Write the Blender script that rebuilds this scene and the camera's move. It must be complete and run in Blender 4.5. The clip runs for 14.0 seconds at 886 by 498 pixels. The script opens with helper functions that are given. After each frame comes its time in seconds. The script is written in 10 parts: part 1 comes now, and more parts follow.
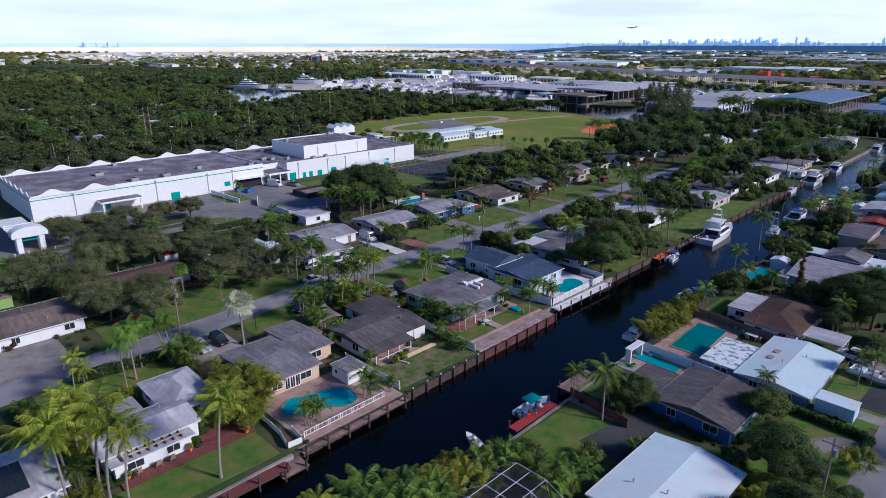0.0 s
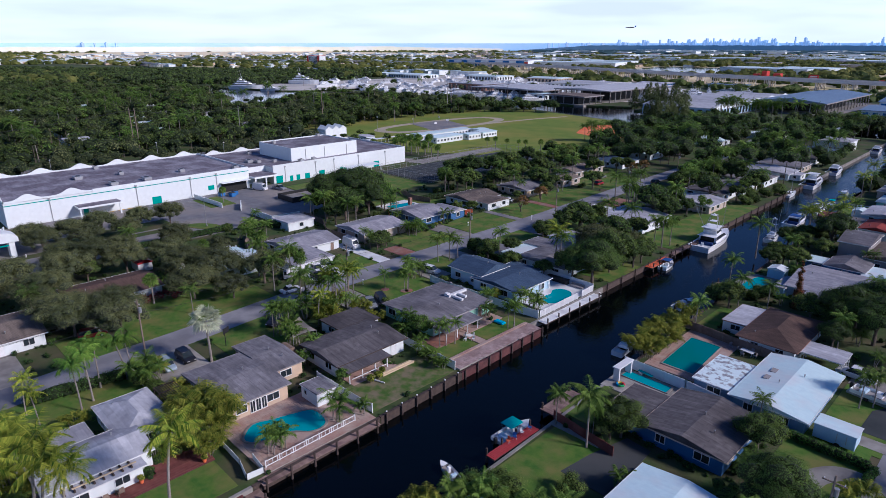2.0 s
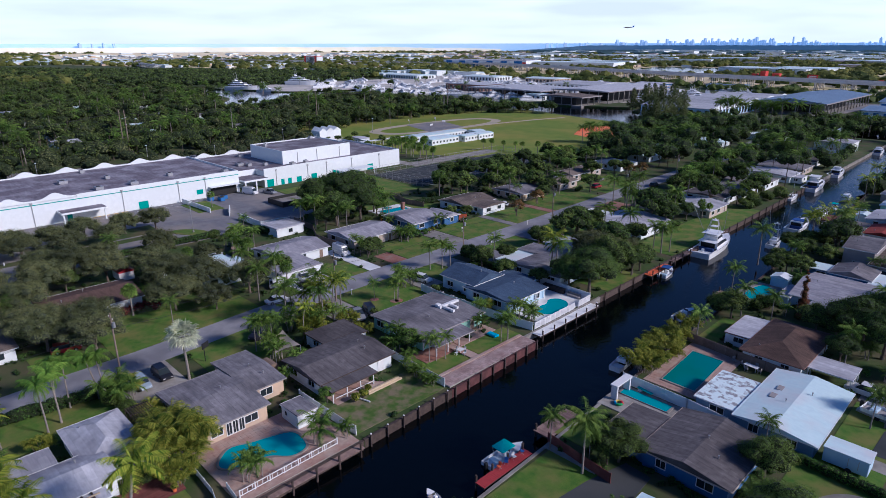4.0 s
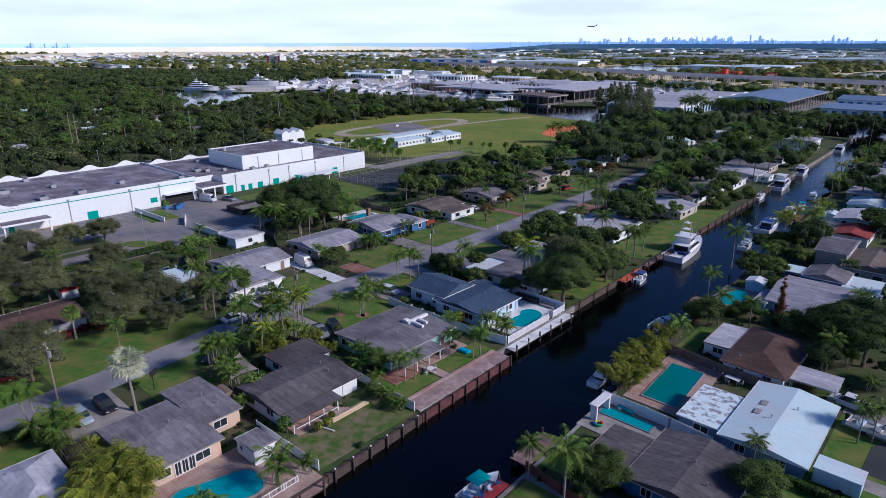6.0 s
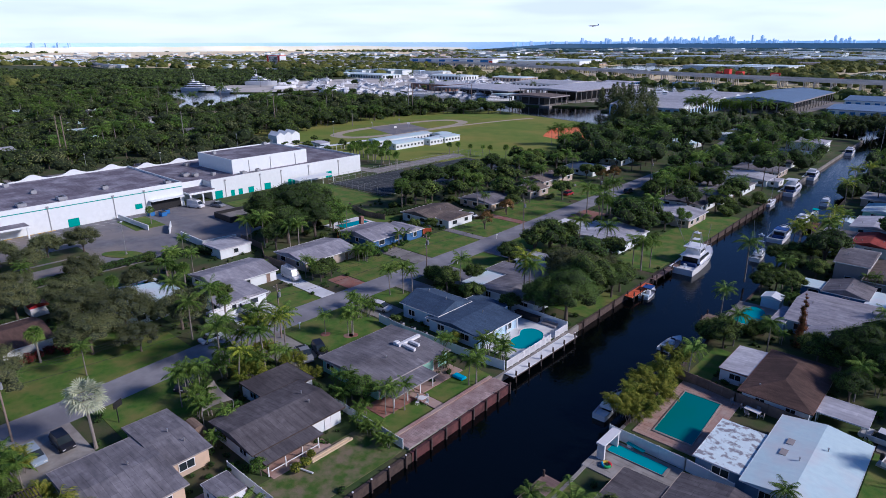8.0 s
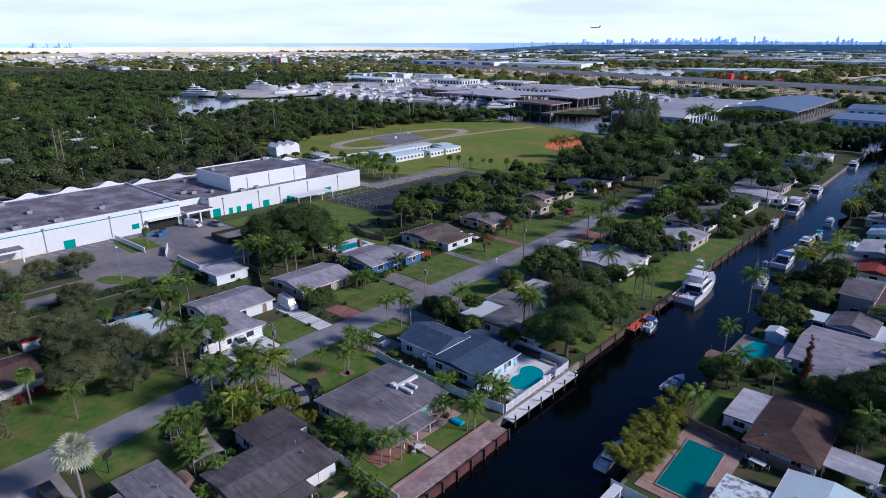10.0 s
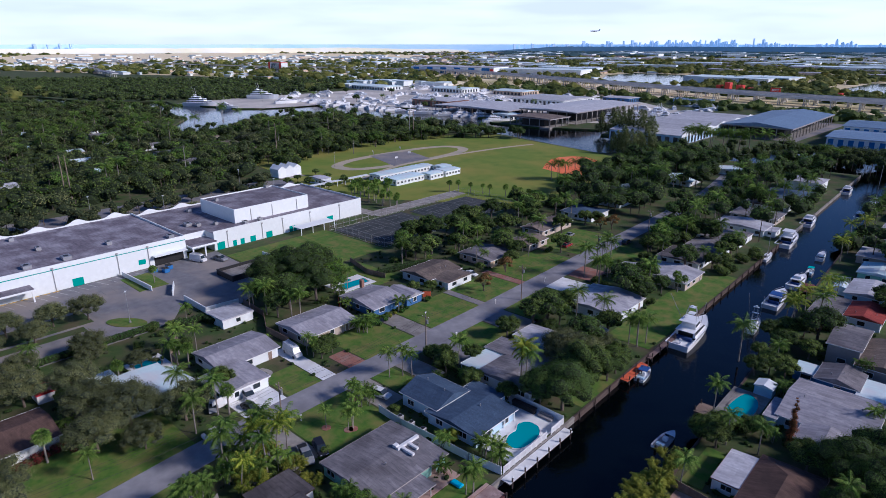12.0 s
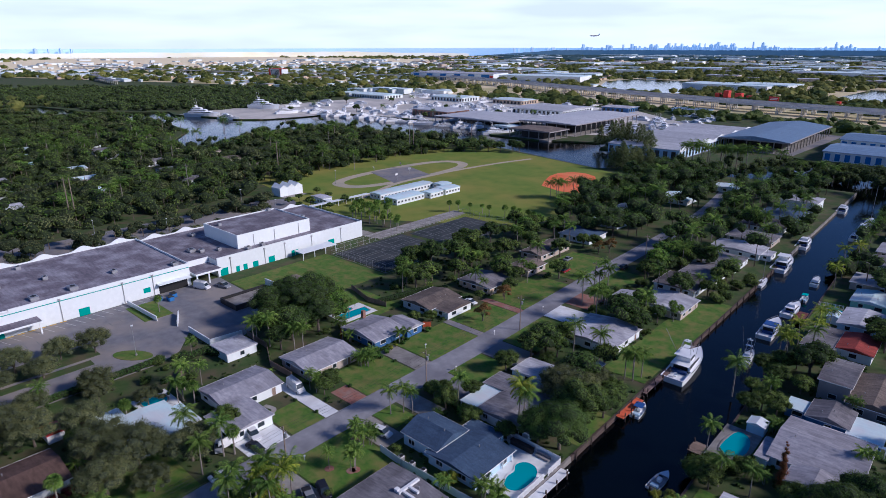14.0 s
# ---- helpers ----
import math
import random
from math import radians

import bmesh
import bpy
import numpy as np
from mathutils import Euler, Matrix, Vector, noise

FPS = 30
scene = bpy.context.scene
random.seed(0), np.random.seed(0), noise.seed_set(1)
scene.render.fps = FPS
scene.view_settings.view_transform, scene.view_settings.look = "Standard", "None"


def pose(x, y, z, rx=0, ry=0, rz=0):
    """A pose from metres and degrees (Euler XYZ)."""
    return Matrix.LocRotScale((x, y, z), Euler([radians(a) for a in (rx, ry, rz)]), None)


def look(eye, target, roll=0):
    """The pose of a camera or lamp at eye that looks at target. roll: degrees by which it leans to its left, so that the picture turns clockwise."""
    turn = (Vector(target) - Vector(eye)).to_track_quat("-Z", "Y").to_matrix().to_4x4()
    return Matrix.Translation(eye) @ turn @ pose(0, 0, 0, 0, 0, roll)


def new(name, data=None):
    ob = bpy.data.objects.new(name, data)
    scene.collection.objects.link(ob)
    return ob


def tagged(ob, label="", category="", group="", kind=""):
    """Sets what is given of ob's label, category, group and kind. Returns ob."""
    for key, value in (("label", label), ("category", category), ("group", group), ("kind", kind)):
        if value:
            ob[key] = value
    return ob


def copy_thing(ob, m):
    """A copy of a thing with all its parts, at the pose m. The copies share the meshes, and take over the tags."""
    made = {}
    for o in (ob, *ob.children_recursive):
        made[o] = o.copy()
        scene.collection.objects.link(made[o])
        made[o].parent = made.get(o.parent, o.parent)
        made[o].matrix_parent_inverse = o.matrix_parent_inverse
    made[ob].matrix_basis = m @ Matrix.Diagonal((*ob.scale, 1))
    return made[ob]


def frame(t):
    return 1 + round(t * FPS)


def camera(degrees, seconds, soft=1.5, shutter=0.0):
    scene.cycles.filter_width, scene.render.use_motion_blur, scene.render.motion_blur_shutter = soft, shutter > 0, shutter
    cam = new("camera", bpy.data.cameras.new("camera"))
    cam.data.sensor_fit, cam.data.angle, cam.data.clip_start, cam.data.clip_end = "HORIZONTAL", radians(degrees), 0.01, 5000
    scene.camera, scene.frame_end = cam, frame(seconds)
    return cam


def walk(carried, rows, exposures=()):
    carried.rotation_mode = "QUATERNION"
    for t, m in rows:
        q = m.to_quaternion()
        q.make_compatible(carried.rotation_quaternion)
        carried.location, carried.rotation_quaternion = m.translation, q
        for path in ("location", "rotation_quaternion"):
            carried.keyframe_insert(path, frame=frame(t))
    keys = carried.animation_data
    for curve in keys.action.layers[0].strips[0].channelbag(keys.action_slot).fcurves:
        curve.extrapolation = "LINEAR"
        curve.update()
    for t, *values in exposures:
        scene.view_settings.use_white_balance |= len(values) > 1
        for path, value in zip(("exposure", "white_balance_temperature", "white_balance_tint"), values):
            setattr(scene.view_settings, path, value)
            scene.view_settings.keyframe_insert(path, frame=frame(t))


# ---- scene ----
cam = camera(71.4, 14.0, soft=0.5)
PATH = [
    (0, (62.592, -70.922, 50.169), (61.242, -69.588, 49.539), 0.0),
    (0.5, (62.396, -69.556, 50.179), (61.047, -68.22, 49.549), 0.0),
    (1, (61.934, -67.129, 50.225), (60.584, -65.795, 49.595), -0.0),
    (1.5, (61.454, -65.333, 50.286), (60.105, -63.998, 49.655), 0.0),
    (2, (60.729, -64.24, 50.296), (59.38, -62.904, 49.665), 0.0),
    (2.5, (59.984, -63.135, 50.344), (58.635, -61.8, 49.714), -0.1),
    (4.8, (56.761, -58.169, 50.384), (55.423, -56.823, 49.754), -0.0),
    (5, (56.309, -57.92, 50.629), (55.021, -56.526, 49.997), -0.2),
    (5.5, (55.234, -56.734, 50.56), (53.962, -55.327, 49.927), -0.2),
    (6, (53.882, -54.767, 50.607), (52.609, -53.36, 49.974), -0.2),
    (6.5, (52.385, -52.643, 50.744), (51.111, -51.237, 50.111), -0.2),
    (7, (51.684, -51.407, 50.584), (50.41, -50.001, 49.951), -0.2),
    (7.5, (50.502, -49.699, 50.689), (49.227, -48.294, 50.055), -0.2),
    (8, (48.898, -47.374, 50.634), (47.623, -45.97, 50.0), -0.2),
    (10.5, (46.577, -44.053, 59.038), (45.299, -42.652, 58.404), -0.1),
    (11, (46.623, -44.312, 62.182), (45.347, -42.909, 61.548), -0.1),
    (11.5, (46.678, -44.363, 65.182), (45.4, -42.961, 64.548), -0.1),
    (12, (46.791, -44.516, 68.354), (45.514, -43.113, 67.719), -0.0),
    (12.5, (46.92, -44.622, 71.416), (45.642, -43.22, 70.782), -0.1),
    (13, (47.015, -44.641, 74.227), (45.737, -43.238, 73.595), -0.1),
    (13.5, (47.126, -44.682, 76.242), (45.847, -43.279, 75.613), -0.1),
    (14, (47.195, -44.773, 77.253), (45.916, -43.369, 76.625), -0.1),
]
walk(cam, [(t, look(eye, target, roll)) for t, eye, target, roll in PATH], exposures=[(0.0, -0.18, 4110, 24), (14.0, -0.18, 4110, 24)])

from mathutils import geometry

# ---------------------------------------------------------------- light
SUN_AZ, SUN_EL = radians(64), radians(30)
sun_way = Vector((math.sin(SUN_AZ) * math.cos(SUN_EL), math.cos(SUN_AZ) * math.cos(SUN_EL), math.sin(SUN_EL)))
sun = new("sun", bpy.data.lights.new("sun", "SUN"))
sun.data.energy, sun.data.angle, sun.data.color = 5.0, radians(9.0), (1.0, 0.69, 0.35)
sun.matrix_world = look(sun_way * 200, (0, 0, 0))


def make_world():
    w = bpy.data.worlds.new("sky")
    scene.world = w
    w.use_nodes = True
    nt = w.node_tree
    nt.nodes.clear()
    out = nt.nodes.new("ShaderNodeOutputWorld")
    bg = nt.nodes.new("ShaderNodeBackground")
    sky = nt.nodes.new("ShaderNodeTexSky")
    sky.sky_type, sky.sun_disc = "NISHITA", False
    sky.sun_elevation, sky.sun_rotation = SUN_EL, SUN_AZ
    sky.air_density, sky.dust_density, sky.ozone_density = 1.0, 0.8, 1.2
    tc = nt.nodes.new("ShaderNodeTexCoord")
    mp = nt.nodes.new("ShaderNodeMapping")
    mp.inputs["Scale"].default_value = (2.6, 2.6, 20.0)
    ns = nt.nodes.new("ShaderNodeTexNoise")
    ns.inputs["Scale"].default_value, ns.inputs["Detail"].default_value = 1.6, 7.0
    ramp = nt.nodes.new("ShaderNodeValToRGB")
    ramp.color_ramp.elements[0].position, ramp.color_ramp.elements[1].position = 0.3, 0.6
    ramp.color_ramp.elements[0].color = (0.76, 0.76, 0.76, 1)
    mix = nt.nodes.new("ShaderNodeMix")
    mix.data_type = "RGBA"
    mix.inputs["B"].default_value = (27.0, 22.8, 15.6, 1)
    nt.links.new(tc.outputs["Generated"], mp.inputs["Vector"])
    nt.links.new(mp.outputs["Vector"], ns.inputs["Vector"])
    nt.links.new(ns.outputs["Fac"], ramp.inputs["Fac"])
    sep = nt.nodes.new("ShaderNodeSeparateXYZ")
    thin = nt.nodes.new("ShaderNodeMapRange")
    thin.inputs["From Min"].default_value, thin.inputs["From Max"].default_value = 0.09, 0.17
    thin.inputs["To Min"].default_value, thin.inputs["To Max"].default_value = 1.0, 0.0
    mul = nt.nodes.new("ShaderNodeMath")
    mul.operation = "MULTIPLY"
    nt.links.new(tc.outputs["Generated"], sep.inputs["Vector"])
    nt.links.new(sep.outputs["Z"], thin.inputs["Value"])
    nt.links.new(ramp.outputs["Color"], mul.inputs[0])
    nt.links.new(thin.outputs["Result"], mul.inputs[1])
    nt.links.new(mul.outputs["Value"], mix.inputs["Factor"])
    nt.links.new(sky.outputs["Color"], mix.inputs["A"])
    nt.links.new(mix.outputs["Result"], bg.inputs["Color"])
    bg.inputs["Strength"].default_value = 0.052
    nt.links.new(bg.outputs["Background"], out.inputs["Surface"])


make_world()

# ---------------------------------------------------------------- materials


def mat(name, c1, c2=None, scale=1.0, rough=0.8, metal=0.0, bump=0.0, bscale=None, c3=None, big=0.08, vary=0.0, spec=0.3):
    """Two-scale noise between c1 and c2, large stains towards c3, relief, and a change from object to object."""
    m = bpy.data.materials.new(name)
    m.use_nodes = True
    nt = m.node_tree
    b = nt.nodes["Principled BSDF"]
    b.inputs["Roughness"].default_value, b.inputs["Metallic"].default_value = rough, metal
    b.inputs["Specular IOR Level"].default_value = spec
    c2 = c2 or tuple(v * 0.8 for v in c1)
    geo = nt.nodes.new("ShaderNodeNewGeometry")
    n1 = nt.nodes.new("ShaderNodeTexNoise")
    n1.inputs["Scale"].default_value, n1.inputs["Detail"].default_value = scale, 6.0
    nt.links.new(geo.outputs["Position"], n1.inputs["Vector"])
    r1 = nt.nodes.new("ShaderNodeValToRGB")
    r1.color_ramp.elements[0].position, r1.color_ramp.elements[1].position = 0.32, 0.68
    r1.color_ramp.elements[0].color, r1.color_ramp.elements[1].color = (*c1, 1), (*c2, 1)
    nt.links.new(n1.outputs["Fac"], r1.inputs["Fac"])
    col = r1.outputs["Color"]
    if c3:
        n2 = nt.nodes.new("ShaderNodeTexNoise")
        n2.inputs["Scale"].default_value, n2.inputs["Detail"].default_value = big, 5.0
        nt.links.new(geo.outputs["Position"], n2.inputs["Vector"])
        r2 = nt.nodes.new("ShaderNodeValToRGB")
        r2.color_ramp.elements[0].position, r2.color_ramp.elements[1].position = 0.42, 0.66
        nt.links.new(n2.outputs["Fac"], r2.inputs["Fac"])
        mx = nt.nodes.new("ShaderNodeMix")
        mx.data_type = "RGBA"
        mx.inputs["B"].default_value = (*c3, 1)
        nt.links.new(r2.outputs["Color"], mx.inputs["Factor"])
        nt.links.new(col, mx.inputs["A"])
        col = mx.outputs["Result"]
    if vary:
        oi = nt.nodes.new("ShaderNodeObjectInfo")
        mr = nt.nodes.new("ShaderNodeMapRange")
        mr.inputs["To Min"].default_value, mr.inputs["To Max"].default_value = 1 - vary, 1 + vary
        nt.links.new(oi.outputs["Random"], mr.inputs["Value"])
        hs = nt.nodes.new("ShaderNodeHueSaturation")
        nt.links.new(mr.outputs["Result"], hs.inputs["Value"])
        nt.links.new(col, hs.inputs["Color"])
        col = hs.outputs["Color"]
    nt.links.new(col, b.inputs["Base Color"])
    if bump:
        n3 = nt.nodes.new("ShaderNodeTexNoise")
        n3.inputs["Scale"].default_value, n3.inputs["Detail"].default_value = bscale or scale * 6, 4.0
        nt.links.new(geo.outputs["Position"], n3.inputs["Vector"])
        bp = nt.nodes.new("ShaderNodeBump")
        bp.inputs["Strength"].default_value, bp.inputs["Distance"].default_value = 1.0, bump
        nt.links.new(n3.outputs["Fac"], bp.inputs["Height"])
        nt.links.new(bp.outputs["Normal"], b.inputs["Normal"])
    return m


def leaf_mat(name, c1, c2, trans=0.25, vary=0.25, rough=0.65):
    """Foliage: each leaf clump its own shade, some light through the leaf."""
    m = bpy.data.materials.new(name)
    m.use_nodes = True
    nt = m.node_tree
    b = nt.nodes["Principled BSDF"]
    b.inputs["Roughness"].default_value, b.inputs["Specular IOR Level"].default_value = rough, 0.15
    geo = nt.nodes.new("ShaderNodeNewGeometry")
    r = nt.nodes.new("ShaderNodeValToRGB")
    c1, c2 = [(c[0] * 1.34, c[1] * 1.24, c[2] * 0.86) for c in (c1, c2)]
    r.color_ramp.elements[0].color, r.color_ramp.elements[1].color = (*c1, 1), (*c2, 1)
    nt.links.new(geo.outputs["Random Per Island"], r.inputs["Fac"])
    oi = nt.nodes.new("ShaderNodeObjectInfo")
    mr = nt.nodes.new("ShaderNodeMapRange")
    mr.inputs["To Min"].default_value, mr.inputs["To Max"].default_value = 1 - vary, 1 + vary
    nt.links.new(oi.outputs["Random"], mr.inputs["Value"])
    hs = nt.nodes.new("ShaderNodeHueSaturation")
    nt.links.new(r.outputs["Color"], hs.inputs["Color"])
    # crowns drift in shade and hue over several metres
    ns = nt.nodes.new("ShaderNodeTexNoise")
    ns.inputs["Scale"].default_value, ns.inputs["Detail"].default_value = 0.16, 3.0
    nt.links.new(geo.outputs["Position"], ns.inputs["Vector"])
    m2 = nt.nodes.new("ShaderNodeMapRange")
    m2.inputs["From Min"].default_value, m2.inputs["From Max"].default_value = 0.3, 0.7
    m2.inputs["To Min"].default_value, m2.inputs["To Max"].default_value = 0.487, 0.514
    nt.links.new(ns.outputs["Fac"], m2.inputs["Value"])
    nt.links.new(m2.outputs["Result"], hs.inputs["Hue"])
    m3 = nt.nodes.new("ShaderNodeMapRange")
    m3.inputs["From Min"].default_value, m3.inputs["From Max"].default_value = 0.3, 0.7
    m3.inputs["To Min"].default_value, m3.inputs["To Max"].default_value = 1.35, 0.65
    nt.links.new(ns.outputs["Fac"], m3.inputs["Value"])
    mm = nt.nodes.new("ShaderNodeMath")
    mm.operation = "MULTIPLY"
    nt.links.new(mr.outputs["Result"], mm.inputs[0])
    nt.links.new(m3.outputs["Result"], mm.inputs[1])
    nt.links.new(mm.outputs["Value"], hs.inputs["Value"])
    nt.links.new(hs.outputs["Color"], b.inputs["Base Color"])
    tr = nt.nodes.new("ShaderNodeBsdfTranslucent")
    nt.links.new(hs.outputs["Color"], tr.inputs["Color"])
    mx = nt.nodes.new("ShaderNodeMixShader")
    mx.inputs["Fac"].default_value = trans
    nt.links.new(b.outputs["BSDF"], mx.inputs[1])
    nt.links.new(tr.outputs["BSDF"], mx.inputs[2])
    nt.links.new(mx.outputs["Shader"], nt.nodes["Material Output"].inputs["Surface"])
    return m


def roof_mat(name, c1, c2, seam=(3.0, 0.9), seam_dark=0.62, rough=0.9, c3=None, seams=True, big=0.16, streak=0.62):
    """Rolled or shingled roofing: sheets with seams, stains, grit."""
    m = mat(name, c1, c2, scale=1.3, rough=rough, bump=0.01, bscale=14, c3=c3, big=big, vary=0.1)
    # rain streaks and scuffs, longer than wide
    nt = m.node_tree
    b = nt.nodes["Principled BSDF"]
    geo = nt.nodes.new("ShaderNodeNewGeometry")
    mp = nt.nodes.new("ShaderNodeMapping")
    mp.inputs["Scale"].default_value = (0.35, 1.9, 1.0)
    ns = nt.nodes.new("ShaderNodeTexNoise")
    ns.inputs["Scale"].default_value, ns.inputs["Detail"].default_value = 0.9, 8.0
    ns.inputs["Roughness"].default_value = 0.65
    rp = nt.nodes.new("ShaderNodeValToRGB")
    rp.color_ramp.elements[0].position, rp.color_ramp.elements[1].position = 0.3, 0.72
    rp.color_ramp.elements[0].color, rp.color_ramp.elements[1].color = (streak, streak * 0.99, streak, 1), (1.6 - 0.62 * streak, 1.58 - 0.62 * streak, 1.56 - 0.62 * streak, 1)
    mx = nt.nodes.new("ShaderNodeMix")
    mx.data_type, mx.blend_type = "RGBA", "MULTIPLY"
    mx.inputs["Factor"].default_value = 1.0
    nt.links.new(geo.outputs["Position"], mp.inputs["Vector"])
    nt.links.new(mp.outputs["Vector"], ns.inputs["Vector"])
    nt.links.new(ns.outputs["Fac"], rp.inputs["Fac"])
    nt.links.new(b.inputs["Base Color"].links[0].from_socket, mx.inputs["A"])
    nt.links.new(rp.outputs["Color"], mx.inputs["B"])
    nt.links.new(mx.outputs["Result"], b.inputs["Base Color"])
    if seams:
        col = b.inputs["Base Color"].links[0].from_socket
        geo = nt.nodes.new("ShaderNodeNewGeometry")
        br = nt.nodes.new("ShaderNodeTexBrick")
        br.inputs["Scale"].default_value = 1.0
        br.inputs["Brick Width"].default_value, br.inputs["Row Height"].default_value = seam
        br.inputs["Mortar Size"].default_value, br.inputs["Mortar Smooth"].default_value = 0.035, 0.6
        br.inputs["Color1"].default_value = (1, 1, 1, 1)
        br.inputs["Color2"].default_value = (0.8, 0.8, 0.81, 1)
        br.inputs["Mortar"].default_value = (seam_dark, seam_dark, seam_dark, 1)
        nt.links.new(geo.outputs["Position"], br.inputs["Vector"])
        mx = nt.nodes.new("ShaderNodeMix")
        mx.data_type, mx.blend_type = "RGBA", "MULTIPLY"
        mx.inputs["Factor"].default_value = 1.0
        nt.links.new(col, mx.inputs["A"])
        nt.links.new(br.outputs["Color"], mx.inputs["B"])
        nt.links.new(mx.outputs["Result"], b.inputs["Base Color"])
    return m


def water_mat(name, tint, rough=0.06, wave=0.035, wscale=0.9):
    m = bpy.data.materials.new(name)
    m.use_nodes = True
    nt = m.node_tree
    b = nt.nodes["Principled BSDF"]
    b.inputs["Base Color"].default_value = (*tint, 1)
    b.inputs["Roughness"].default_value, b.inputs["IOR"].default_value = rough, 1.33
    geo = nt.nodes.new("ShaderNodeNewGeometry")
    n = nt.nodes.new("ShaderNodeTexNoise")
    n.inputs["Scale"].default_value, n.inputs["Detail"].default_value = wscale, 4.0
    nt.links.new(geo.outputs["Position"], n.inputs["Vector"])
    bp = nt.nodes.new("ShaderNodeBump")
    bp.inputs["Strength"].default_value, bp.inputs["Distance"].default_value = 1.0, wave
    nt.links.new(n.outputs["Fac"], bp.inputs["Height"])
    nt.links.new(bp.outputs["Normal"], b.inputs["Normal"])
    return m


M_GROUND = mat("ground_scrub", (0.04, 0.075, 0.014), (0.065, 0.095, 0.022), scale=0.5, rough=0.95, c3=(0.1, 0.088, 0.045), big=0.16, bump=0.05, bscale=2.5)
M_GRASS = mat("lawn_grass", (0.062, 0.14, 0.011), (0.115, 0.185, 0.017), scale=0.8, rough=0.95, c3=(0.175, 0.18, 0.04), big=0.3, bump=0.04, bscale=7)
M_FIELD = mat("field_grass", (0.14, 0.205, 0.016), (0.19, 0.24, 0.022), scale=0.12, rough=0.95, c3=(0.255, 0.245, 0.035), big=0.03, bump=0.02, bscale=3)
M_ASPHALT = mat("street_asphalt", (0.255, 0.252, 0.268), (0.325, 0.32, 0.335), scale=0.5, rough=0.9, c3=(0.195, 0.192, 0.208), big=0.12, bump=0.006, bscale=20)
M_LOT = mat("car_park_asphalt", (0.165, 0.163, 0.182), (0.23, 0.228, 0.24), scale=0.4, rough=0.9, c3=(0.3, 0.27, 0.24), big=0.08, bump=0.006, bscale=20)
M_COURT = mat("court_surface", (0.03, 0.037, 0.04), (0.05, 0.057, 0.06), scale=0.3, rough=0.85, c3=(0.075, 0.078, 0.08), big=0.06)
M_CONC = mat("concrete", (0.357, 0.340, 0.306), (0.281, 0.264, 0.238), scale=0.9, rough=0.85, c3=(0.204, 0.187, 0.170), big=0.3, bump=0.006, bscale=18, vary=0.12)
M_DRIVE = mat("driveway_white", (0.84, 0.85, 0.84), (0.76, 0.77, 0.76), scale=1.0, rough=0.8, c3=(0.66, 0.66, 0.65), big=0.3)
M_PAVER = mat("red_pavers", (0.33, 0.15, 0.1), (0.24, 0.12, 0.09), scale=3.0, rough=0.85, c3=(0.3, 0.2, 0.16), big=0.4, bump=0.008, bscale=10)
M_PATIO = mat("tan_pavers", (0.42, 0.29, 0.23), (0.33, 0.2, 0.16), scale=2.0, rough=0.85, c3=(0.45, 0.36, 0.3), big=0.3, bump=0.008, bscale=10)
M_DECK = mat("weathered_deck", (0.24, 0.16, 0.13), (0.34, 0.25, 0.2), scale=1.6, rough=0.85, c3=(0.18, 0.12, 0.11), big=0.5, bump=0.008, bscale=12, vary=0.2)
M_REDWOOD = mat("red_deck", (0.143, 0.046, 0.040), (0.182, 0.072, 0.056), scale=1.5, rough=0.8, bump=0.008, bscale=12, vary=0.15)
M_DARKWOOD = mat("dark_timber", (0.06, 0.045, 0.04), (0.1, 0.075, 0.06), scale=2.0, rough=0.9, bump=0.012, bscale=9, vary=0.2)
M_WOOD = mat("fence_wood", (0.2, 0.15, 0.11), (0.27, 0.2, 0.15), scale=2.0, rough=0.9, bump=0.01, bscale=9, vary=0.2)
M_ORANGE = mat("orange_paint", (0.75, 0.17, 0.05), (0.62, 0.13, 0.05), scale=1.5, rough=0.7)
M_DIRT = mat("infield_clay", (0.78, 0.19, 0.045), (0.68, 0.15, 0.04), scale=0.2, rough=0.95, c3=(0.74, 0.25, 0.09), big=0.06)
M_SAND = mat("pale_sand", (0.96, 0.84, 0.54), (0.9, 0.76, 0.46), scale=0.02, rough=0.95, c3=(0.92, 0.8, 0.5), big=0.006)
M_WHITE = mat("white_stucco", (0.81, 0.84, 0.83), (0.74, 0.77, 0.76), scale=0.9, rough=0.85, c3=(0.76, 0.79, 0.78), big=0.35, bump=0.004, bscale=20, vary=0.06)
M_STALL = mat("worn_white_line", (0.62, 0.62, 0.6), (0.4, 0.4, 0.39), scale=1.5, rough=0.85)
M_YELLOW = mat("yellow_kerb_paint", (0.6, 0.42, 0.04), (0.5, 0.36, 0.06), scale=2.0, rough=0.8)
M_LINE = mat("faded_line_paint", (0.25, 0.26, 0.26), (0.15, 0.16, 0.16), scale=1.5, rough=0.9)
M_TRIM = mat("white_trim", (0.8, 0.8, 0.79), (0.74, 0.74, 0.73), scale=2.0, rough=0.6)
M_CREAM = mat("cream_stucco", (0.66, 0.5, 0.33), (0.6, 0.46, 0.31), scale=0.9, rough=0.85, c3=(0.5, 0.4, 0.3), big=0.3, vary=0.05)
M_BEIGE = mat("beige_stucco", (0.55, 0.46, 0.37), (0.48, 0.41, 0.34), scale=0.9, rough=0.85, vary=0.08)
M_MINT = mat("mint_stucco", (0.4, 0.66, 0.52), (0.35, 0.6, 0.48), scale=0.9, rough=0.85)
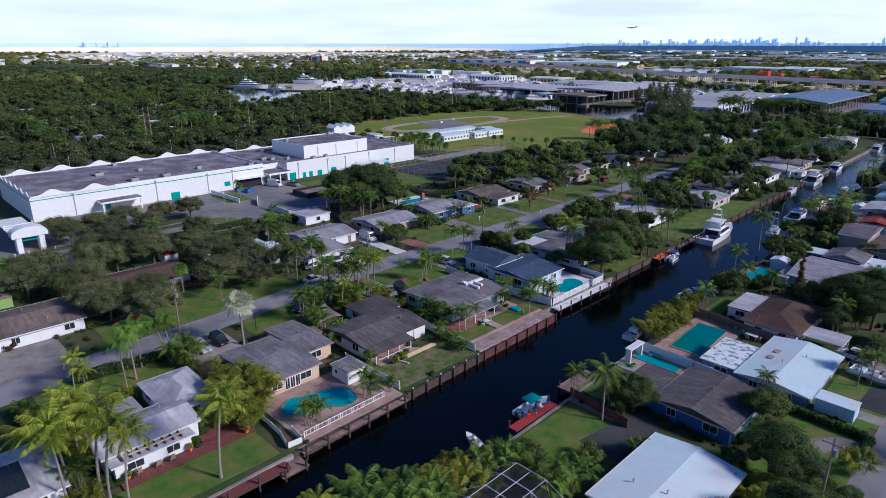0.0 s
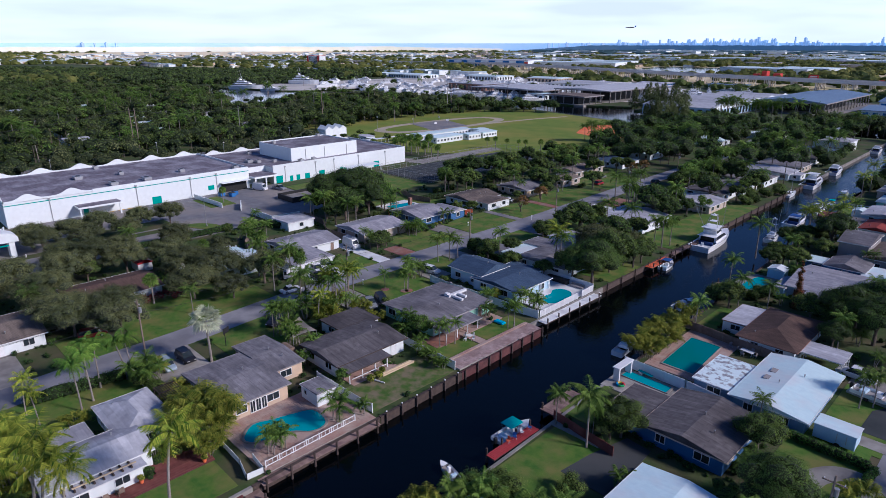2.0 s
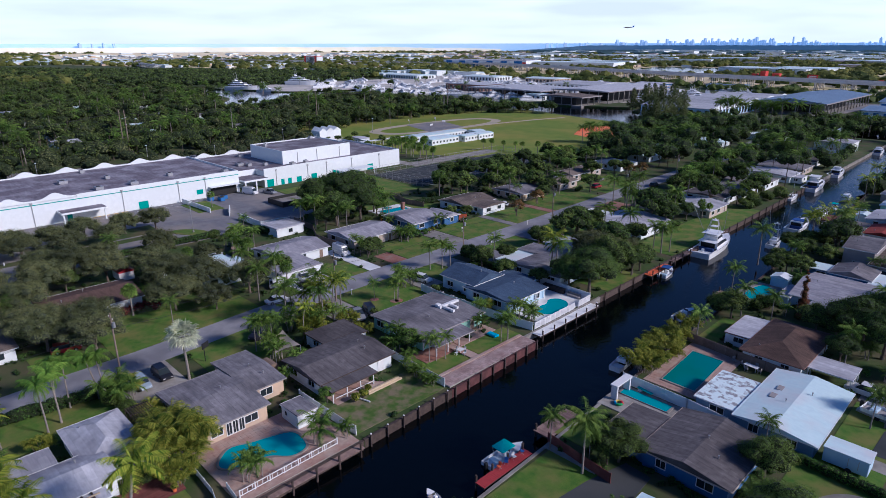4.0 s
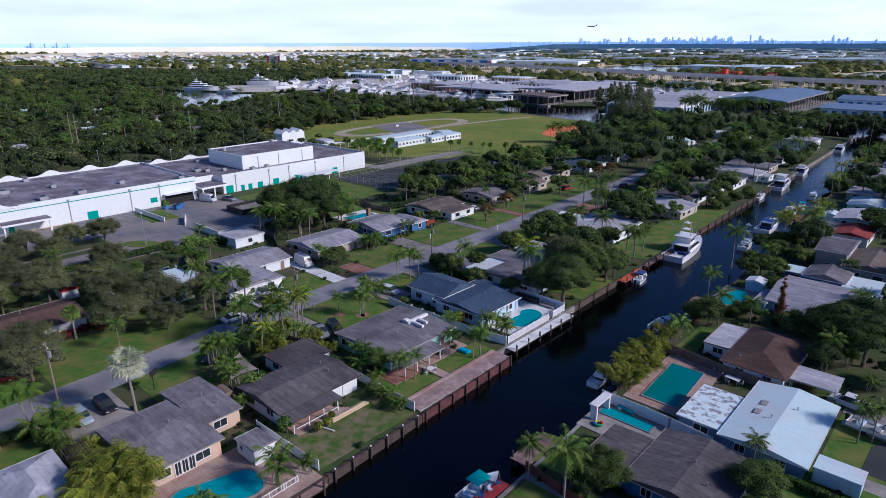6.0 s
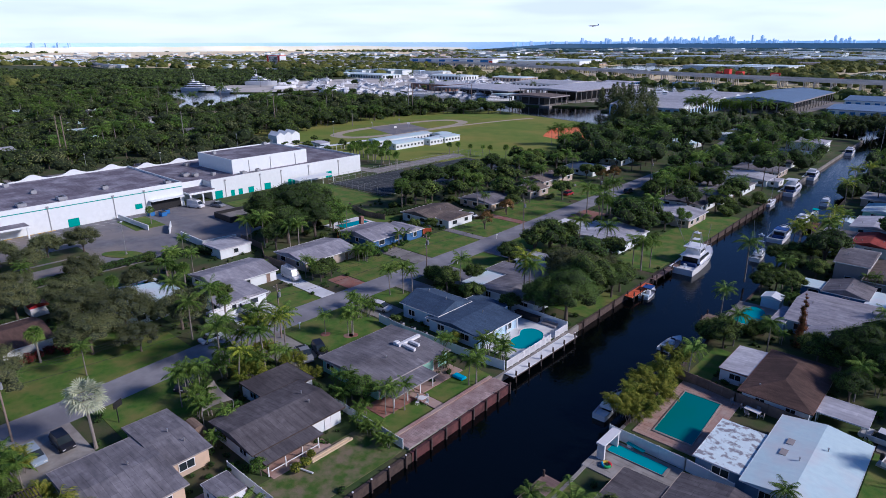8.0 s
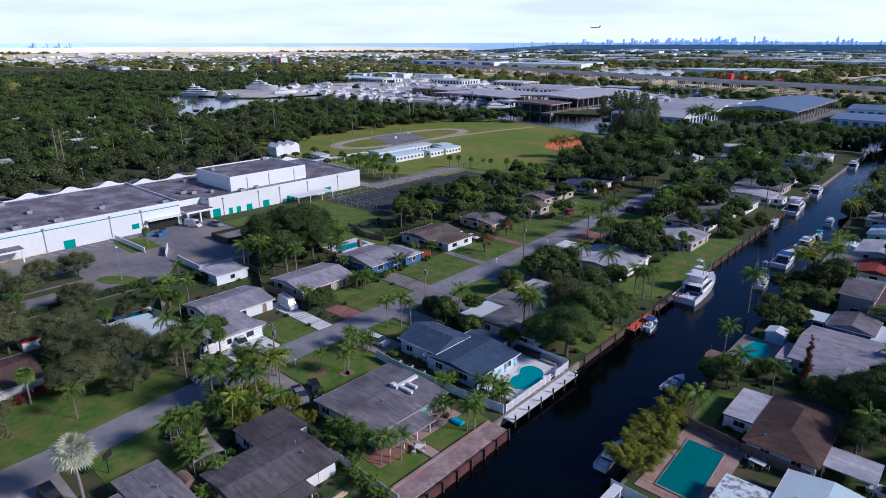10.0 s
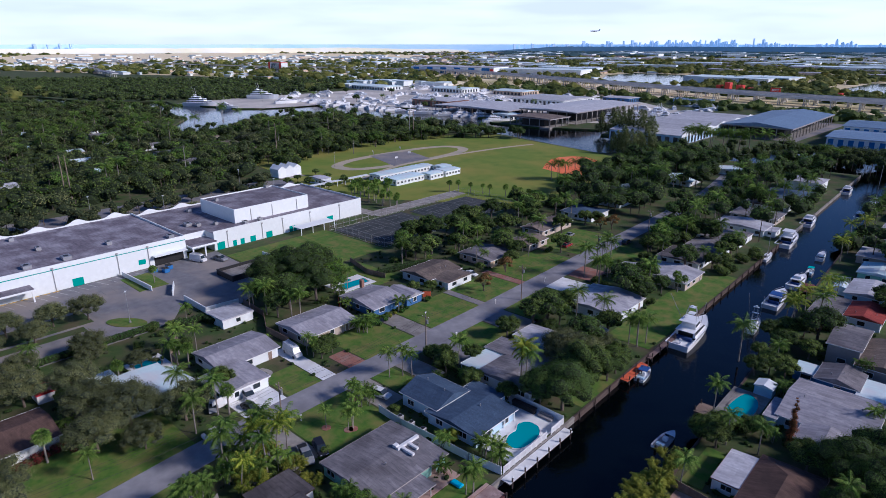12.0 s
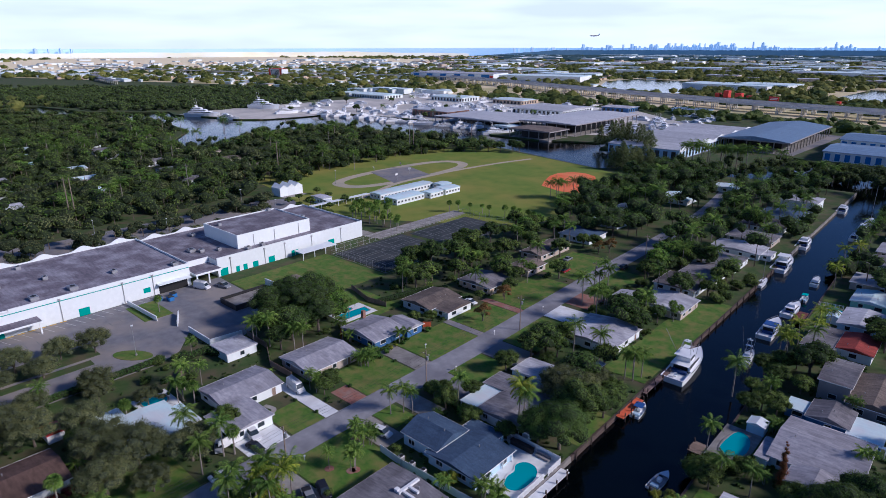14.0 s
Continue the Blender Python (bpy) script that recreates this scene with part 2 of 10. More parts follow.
M_SKYBLUE = mat("pale_blue_stucco", (0.52, 0.66, 0.78), (0.46, 0.6, 0.72), scale=0.9, rough=0.85, vary=0.05)
M_BLUEGREY = mat("blue_grey_stucco", (0.2, 0.29, 0.43), (0.17, 0.25, 0.38), scale=0.9, rough=0.85)
M_MAROON = mat("maroon_seawall", (0.1, 0.04, 0.04), (0.14, 0.06, 0.055), scale=1.2, rough=0.85, c3=(0.06, 0.03, 0.03), big=0.5, bump=0.01, bscale=9)
M_BLUE = mat("blue_stucco", (0.08, 0.17, 0.38), (0.07, 0.15, 0.33), scale=0.9, rough=0.8)
M_GREYW = mat("grey_stucco", (0.34, 0.31, 0.3), (0.29, 0.27, 0.26), scale=0.9, rough=0.85, vary=0.1)
M_BROWNW = mat("brown_brick_wall", (0.28, 0.16, 0.11), (0.22, 0.12, 0.09), scale=3, rough=0.9)
M_TEAL = mat("teal_paint", (0.02, 0.33, 0.27), (0.02, 0.29, 0.24), scale=1.5, rough=0.5)
M_RGREY = roof_mat("rolled_grey_roof", (0.235, 0.227, 0.246), (0.31, 0.3, 0.316), c3=(0.16, 0.152, 0.164), streak=0.62)
M_RDARK = roof_mat("dark_rolled_roof", (0.125, 0.115, 0.118), (0.175, 0.162, 0.166), c3=(0.085, 0.077, 0.082), streak=0.6)
M_RBLUE = roof_mat("slate_blue_shingle", (0.075, 0.12, 0.205), (0.1, 0.15, 0.245), seam=(0.35, 0.16), c3=(0.065, 0.1, 0.175), streak=0.75)
M_RLIGHT = roof_mat("pale_grey_roof", (0.52, 0.53, 0.58), (0.64, 0.65, 0.69), c3=(0.38, 0.38, 0.42), seam=(4.0, 1.0), seam_dark=0.85, streak=0.78)
M_RWHITE = roof_mat("white_coated_roof", (0.68, 0.85, 0.88), (0.62, 0.79, 0.83), seams=False, streak=0.93, c3=(0.68, 0.72, 0.74))
M_RWORN = roof_mat("worn_white_roof", (0.74, 0.86, 0.88), (0.68, 0.79, 0.81), seams=False, streak=0.93, c3=(0.28, 0.28, 0.3), big=1.1)
for node in M_RWORN.node_tree.nodes:
    if node.type == "VALTORGB" and node.color_ramp.elements[0].position > 0.4:
        node.color_ramp.elements[0].position, node.color_ramp.elements[1].position = 0.5, 0.62
M_RBROWN = roof_mat("brown_shingle_roof", (0.135, 0.088, 0.068), (0.177, 0.114, 0.088), seam=(0.4, 0.18), c3=(0.104, 0.069, 0.055))
M_RRED = roof_mat("red_metal_roof", (0.36, 0.07, 0.05), (0.3, 0.06, 0.045), seam=(6.0, 0.45))
M_RMID = roof_mat("weathered_light_grey_roof", (0.35, 0.345, 0.385), (0.44, 0.435, 0.475), c3=(0.27, 0.265, 0.295), seam=(3.0, 0.9), seam_dark=0.8, streak=0.72)
M_RPATCH = roof_mat("patchy_grey_roof", (0.33, 0.33, 0.37), (0.43, 0.43, 0.47), c3=(0.66, 0.67, 0.7), seam=(4.0, 1.0), seam_dark=0.8, streak=0.7)
M_RTAN = roof_mat("tan_shingle_roof", (0.225, 0.187, 0.155), (0.281, 0.234, 0.187), seam=(0.4, 0.18), c3=(0.169, 0.140, 0.122))
M_WHROOF = roof_mat("school_flat_roof", (0.148, 0.132, 0.159), (0.190, 0.173, 0.204), c3=(0.33, 0.32, 0.36), seams=False)
M_BLUEMETAL = roof_mat("blue_metal_roof", (0.2, 0.29, 0.43), (0.25, 0.34, 0.48), seam=(30.0, 1.0), rough=0.45, seam_dark=0.85)
M_GREYMETAL = roof_mat("grey_metal_roof", (0.6, 0.61, 0.63), (0.7, 0.7, 0.71), seam=(30.0, 1.0), rough=0.5, seam_dark=0.85)
M_GLASS = mat("window_glass", (0.02, 0.028, 0.035), (0.03, 0.038, 0.045), scale=0.5, rough=0.06, spec=0.6)
M_METAL = mat("galvanised_metal", (0.5, 0.5, 0.5), (0.4, 0.4, 0.41), scale=2.5, rough=0.45, metal=0.6)
M_TINT = mat("tinted_boat_glass", (0.012, 0.015, 0.02), (0.018, 0.022, 0.028), scale=1.0, rough=0.35, spec=0.2)
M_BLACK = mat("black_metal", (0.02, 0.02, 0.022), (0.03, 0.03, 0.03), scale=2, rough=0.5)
M_RUBBER = mat("tyre_rubber", (0.02, 0.02, 0.02), (0.03, 0.03, 0.03), scale=8, rough=0.9)
M_POOL = water_mat("pool_water", (0.03, 0.33, 0.38), rough=0.05, wave=0.006, wscale=1.5)
M_POOLTEAL = water_mat("deep_pool_water", (0.012, 0.19, 0.19), rough=0.05, wave=0.005, wscale=1.2)
M_WATER = water_mat("canal_water", (0.001, 0.002, 0.003), rough=0.04, wave=0.03, wscale=1.5)
M_RIVER = water_mat("river_water", (0.02, 0.03, 0.035), rough=0.12, wave=0.05, wscale=0.6)
M_TRUNK = mat("grey_palm_trunk", (0.3, 0.27, 0.24), (0.22, 0.19, 0.16), scale=4, rough=0.95, bump=0.015, bscale=10, vary=0.15)
# crown core colours: the shade inside the foliage is painted in
M_OAK_CORE = mat("oak_core_shade", (0.04, 0.05, 0.026), (0.062, 0.074, 0.04), scale=2, rough=0.95)
M_CORE_SHADE = mat("crown_core_shade", (0.017, 0.026, 0.008), (0.027, 0.04, 0.013), scale=2, rough=0.95)
M_VIADUCT = mat("pale_viaduct_concrete", (0.74, 0.71, 0.66), (0.66, 0.63, 0.59), scale=0.3, rough=0.85, c3=(0.55, 0.53, 0.49), big=0.05)
M_BARK = mat("tree_bark", (0.12, 0.095, 0.075), (0.17, 0.14, 0.11), scale=3, rough=0.95, bump=0.02, bscale=8)
M_POLE = mat("weathered_utility_pole", (0.22, 0.17, 0.13), (0.3, 0.24, 0.19), scale=3, rough=0.9)
L_OAK = leaf_mat("oak_leaves", (0.085, 0.105, 0.05), (0.135, 0.158, 0.08))
L_DARK = leaf_mat("ficus_leaves", (0.042, 0.078, 0.017), (0.09, 0.145, 0.032))
L_MID = leaf_mat("shade_tree_leaves", (0.056, 0.098, 0.02), (0.135, 0.195, 0.042))
L_BRIGHT = leaf_mat("bright_leaves", (0.070, 0.162, 0.019), (0.168, 0.270, 0.039))
L_DRY = leaf_mat("autumn_leaves", (0.12, 0.075, 0.03), (0.17, 0.13, 0.05))
L_PALM = leaf_mat("palm_fronds", (0.034, 0.08, 0.016), (0.185, 0.285, 0.05), trans=0.3)
L_COCO = leaf_mat("coconut_fronds", (0.05, 0.13, 0.01), (0.4, 0.45, 0.035), trans=0.3)
L_ARECA = leaf_mat("areca_fronds", (0.04, 0.1, 0.012), (0.35, 0.36, 0.045), trans=0.4)
L_SILVER = leaf_mat("silver_fan_leaves", (0.3, 0.36, 0.34), (0.46, 0.5, 0.47), trans=0.15)
L_HEDGE = leaf_mat("hedge_leaves", (0.03, 0.075, 0.012), (0.085, 0.17, 0.03))
L_RUST = leaf_mat("rusty_needles", (0.08, 0.035, 0.018), (0.17, 0.08, 0.04))
L_RED = leaf_mat("red_shrub_leaves", (0.07, 0.012, 0.02), (0.13, 0.03, 0.03))
L_FOREST = leaf_mat("woodland_leaves", (0.06, 0.092, 0.025), (0.095, 0.132, 0.037), vary=0.0)
L_PINE = leaf_mat("casuarina_needles", (0.09, 0.125, 0.055), (0.17, 0.21, 0.1), trans=0.3)

# ---------------------------------------------------------------- mesh helpers


def part(name, bm, material, parent=None, label=""):
    me = bpy.data.meshes.new(name)
    bm.to_mesh(me)
    bm.free()
    me.materials.append(material)
    ob = new(name, me)
    ob.parent = parent
    if label:
        ob["label"] = label
    return ob


def np_part(name, verts, faces, material, parent=None, label="", smooth=False):
    me = bpy.data.meshes.new(name)
    me.from_pydata([tuple(v) for v in verts], [], [tuple(int(i) for i in f) for f in faces])
    me.materials.append(material)
    if smooth:
        me.shade_smooth()
    ob = new(name, me)
    ob.parent = parent
    if label:
        ob["label"] = label
    return ob


def same_part(name, me, parent, m, label=""):
    """Another object on a mesh that exists already."""
    ob = new(name, me)
    ob.parent = parent
    ob.matrix_basis = m
    if label:
        ob["label"] = label
    return ob


def thing(name, label, category, group="", kind="", at=(0, 0, 0), turn=0):
    ob = new(name)
    ob.empty_display_size = 0.3
    ob.matrix_basis = pose(*at, 0, 0, turn)
    return tagged(ob, label, category, group, kind)


def box(bm, x0, y0, z0, x1, y1, z1, bevel=0.0):
    vs = [bm.verts.new(p) for p in ((x0, y0, z0), (x1, y0, z0), (x1, y1, z0), (x0, y1, z0), (x0, y0, z1), (x1, y0, z1), (x1, y1, z1), (x0, y1, z1))]
    fs = [bm.faces.new([vs[i] for i in q]) for q in ((3, 2, 1, 0), (4, 5, 6, 7), (0, 1, 5, 4), (1, 2, 6, 5), (2, 3, 7, 6), (3, 0, 4, 7))]
    if bevel:
        es = {e for f in fs for e in f.edges}
        bmesh.ops.bevel(bm, geom=list(es), offset=bevel, segments=1, affect="EDGES")
    return bm


def boxes(*rows):
    bm = bmesh.new()
    for r in rows:
        box(bm, *r)
    return bm


def slab(pts, z0, z1, bm=None):
    """A flat plate over a polygon (anticlockwise from above)."""
    bm = bm or bmesh.new()
    lo, hi = [bm.verts.new((x, y, z0)) for x, y in pts], [bm.verts.new((x, y, z1)) for x, y in pts]
    bm.faces.new(hi)
    bm.faces.new(lo[::-1])
    n = len(pts)
    for i in range(n):
        bm.faces.new((lo[i], lo[(i + 1) % n], hi[(i + 1) % n], hi[i]))
    bmesh.ops.recalc_face_normals(bm, faces=bm.faces)
    return bm


def rod(bm, p, q, r0, r1=None, n=8):
    """A tapered round bar from p to q."""
    p, q = Vector(p), Vector(q)
    r1 = r0 if r1 is None else r1
    rot = (q - p).to_track_quat("Z", "Y").to_matrix()
    ring = [[bm.verts.new(c + rot @ Vector((r * math.cos(2 * math.pi * k / n), r * math.sin(2 * math.pi * k / n), 0))) for k in range(n)] for c, r in ((p, r0), (q, r1))]
    for k in range(n):
        bm.faces.new((ring[0][k], ring[0][(k + 1) % n], ring[1][(k + 1) % n], ring[1][k]))
    bm.faces.new(ring[0][::-1])
    bm.faces.new(ring[1])
    return bm


def rods(*rows, n=8):
    bm = bmesh.new()
    for r in rows:
        rod(bm, *r, n=n)
    return bm


def ellipse(cx, cy, rx, ry, n=40, turn=0.0):
    c, s = math.cos(turn), math.sin(turn)
    out = []
    for k in range(n):
        u, v = rx * math.cos(2 * math.pi * k / n), ry * math.sin(2 * math.pi * k / n)
        out.append((cx + u * c - v * s, cy + u * s + v * c))
    return out


def bank_left(y):
    return 0.5 - 0.026 * y if y < 22 else -2.9 - 0.014 * (y - 22)


def bank_right(y):
    return 18.6 - 0.028 * y

# ---------------------------------------------------------------- ground, water, roads


def ground_sheet():
    outer = [(-4900, -700), (3800, -700), (3800, 4900), (-4900, 4900)]
    canal = [(bank_right(-300), -300), (bank_right(40), 40), (bank_right(150), 150), (bank_right(330), 330), (40, 345), (160, 350), (160, 440),
             (-25, 452), (-45, 440), (-68, 455), (-72, 378), (-128, 372), (-150, 391), (-190, 400), (-197, 440), (-202, 468), (-205, 424), (-250, 404),
             (-300, 402), (-330, 425), (-420, 445), (-467, 441), (-509, 435), (-553, 429), (-558, 368), (-567, 330), (-586, 313), (-652, 301), (-683, 289), (-725, 300), (-800, 232), (-920, 215),
             (-1000, 150), (-900, 130), (-640, 245), (-540, 235), (-480, 190), (-440, 175), (-425, 205), (-440, 235), (-468, 300), (-440, 345), (-350, 352), (-300, 356), (-235, 345), (-190, 332), (-150, 322), (-120, 344), (-60, 352), (-8, 352),
             (bank_left(300), 300), (bank_left(150), 150), (bank_left(22.01), 22.01), (bank_left(21.9), 21.9), (bank_left(-300), -300)]
    polys = [[Vector((x, y, 0)) for x, y in p] for p in (outer, canal)]
    tris = geometry.tessellate_polygon(polys)
    pts = [v for p in polys for v in p]
    bm = bmesh.new()
    vs = [bm.verts.new(v) for v in pts]
    for t in tris:
        bm.faces.new([vs[i] for i in t])
    bmesh.ops.recalc_face_normals(bm, faces=bm.faces)
    up = sum(f.normal.z for f in bm.faces)
    if up < 0:
        bmesh.ops.reverse_faces(bm, faces=bm.faces)
    edges = [e for e in bm.edges if e.is_boundary and not all(abs(v.co.x) > 3000 or abs(v.co.y) > 600 for v in e.verts)]
    got = bmesh.ops.extrude_edge_only(bm, edges=edges)
    for g in got["geom"]:
        if isinstance(g, bmesh.types.BMVert):
            g.co.z -= 4
    tagged(part("ground", bm, M_GROUND), "scrubby green and brown ground", "ground", kind="structure")
    bm = bmesh.new()
    f = [bm.verts.new(p) for p in ((-1050, -320, -1.15), (200, -320, -1.15), (200, 500, -1.15), (-1050, 500, -1.15))]
    bm.faces.new(f)
    tagged(part("water", bm, M_WATER), "dark rippled canal water", "water", kind="structure")


ground_sheet()


KEEP = []


def flat(name, pts, z, material, label, category, kind="structure"):
    KEEP.append(pts)
    z += 0.0005 * len(KEEP)  # no two sheets in one plane
    return tagged(part(name, slab(pts, z - 0.25, z), material), label, category, kind=kind)


def rect(x0, y0, x1, y1):
    return [(x0, y0), (x1, y0), (x1, y1), (x0, y1)]


def ribbon(pts, width):
    """The outline of a band of that width along a line."""
    left, right = [], []
    for i, p in enumerate(pts):
        a, b = Vector(pts[max(i - 1, 0)]), Vector(pts[min(i + 1, len(pts) - 1)])
        n = (b - a).normalized().orthogonal() * width / 2
        left.append(tuple(Vector(p) + n))
        right.append(tuple(Vector(p) - n))
    out = left + right[::-1]
    area = sum(a[0] * b[1] - b[0] * a[1] for a, b in zip(out, out[1:] + out[:1]))
    return out if area > 0 else out[::-1]


def glide(pts, n=8):
    """A smooth line through some points."""
    out = []
    for i in range(len(pts) - 1):
        p0, p1, p2, p3 = (Vector(pts[max(0, min(len(pts) - 1, i + k))]) for k in (-1, 0, 1, 2))
        for s in range(n):
            t = s / n
            out.append(tuple(0.5 * ((2 * p1) + (p2 - p0) * t + (2 * p0 - 5 * p1 + 4 * p2 - p3) * t**2 + (3 * p1 - p0 - 3 * p2 + p3) * t**3)))
    return out + [tuple(pts[-1])]


STREET = glide([(-36, -200), (-39.5, -90), (-42.8, -50), (-43.7, -30), (-44.6, -19), (-46.0, -4), (-46.7, 15), (-46.7, 35), (-46.9, 58), (-47.2, 78), (-47.9, 97), (-48.8, 120), (-49.6, 140), (-50.4, 165), (-51.6, 210), (-54, 255), (-62, 310)])
flat("road", ribbon(STREET, 6.8), 0.03, M_ASPHALT, "worn pale grey asphalt residential street", "road")
flat("road", ribbon([(58, -150), (57, 0), (57, 60), (54, 200), (50, 330)], 8), 0.03, M_ASPHALT, "asphalt street behind the canal houses", "road")


def street_x(y):
    for (xa, ya), (xb, yb) in zip(STREET, STREET[1:]):
        if ya <= y <= yb:
            return xa + (xb - xa) * (y - ya) / (yb - ya)
    return -44.0


# lawns and drives by the street run from its edge to x
def kerbside(name, y0, y1, x, material, label, category, z):
    side = 3.42 if x > street_x(y0) else -3.42
    pts = [(street_x(y0) + side, y0), (x, y0), (x, y1), (street_x(y1) + side, y1)]
    flat(name, pts if side > 0 else pts[::-1], z, material, label, category)


for y0, y1, x in ((-24, -12, -29), (9, 24.5, -27), (31.5, 37.5, -36), (56.5, 69.5, -33.5), (79.5, 100, -33), (130, 152, -36), (-58, -36, -28)):
    kerbside("lawn", y0, y1, x, M_GRASS, "short green front lawn beside the street", "lawn", 0.05)
for y0, y1, x in ((-33, -5, -66), (15.4, 23.6, -60.5), (36, 51.5, -64), (58, 77, -64), (80, 97, -64), (100.5, 128, -66), (133, 160, -70), (-44, -36, -57)):
    kerbside("lawn", y0, y1, x, M_GRASS, "mown green front lawn across the street", "lawn", 0.05)
flat("lawn", rect(-68, -3, -60, 4.5), 0.05, M_GRASS, "green garden lawn between houses", "lawn")
for x0, y0, x1, y1 in ((-6.6, -60, -0.1, -38.6), (-14, 0.6, -4.2, 9.2), (-8.5, 11.4, -4.2, 22.5), (-16, 84, -4.9, 146), (-22, 52, -4, 66), (19.6, -17, 28, -1), (17.8, 2, 23, 9), (19, 44, 22.5, 56), (43, -2, 52, 22), (45, 22, 53, 40), (14.8, 148, 21, 172), (48.5, -30, 53, 12)):
    flat("lawn", rect(x0, y0, x1, y1), 0.055, M_GRASS, "green back lawn running to the canal wall", "lawn")
for x0, y0, x1, y1 in ((-140, 52, -106, 93), (-104, 58, -82, 78)):
    flat("lawn", rect(x0, y0, x1, y1), 0.05, M_GRASS, "grass behind the school building", "lawn")

M_WORN = mat("worn_lawn", (0.065, 0.125, 0.014), (0.12, 0.15, 0.028), scale=0.9, rough=0.95, c3=(0.21, 0.175, 0.105), big=0.45, bump=0.05, bscale=7)
flat("lawn", rect(-9, -17.4, -0.9, -0.6), 0.055, M_WORN, "patchy back lawn worn to sand in places", "lawn")

# driveways
for y0, y1, x, m, label in ((5.3, 14.8, -56.4, M_DRIVE, "white concrete driveway beside a lawn"), (23.9, 27.4, -69, M_DRIVE, "white concrete driveway with parked van"), (31, 35.6, -57.5, M_PAVER, "red paver driveway"),
                            (52, 57.6, -64, M_CONC, "grey concrete driveway"), (77.2, 79.8, -64, M_LOT, "dark asphalt driveway"), (97.3, 100.2, -66, M_PAVER, "brick driveway"), (-36, -27.5, -25.5, M_CONC, "concrete driveway with two parked cars"),
                            (2, 8.6, -30, M_CONC, "tan concrete driveway"), (25, 31, -32.5, M_CONC, "concrete driveway"), (38.5, 44, -33, M_CONC, "pale concrete driveway"), (48.5, 56.2, -33, M_LOT, "dark concrete driveway"),
                            (70, 79, -33, M_LOT, "dark asphalt driveway"), (101, 111, -34, M_DRIVE, "white concrete driveway"), (113.5, 124, -37, M_PAVER, "reddish paver driveway"), (-64, -50, -62, M_CONC, "wide concrete driveway")):
    kerbside("driveway", y0, y1, x, m, label, "driveway", 0.06)
flat("driveway", ribbon(glide([(56, 13.2), (53, 15.4), (50.3, 15.2), (48.3, 12.4), (47.6, 8.4)]), 2.8), 0.07, M_CONC, "curved concrete driveway", "driveway")
flat("driveway", rect(45, 40.5, 53, 44.5), 0.06, M_CONC, "concrete driveway", "driveway")
flat("driveway", rect(46, 23.4, 53.4, 26), 0.061, M_CONC, "pale concrete driveway", "driveway")
flat("footpath", ribbon(glide([(-64.2, 17.5), (-61.5, 18.2), (-60.2, 16.8), (-58.6, 15.2)]), 1.1), 0.075, M_CONC, "curved concrete path across a lawn", "path")

# school grounds: car park, courts, playing field
flat("car_park", [(-147.2, -60), (-101, -60), (-101, 10.5), (-104, 17), (-113, 24), (-100.5, 24), (-99.5, 33), (-108, 50), (-147.2, 52)], 0.03, M_LOT, "patched asphalt car park and loading yard", "car park")
flat("car_park", [(-262, -60), (-194, -60), (-192, 30), (-200, 122), (-228, 140), (-236, 120), (-236, 20)], 0.03, M_LOT, "asphalt drive behind the school", "car park")
flat("lawn", rect(-126, -30, -117.5, 2), 0.14, M_GROUND, "leaf-strewn tree strip in the car park", "tree strip")
flat("lawn", ellipse(-110.5, 7.5, 5.5, 2.6, 24, 0.6), 0.16, M_GRASS, "grassed traffic island with a kerb", "traffic island")
flat("lawn", rect(-116, -40, -113, -1), 0.14, M_GROUND, "long planted strip in the car park", "tree strip")
flat("lawn", rect(-143, 18.5, -129, 27), 0.12, M_GRASS, "grass patch by the loading yard wall", "lawn")
flat("lawn", [(-292, 150), (-236, 140), (-200, 128), (-190, 122), (-105, 176), (-98, 240), (-122, 310), (-150, 320), (-190, 330), (-262, 345), (-300, 260)], 0.04, M_FIELD, "wide mown playing field", "playing field")
flat("path", ribbon(glide([(-199, 158), (-206, 178), (-212.5, 199), (-214.5, 223), (-213, 257), (-208, 294), (-201, 322)]), 3.2), 0.08, mat("path_sand", (0.5, 0.43, 0.31), (0.42, 0.37, 0.27), scale=0.3, rough=0.95), "pale sandy path along the running track", "path")
flat("path", rect(-147, 120, -139, 176), 0.06, M_CONC, "concrete path beside the school", "path")
flat("path", [(-196, 116), (-142, 119), (-142, 124), (-197, 124)], 0.065, M_CONC, "concrete path at the end of the school", "path")
flat("court", rect(-137, 95, -108, 131), 0.06, M_COURT, "dark asphalt tennis courts", "tennis court")
flat("court", rect(-135, 134, -109, 171), 0.06, M_COURT, "dark asphalt tennis courts", "tennis court")
flat("court", [(-214, 200), (-214.5, 232), (-246, 243), (-251, 213)], 0.07, M_LOT, "grey asphalt basketball court", "basketball court")
flat("infield", [(-146, 252), (-131, 247), (-122, 248), (-116, 256), (-124, 276), (-136, 296), (-146, 301), (-154, 299), (-159, 290), (-158, 279), (-152, 264)], 0.07, M_DIRT, "orange clay baseball infield", "infield")


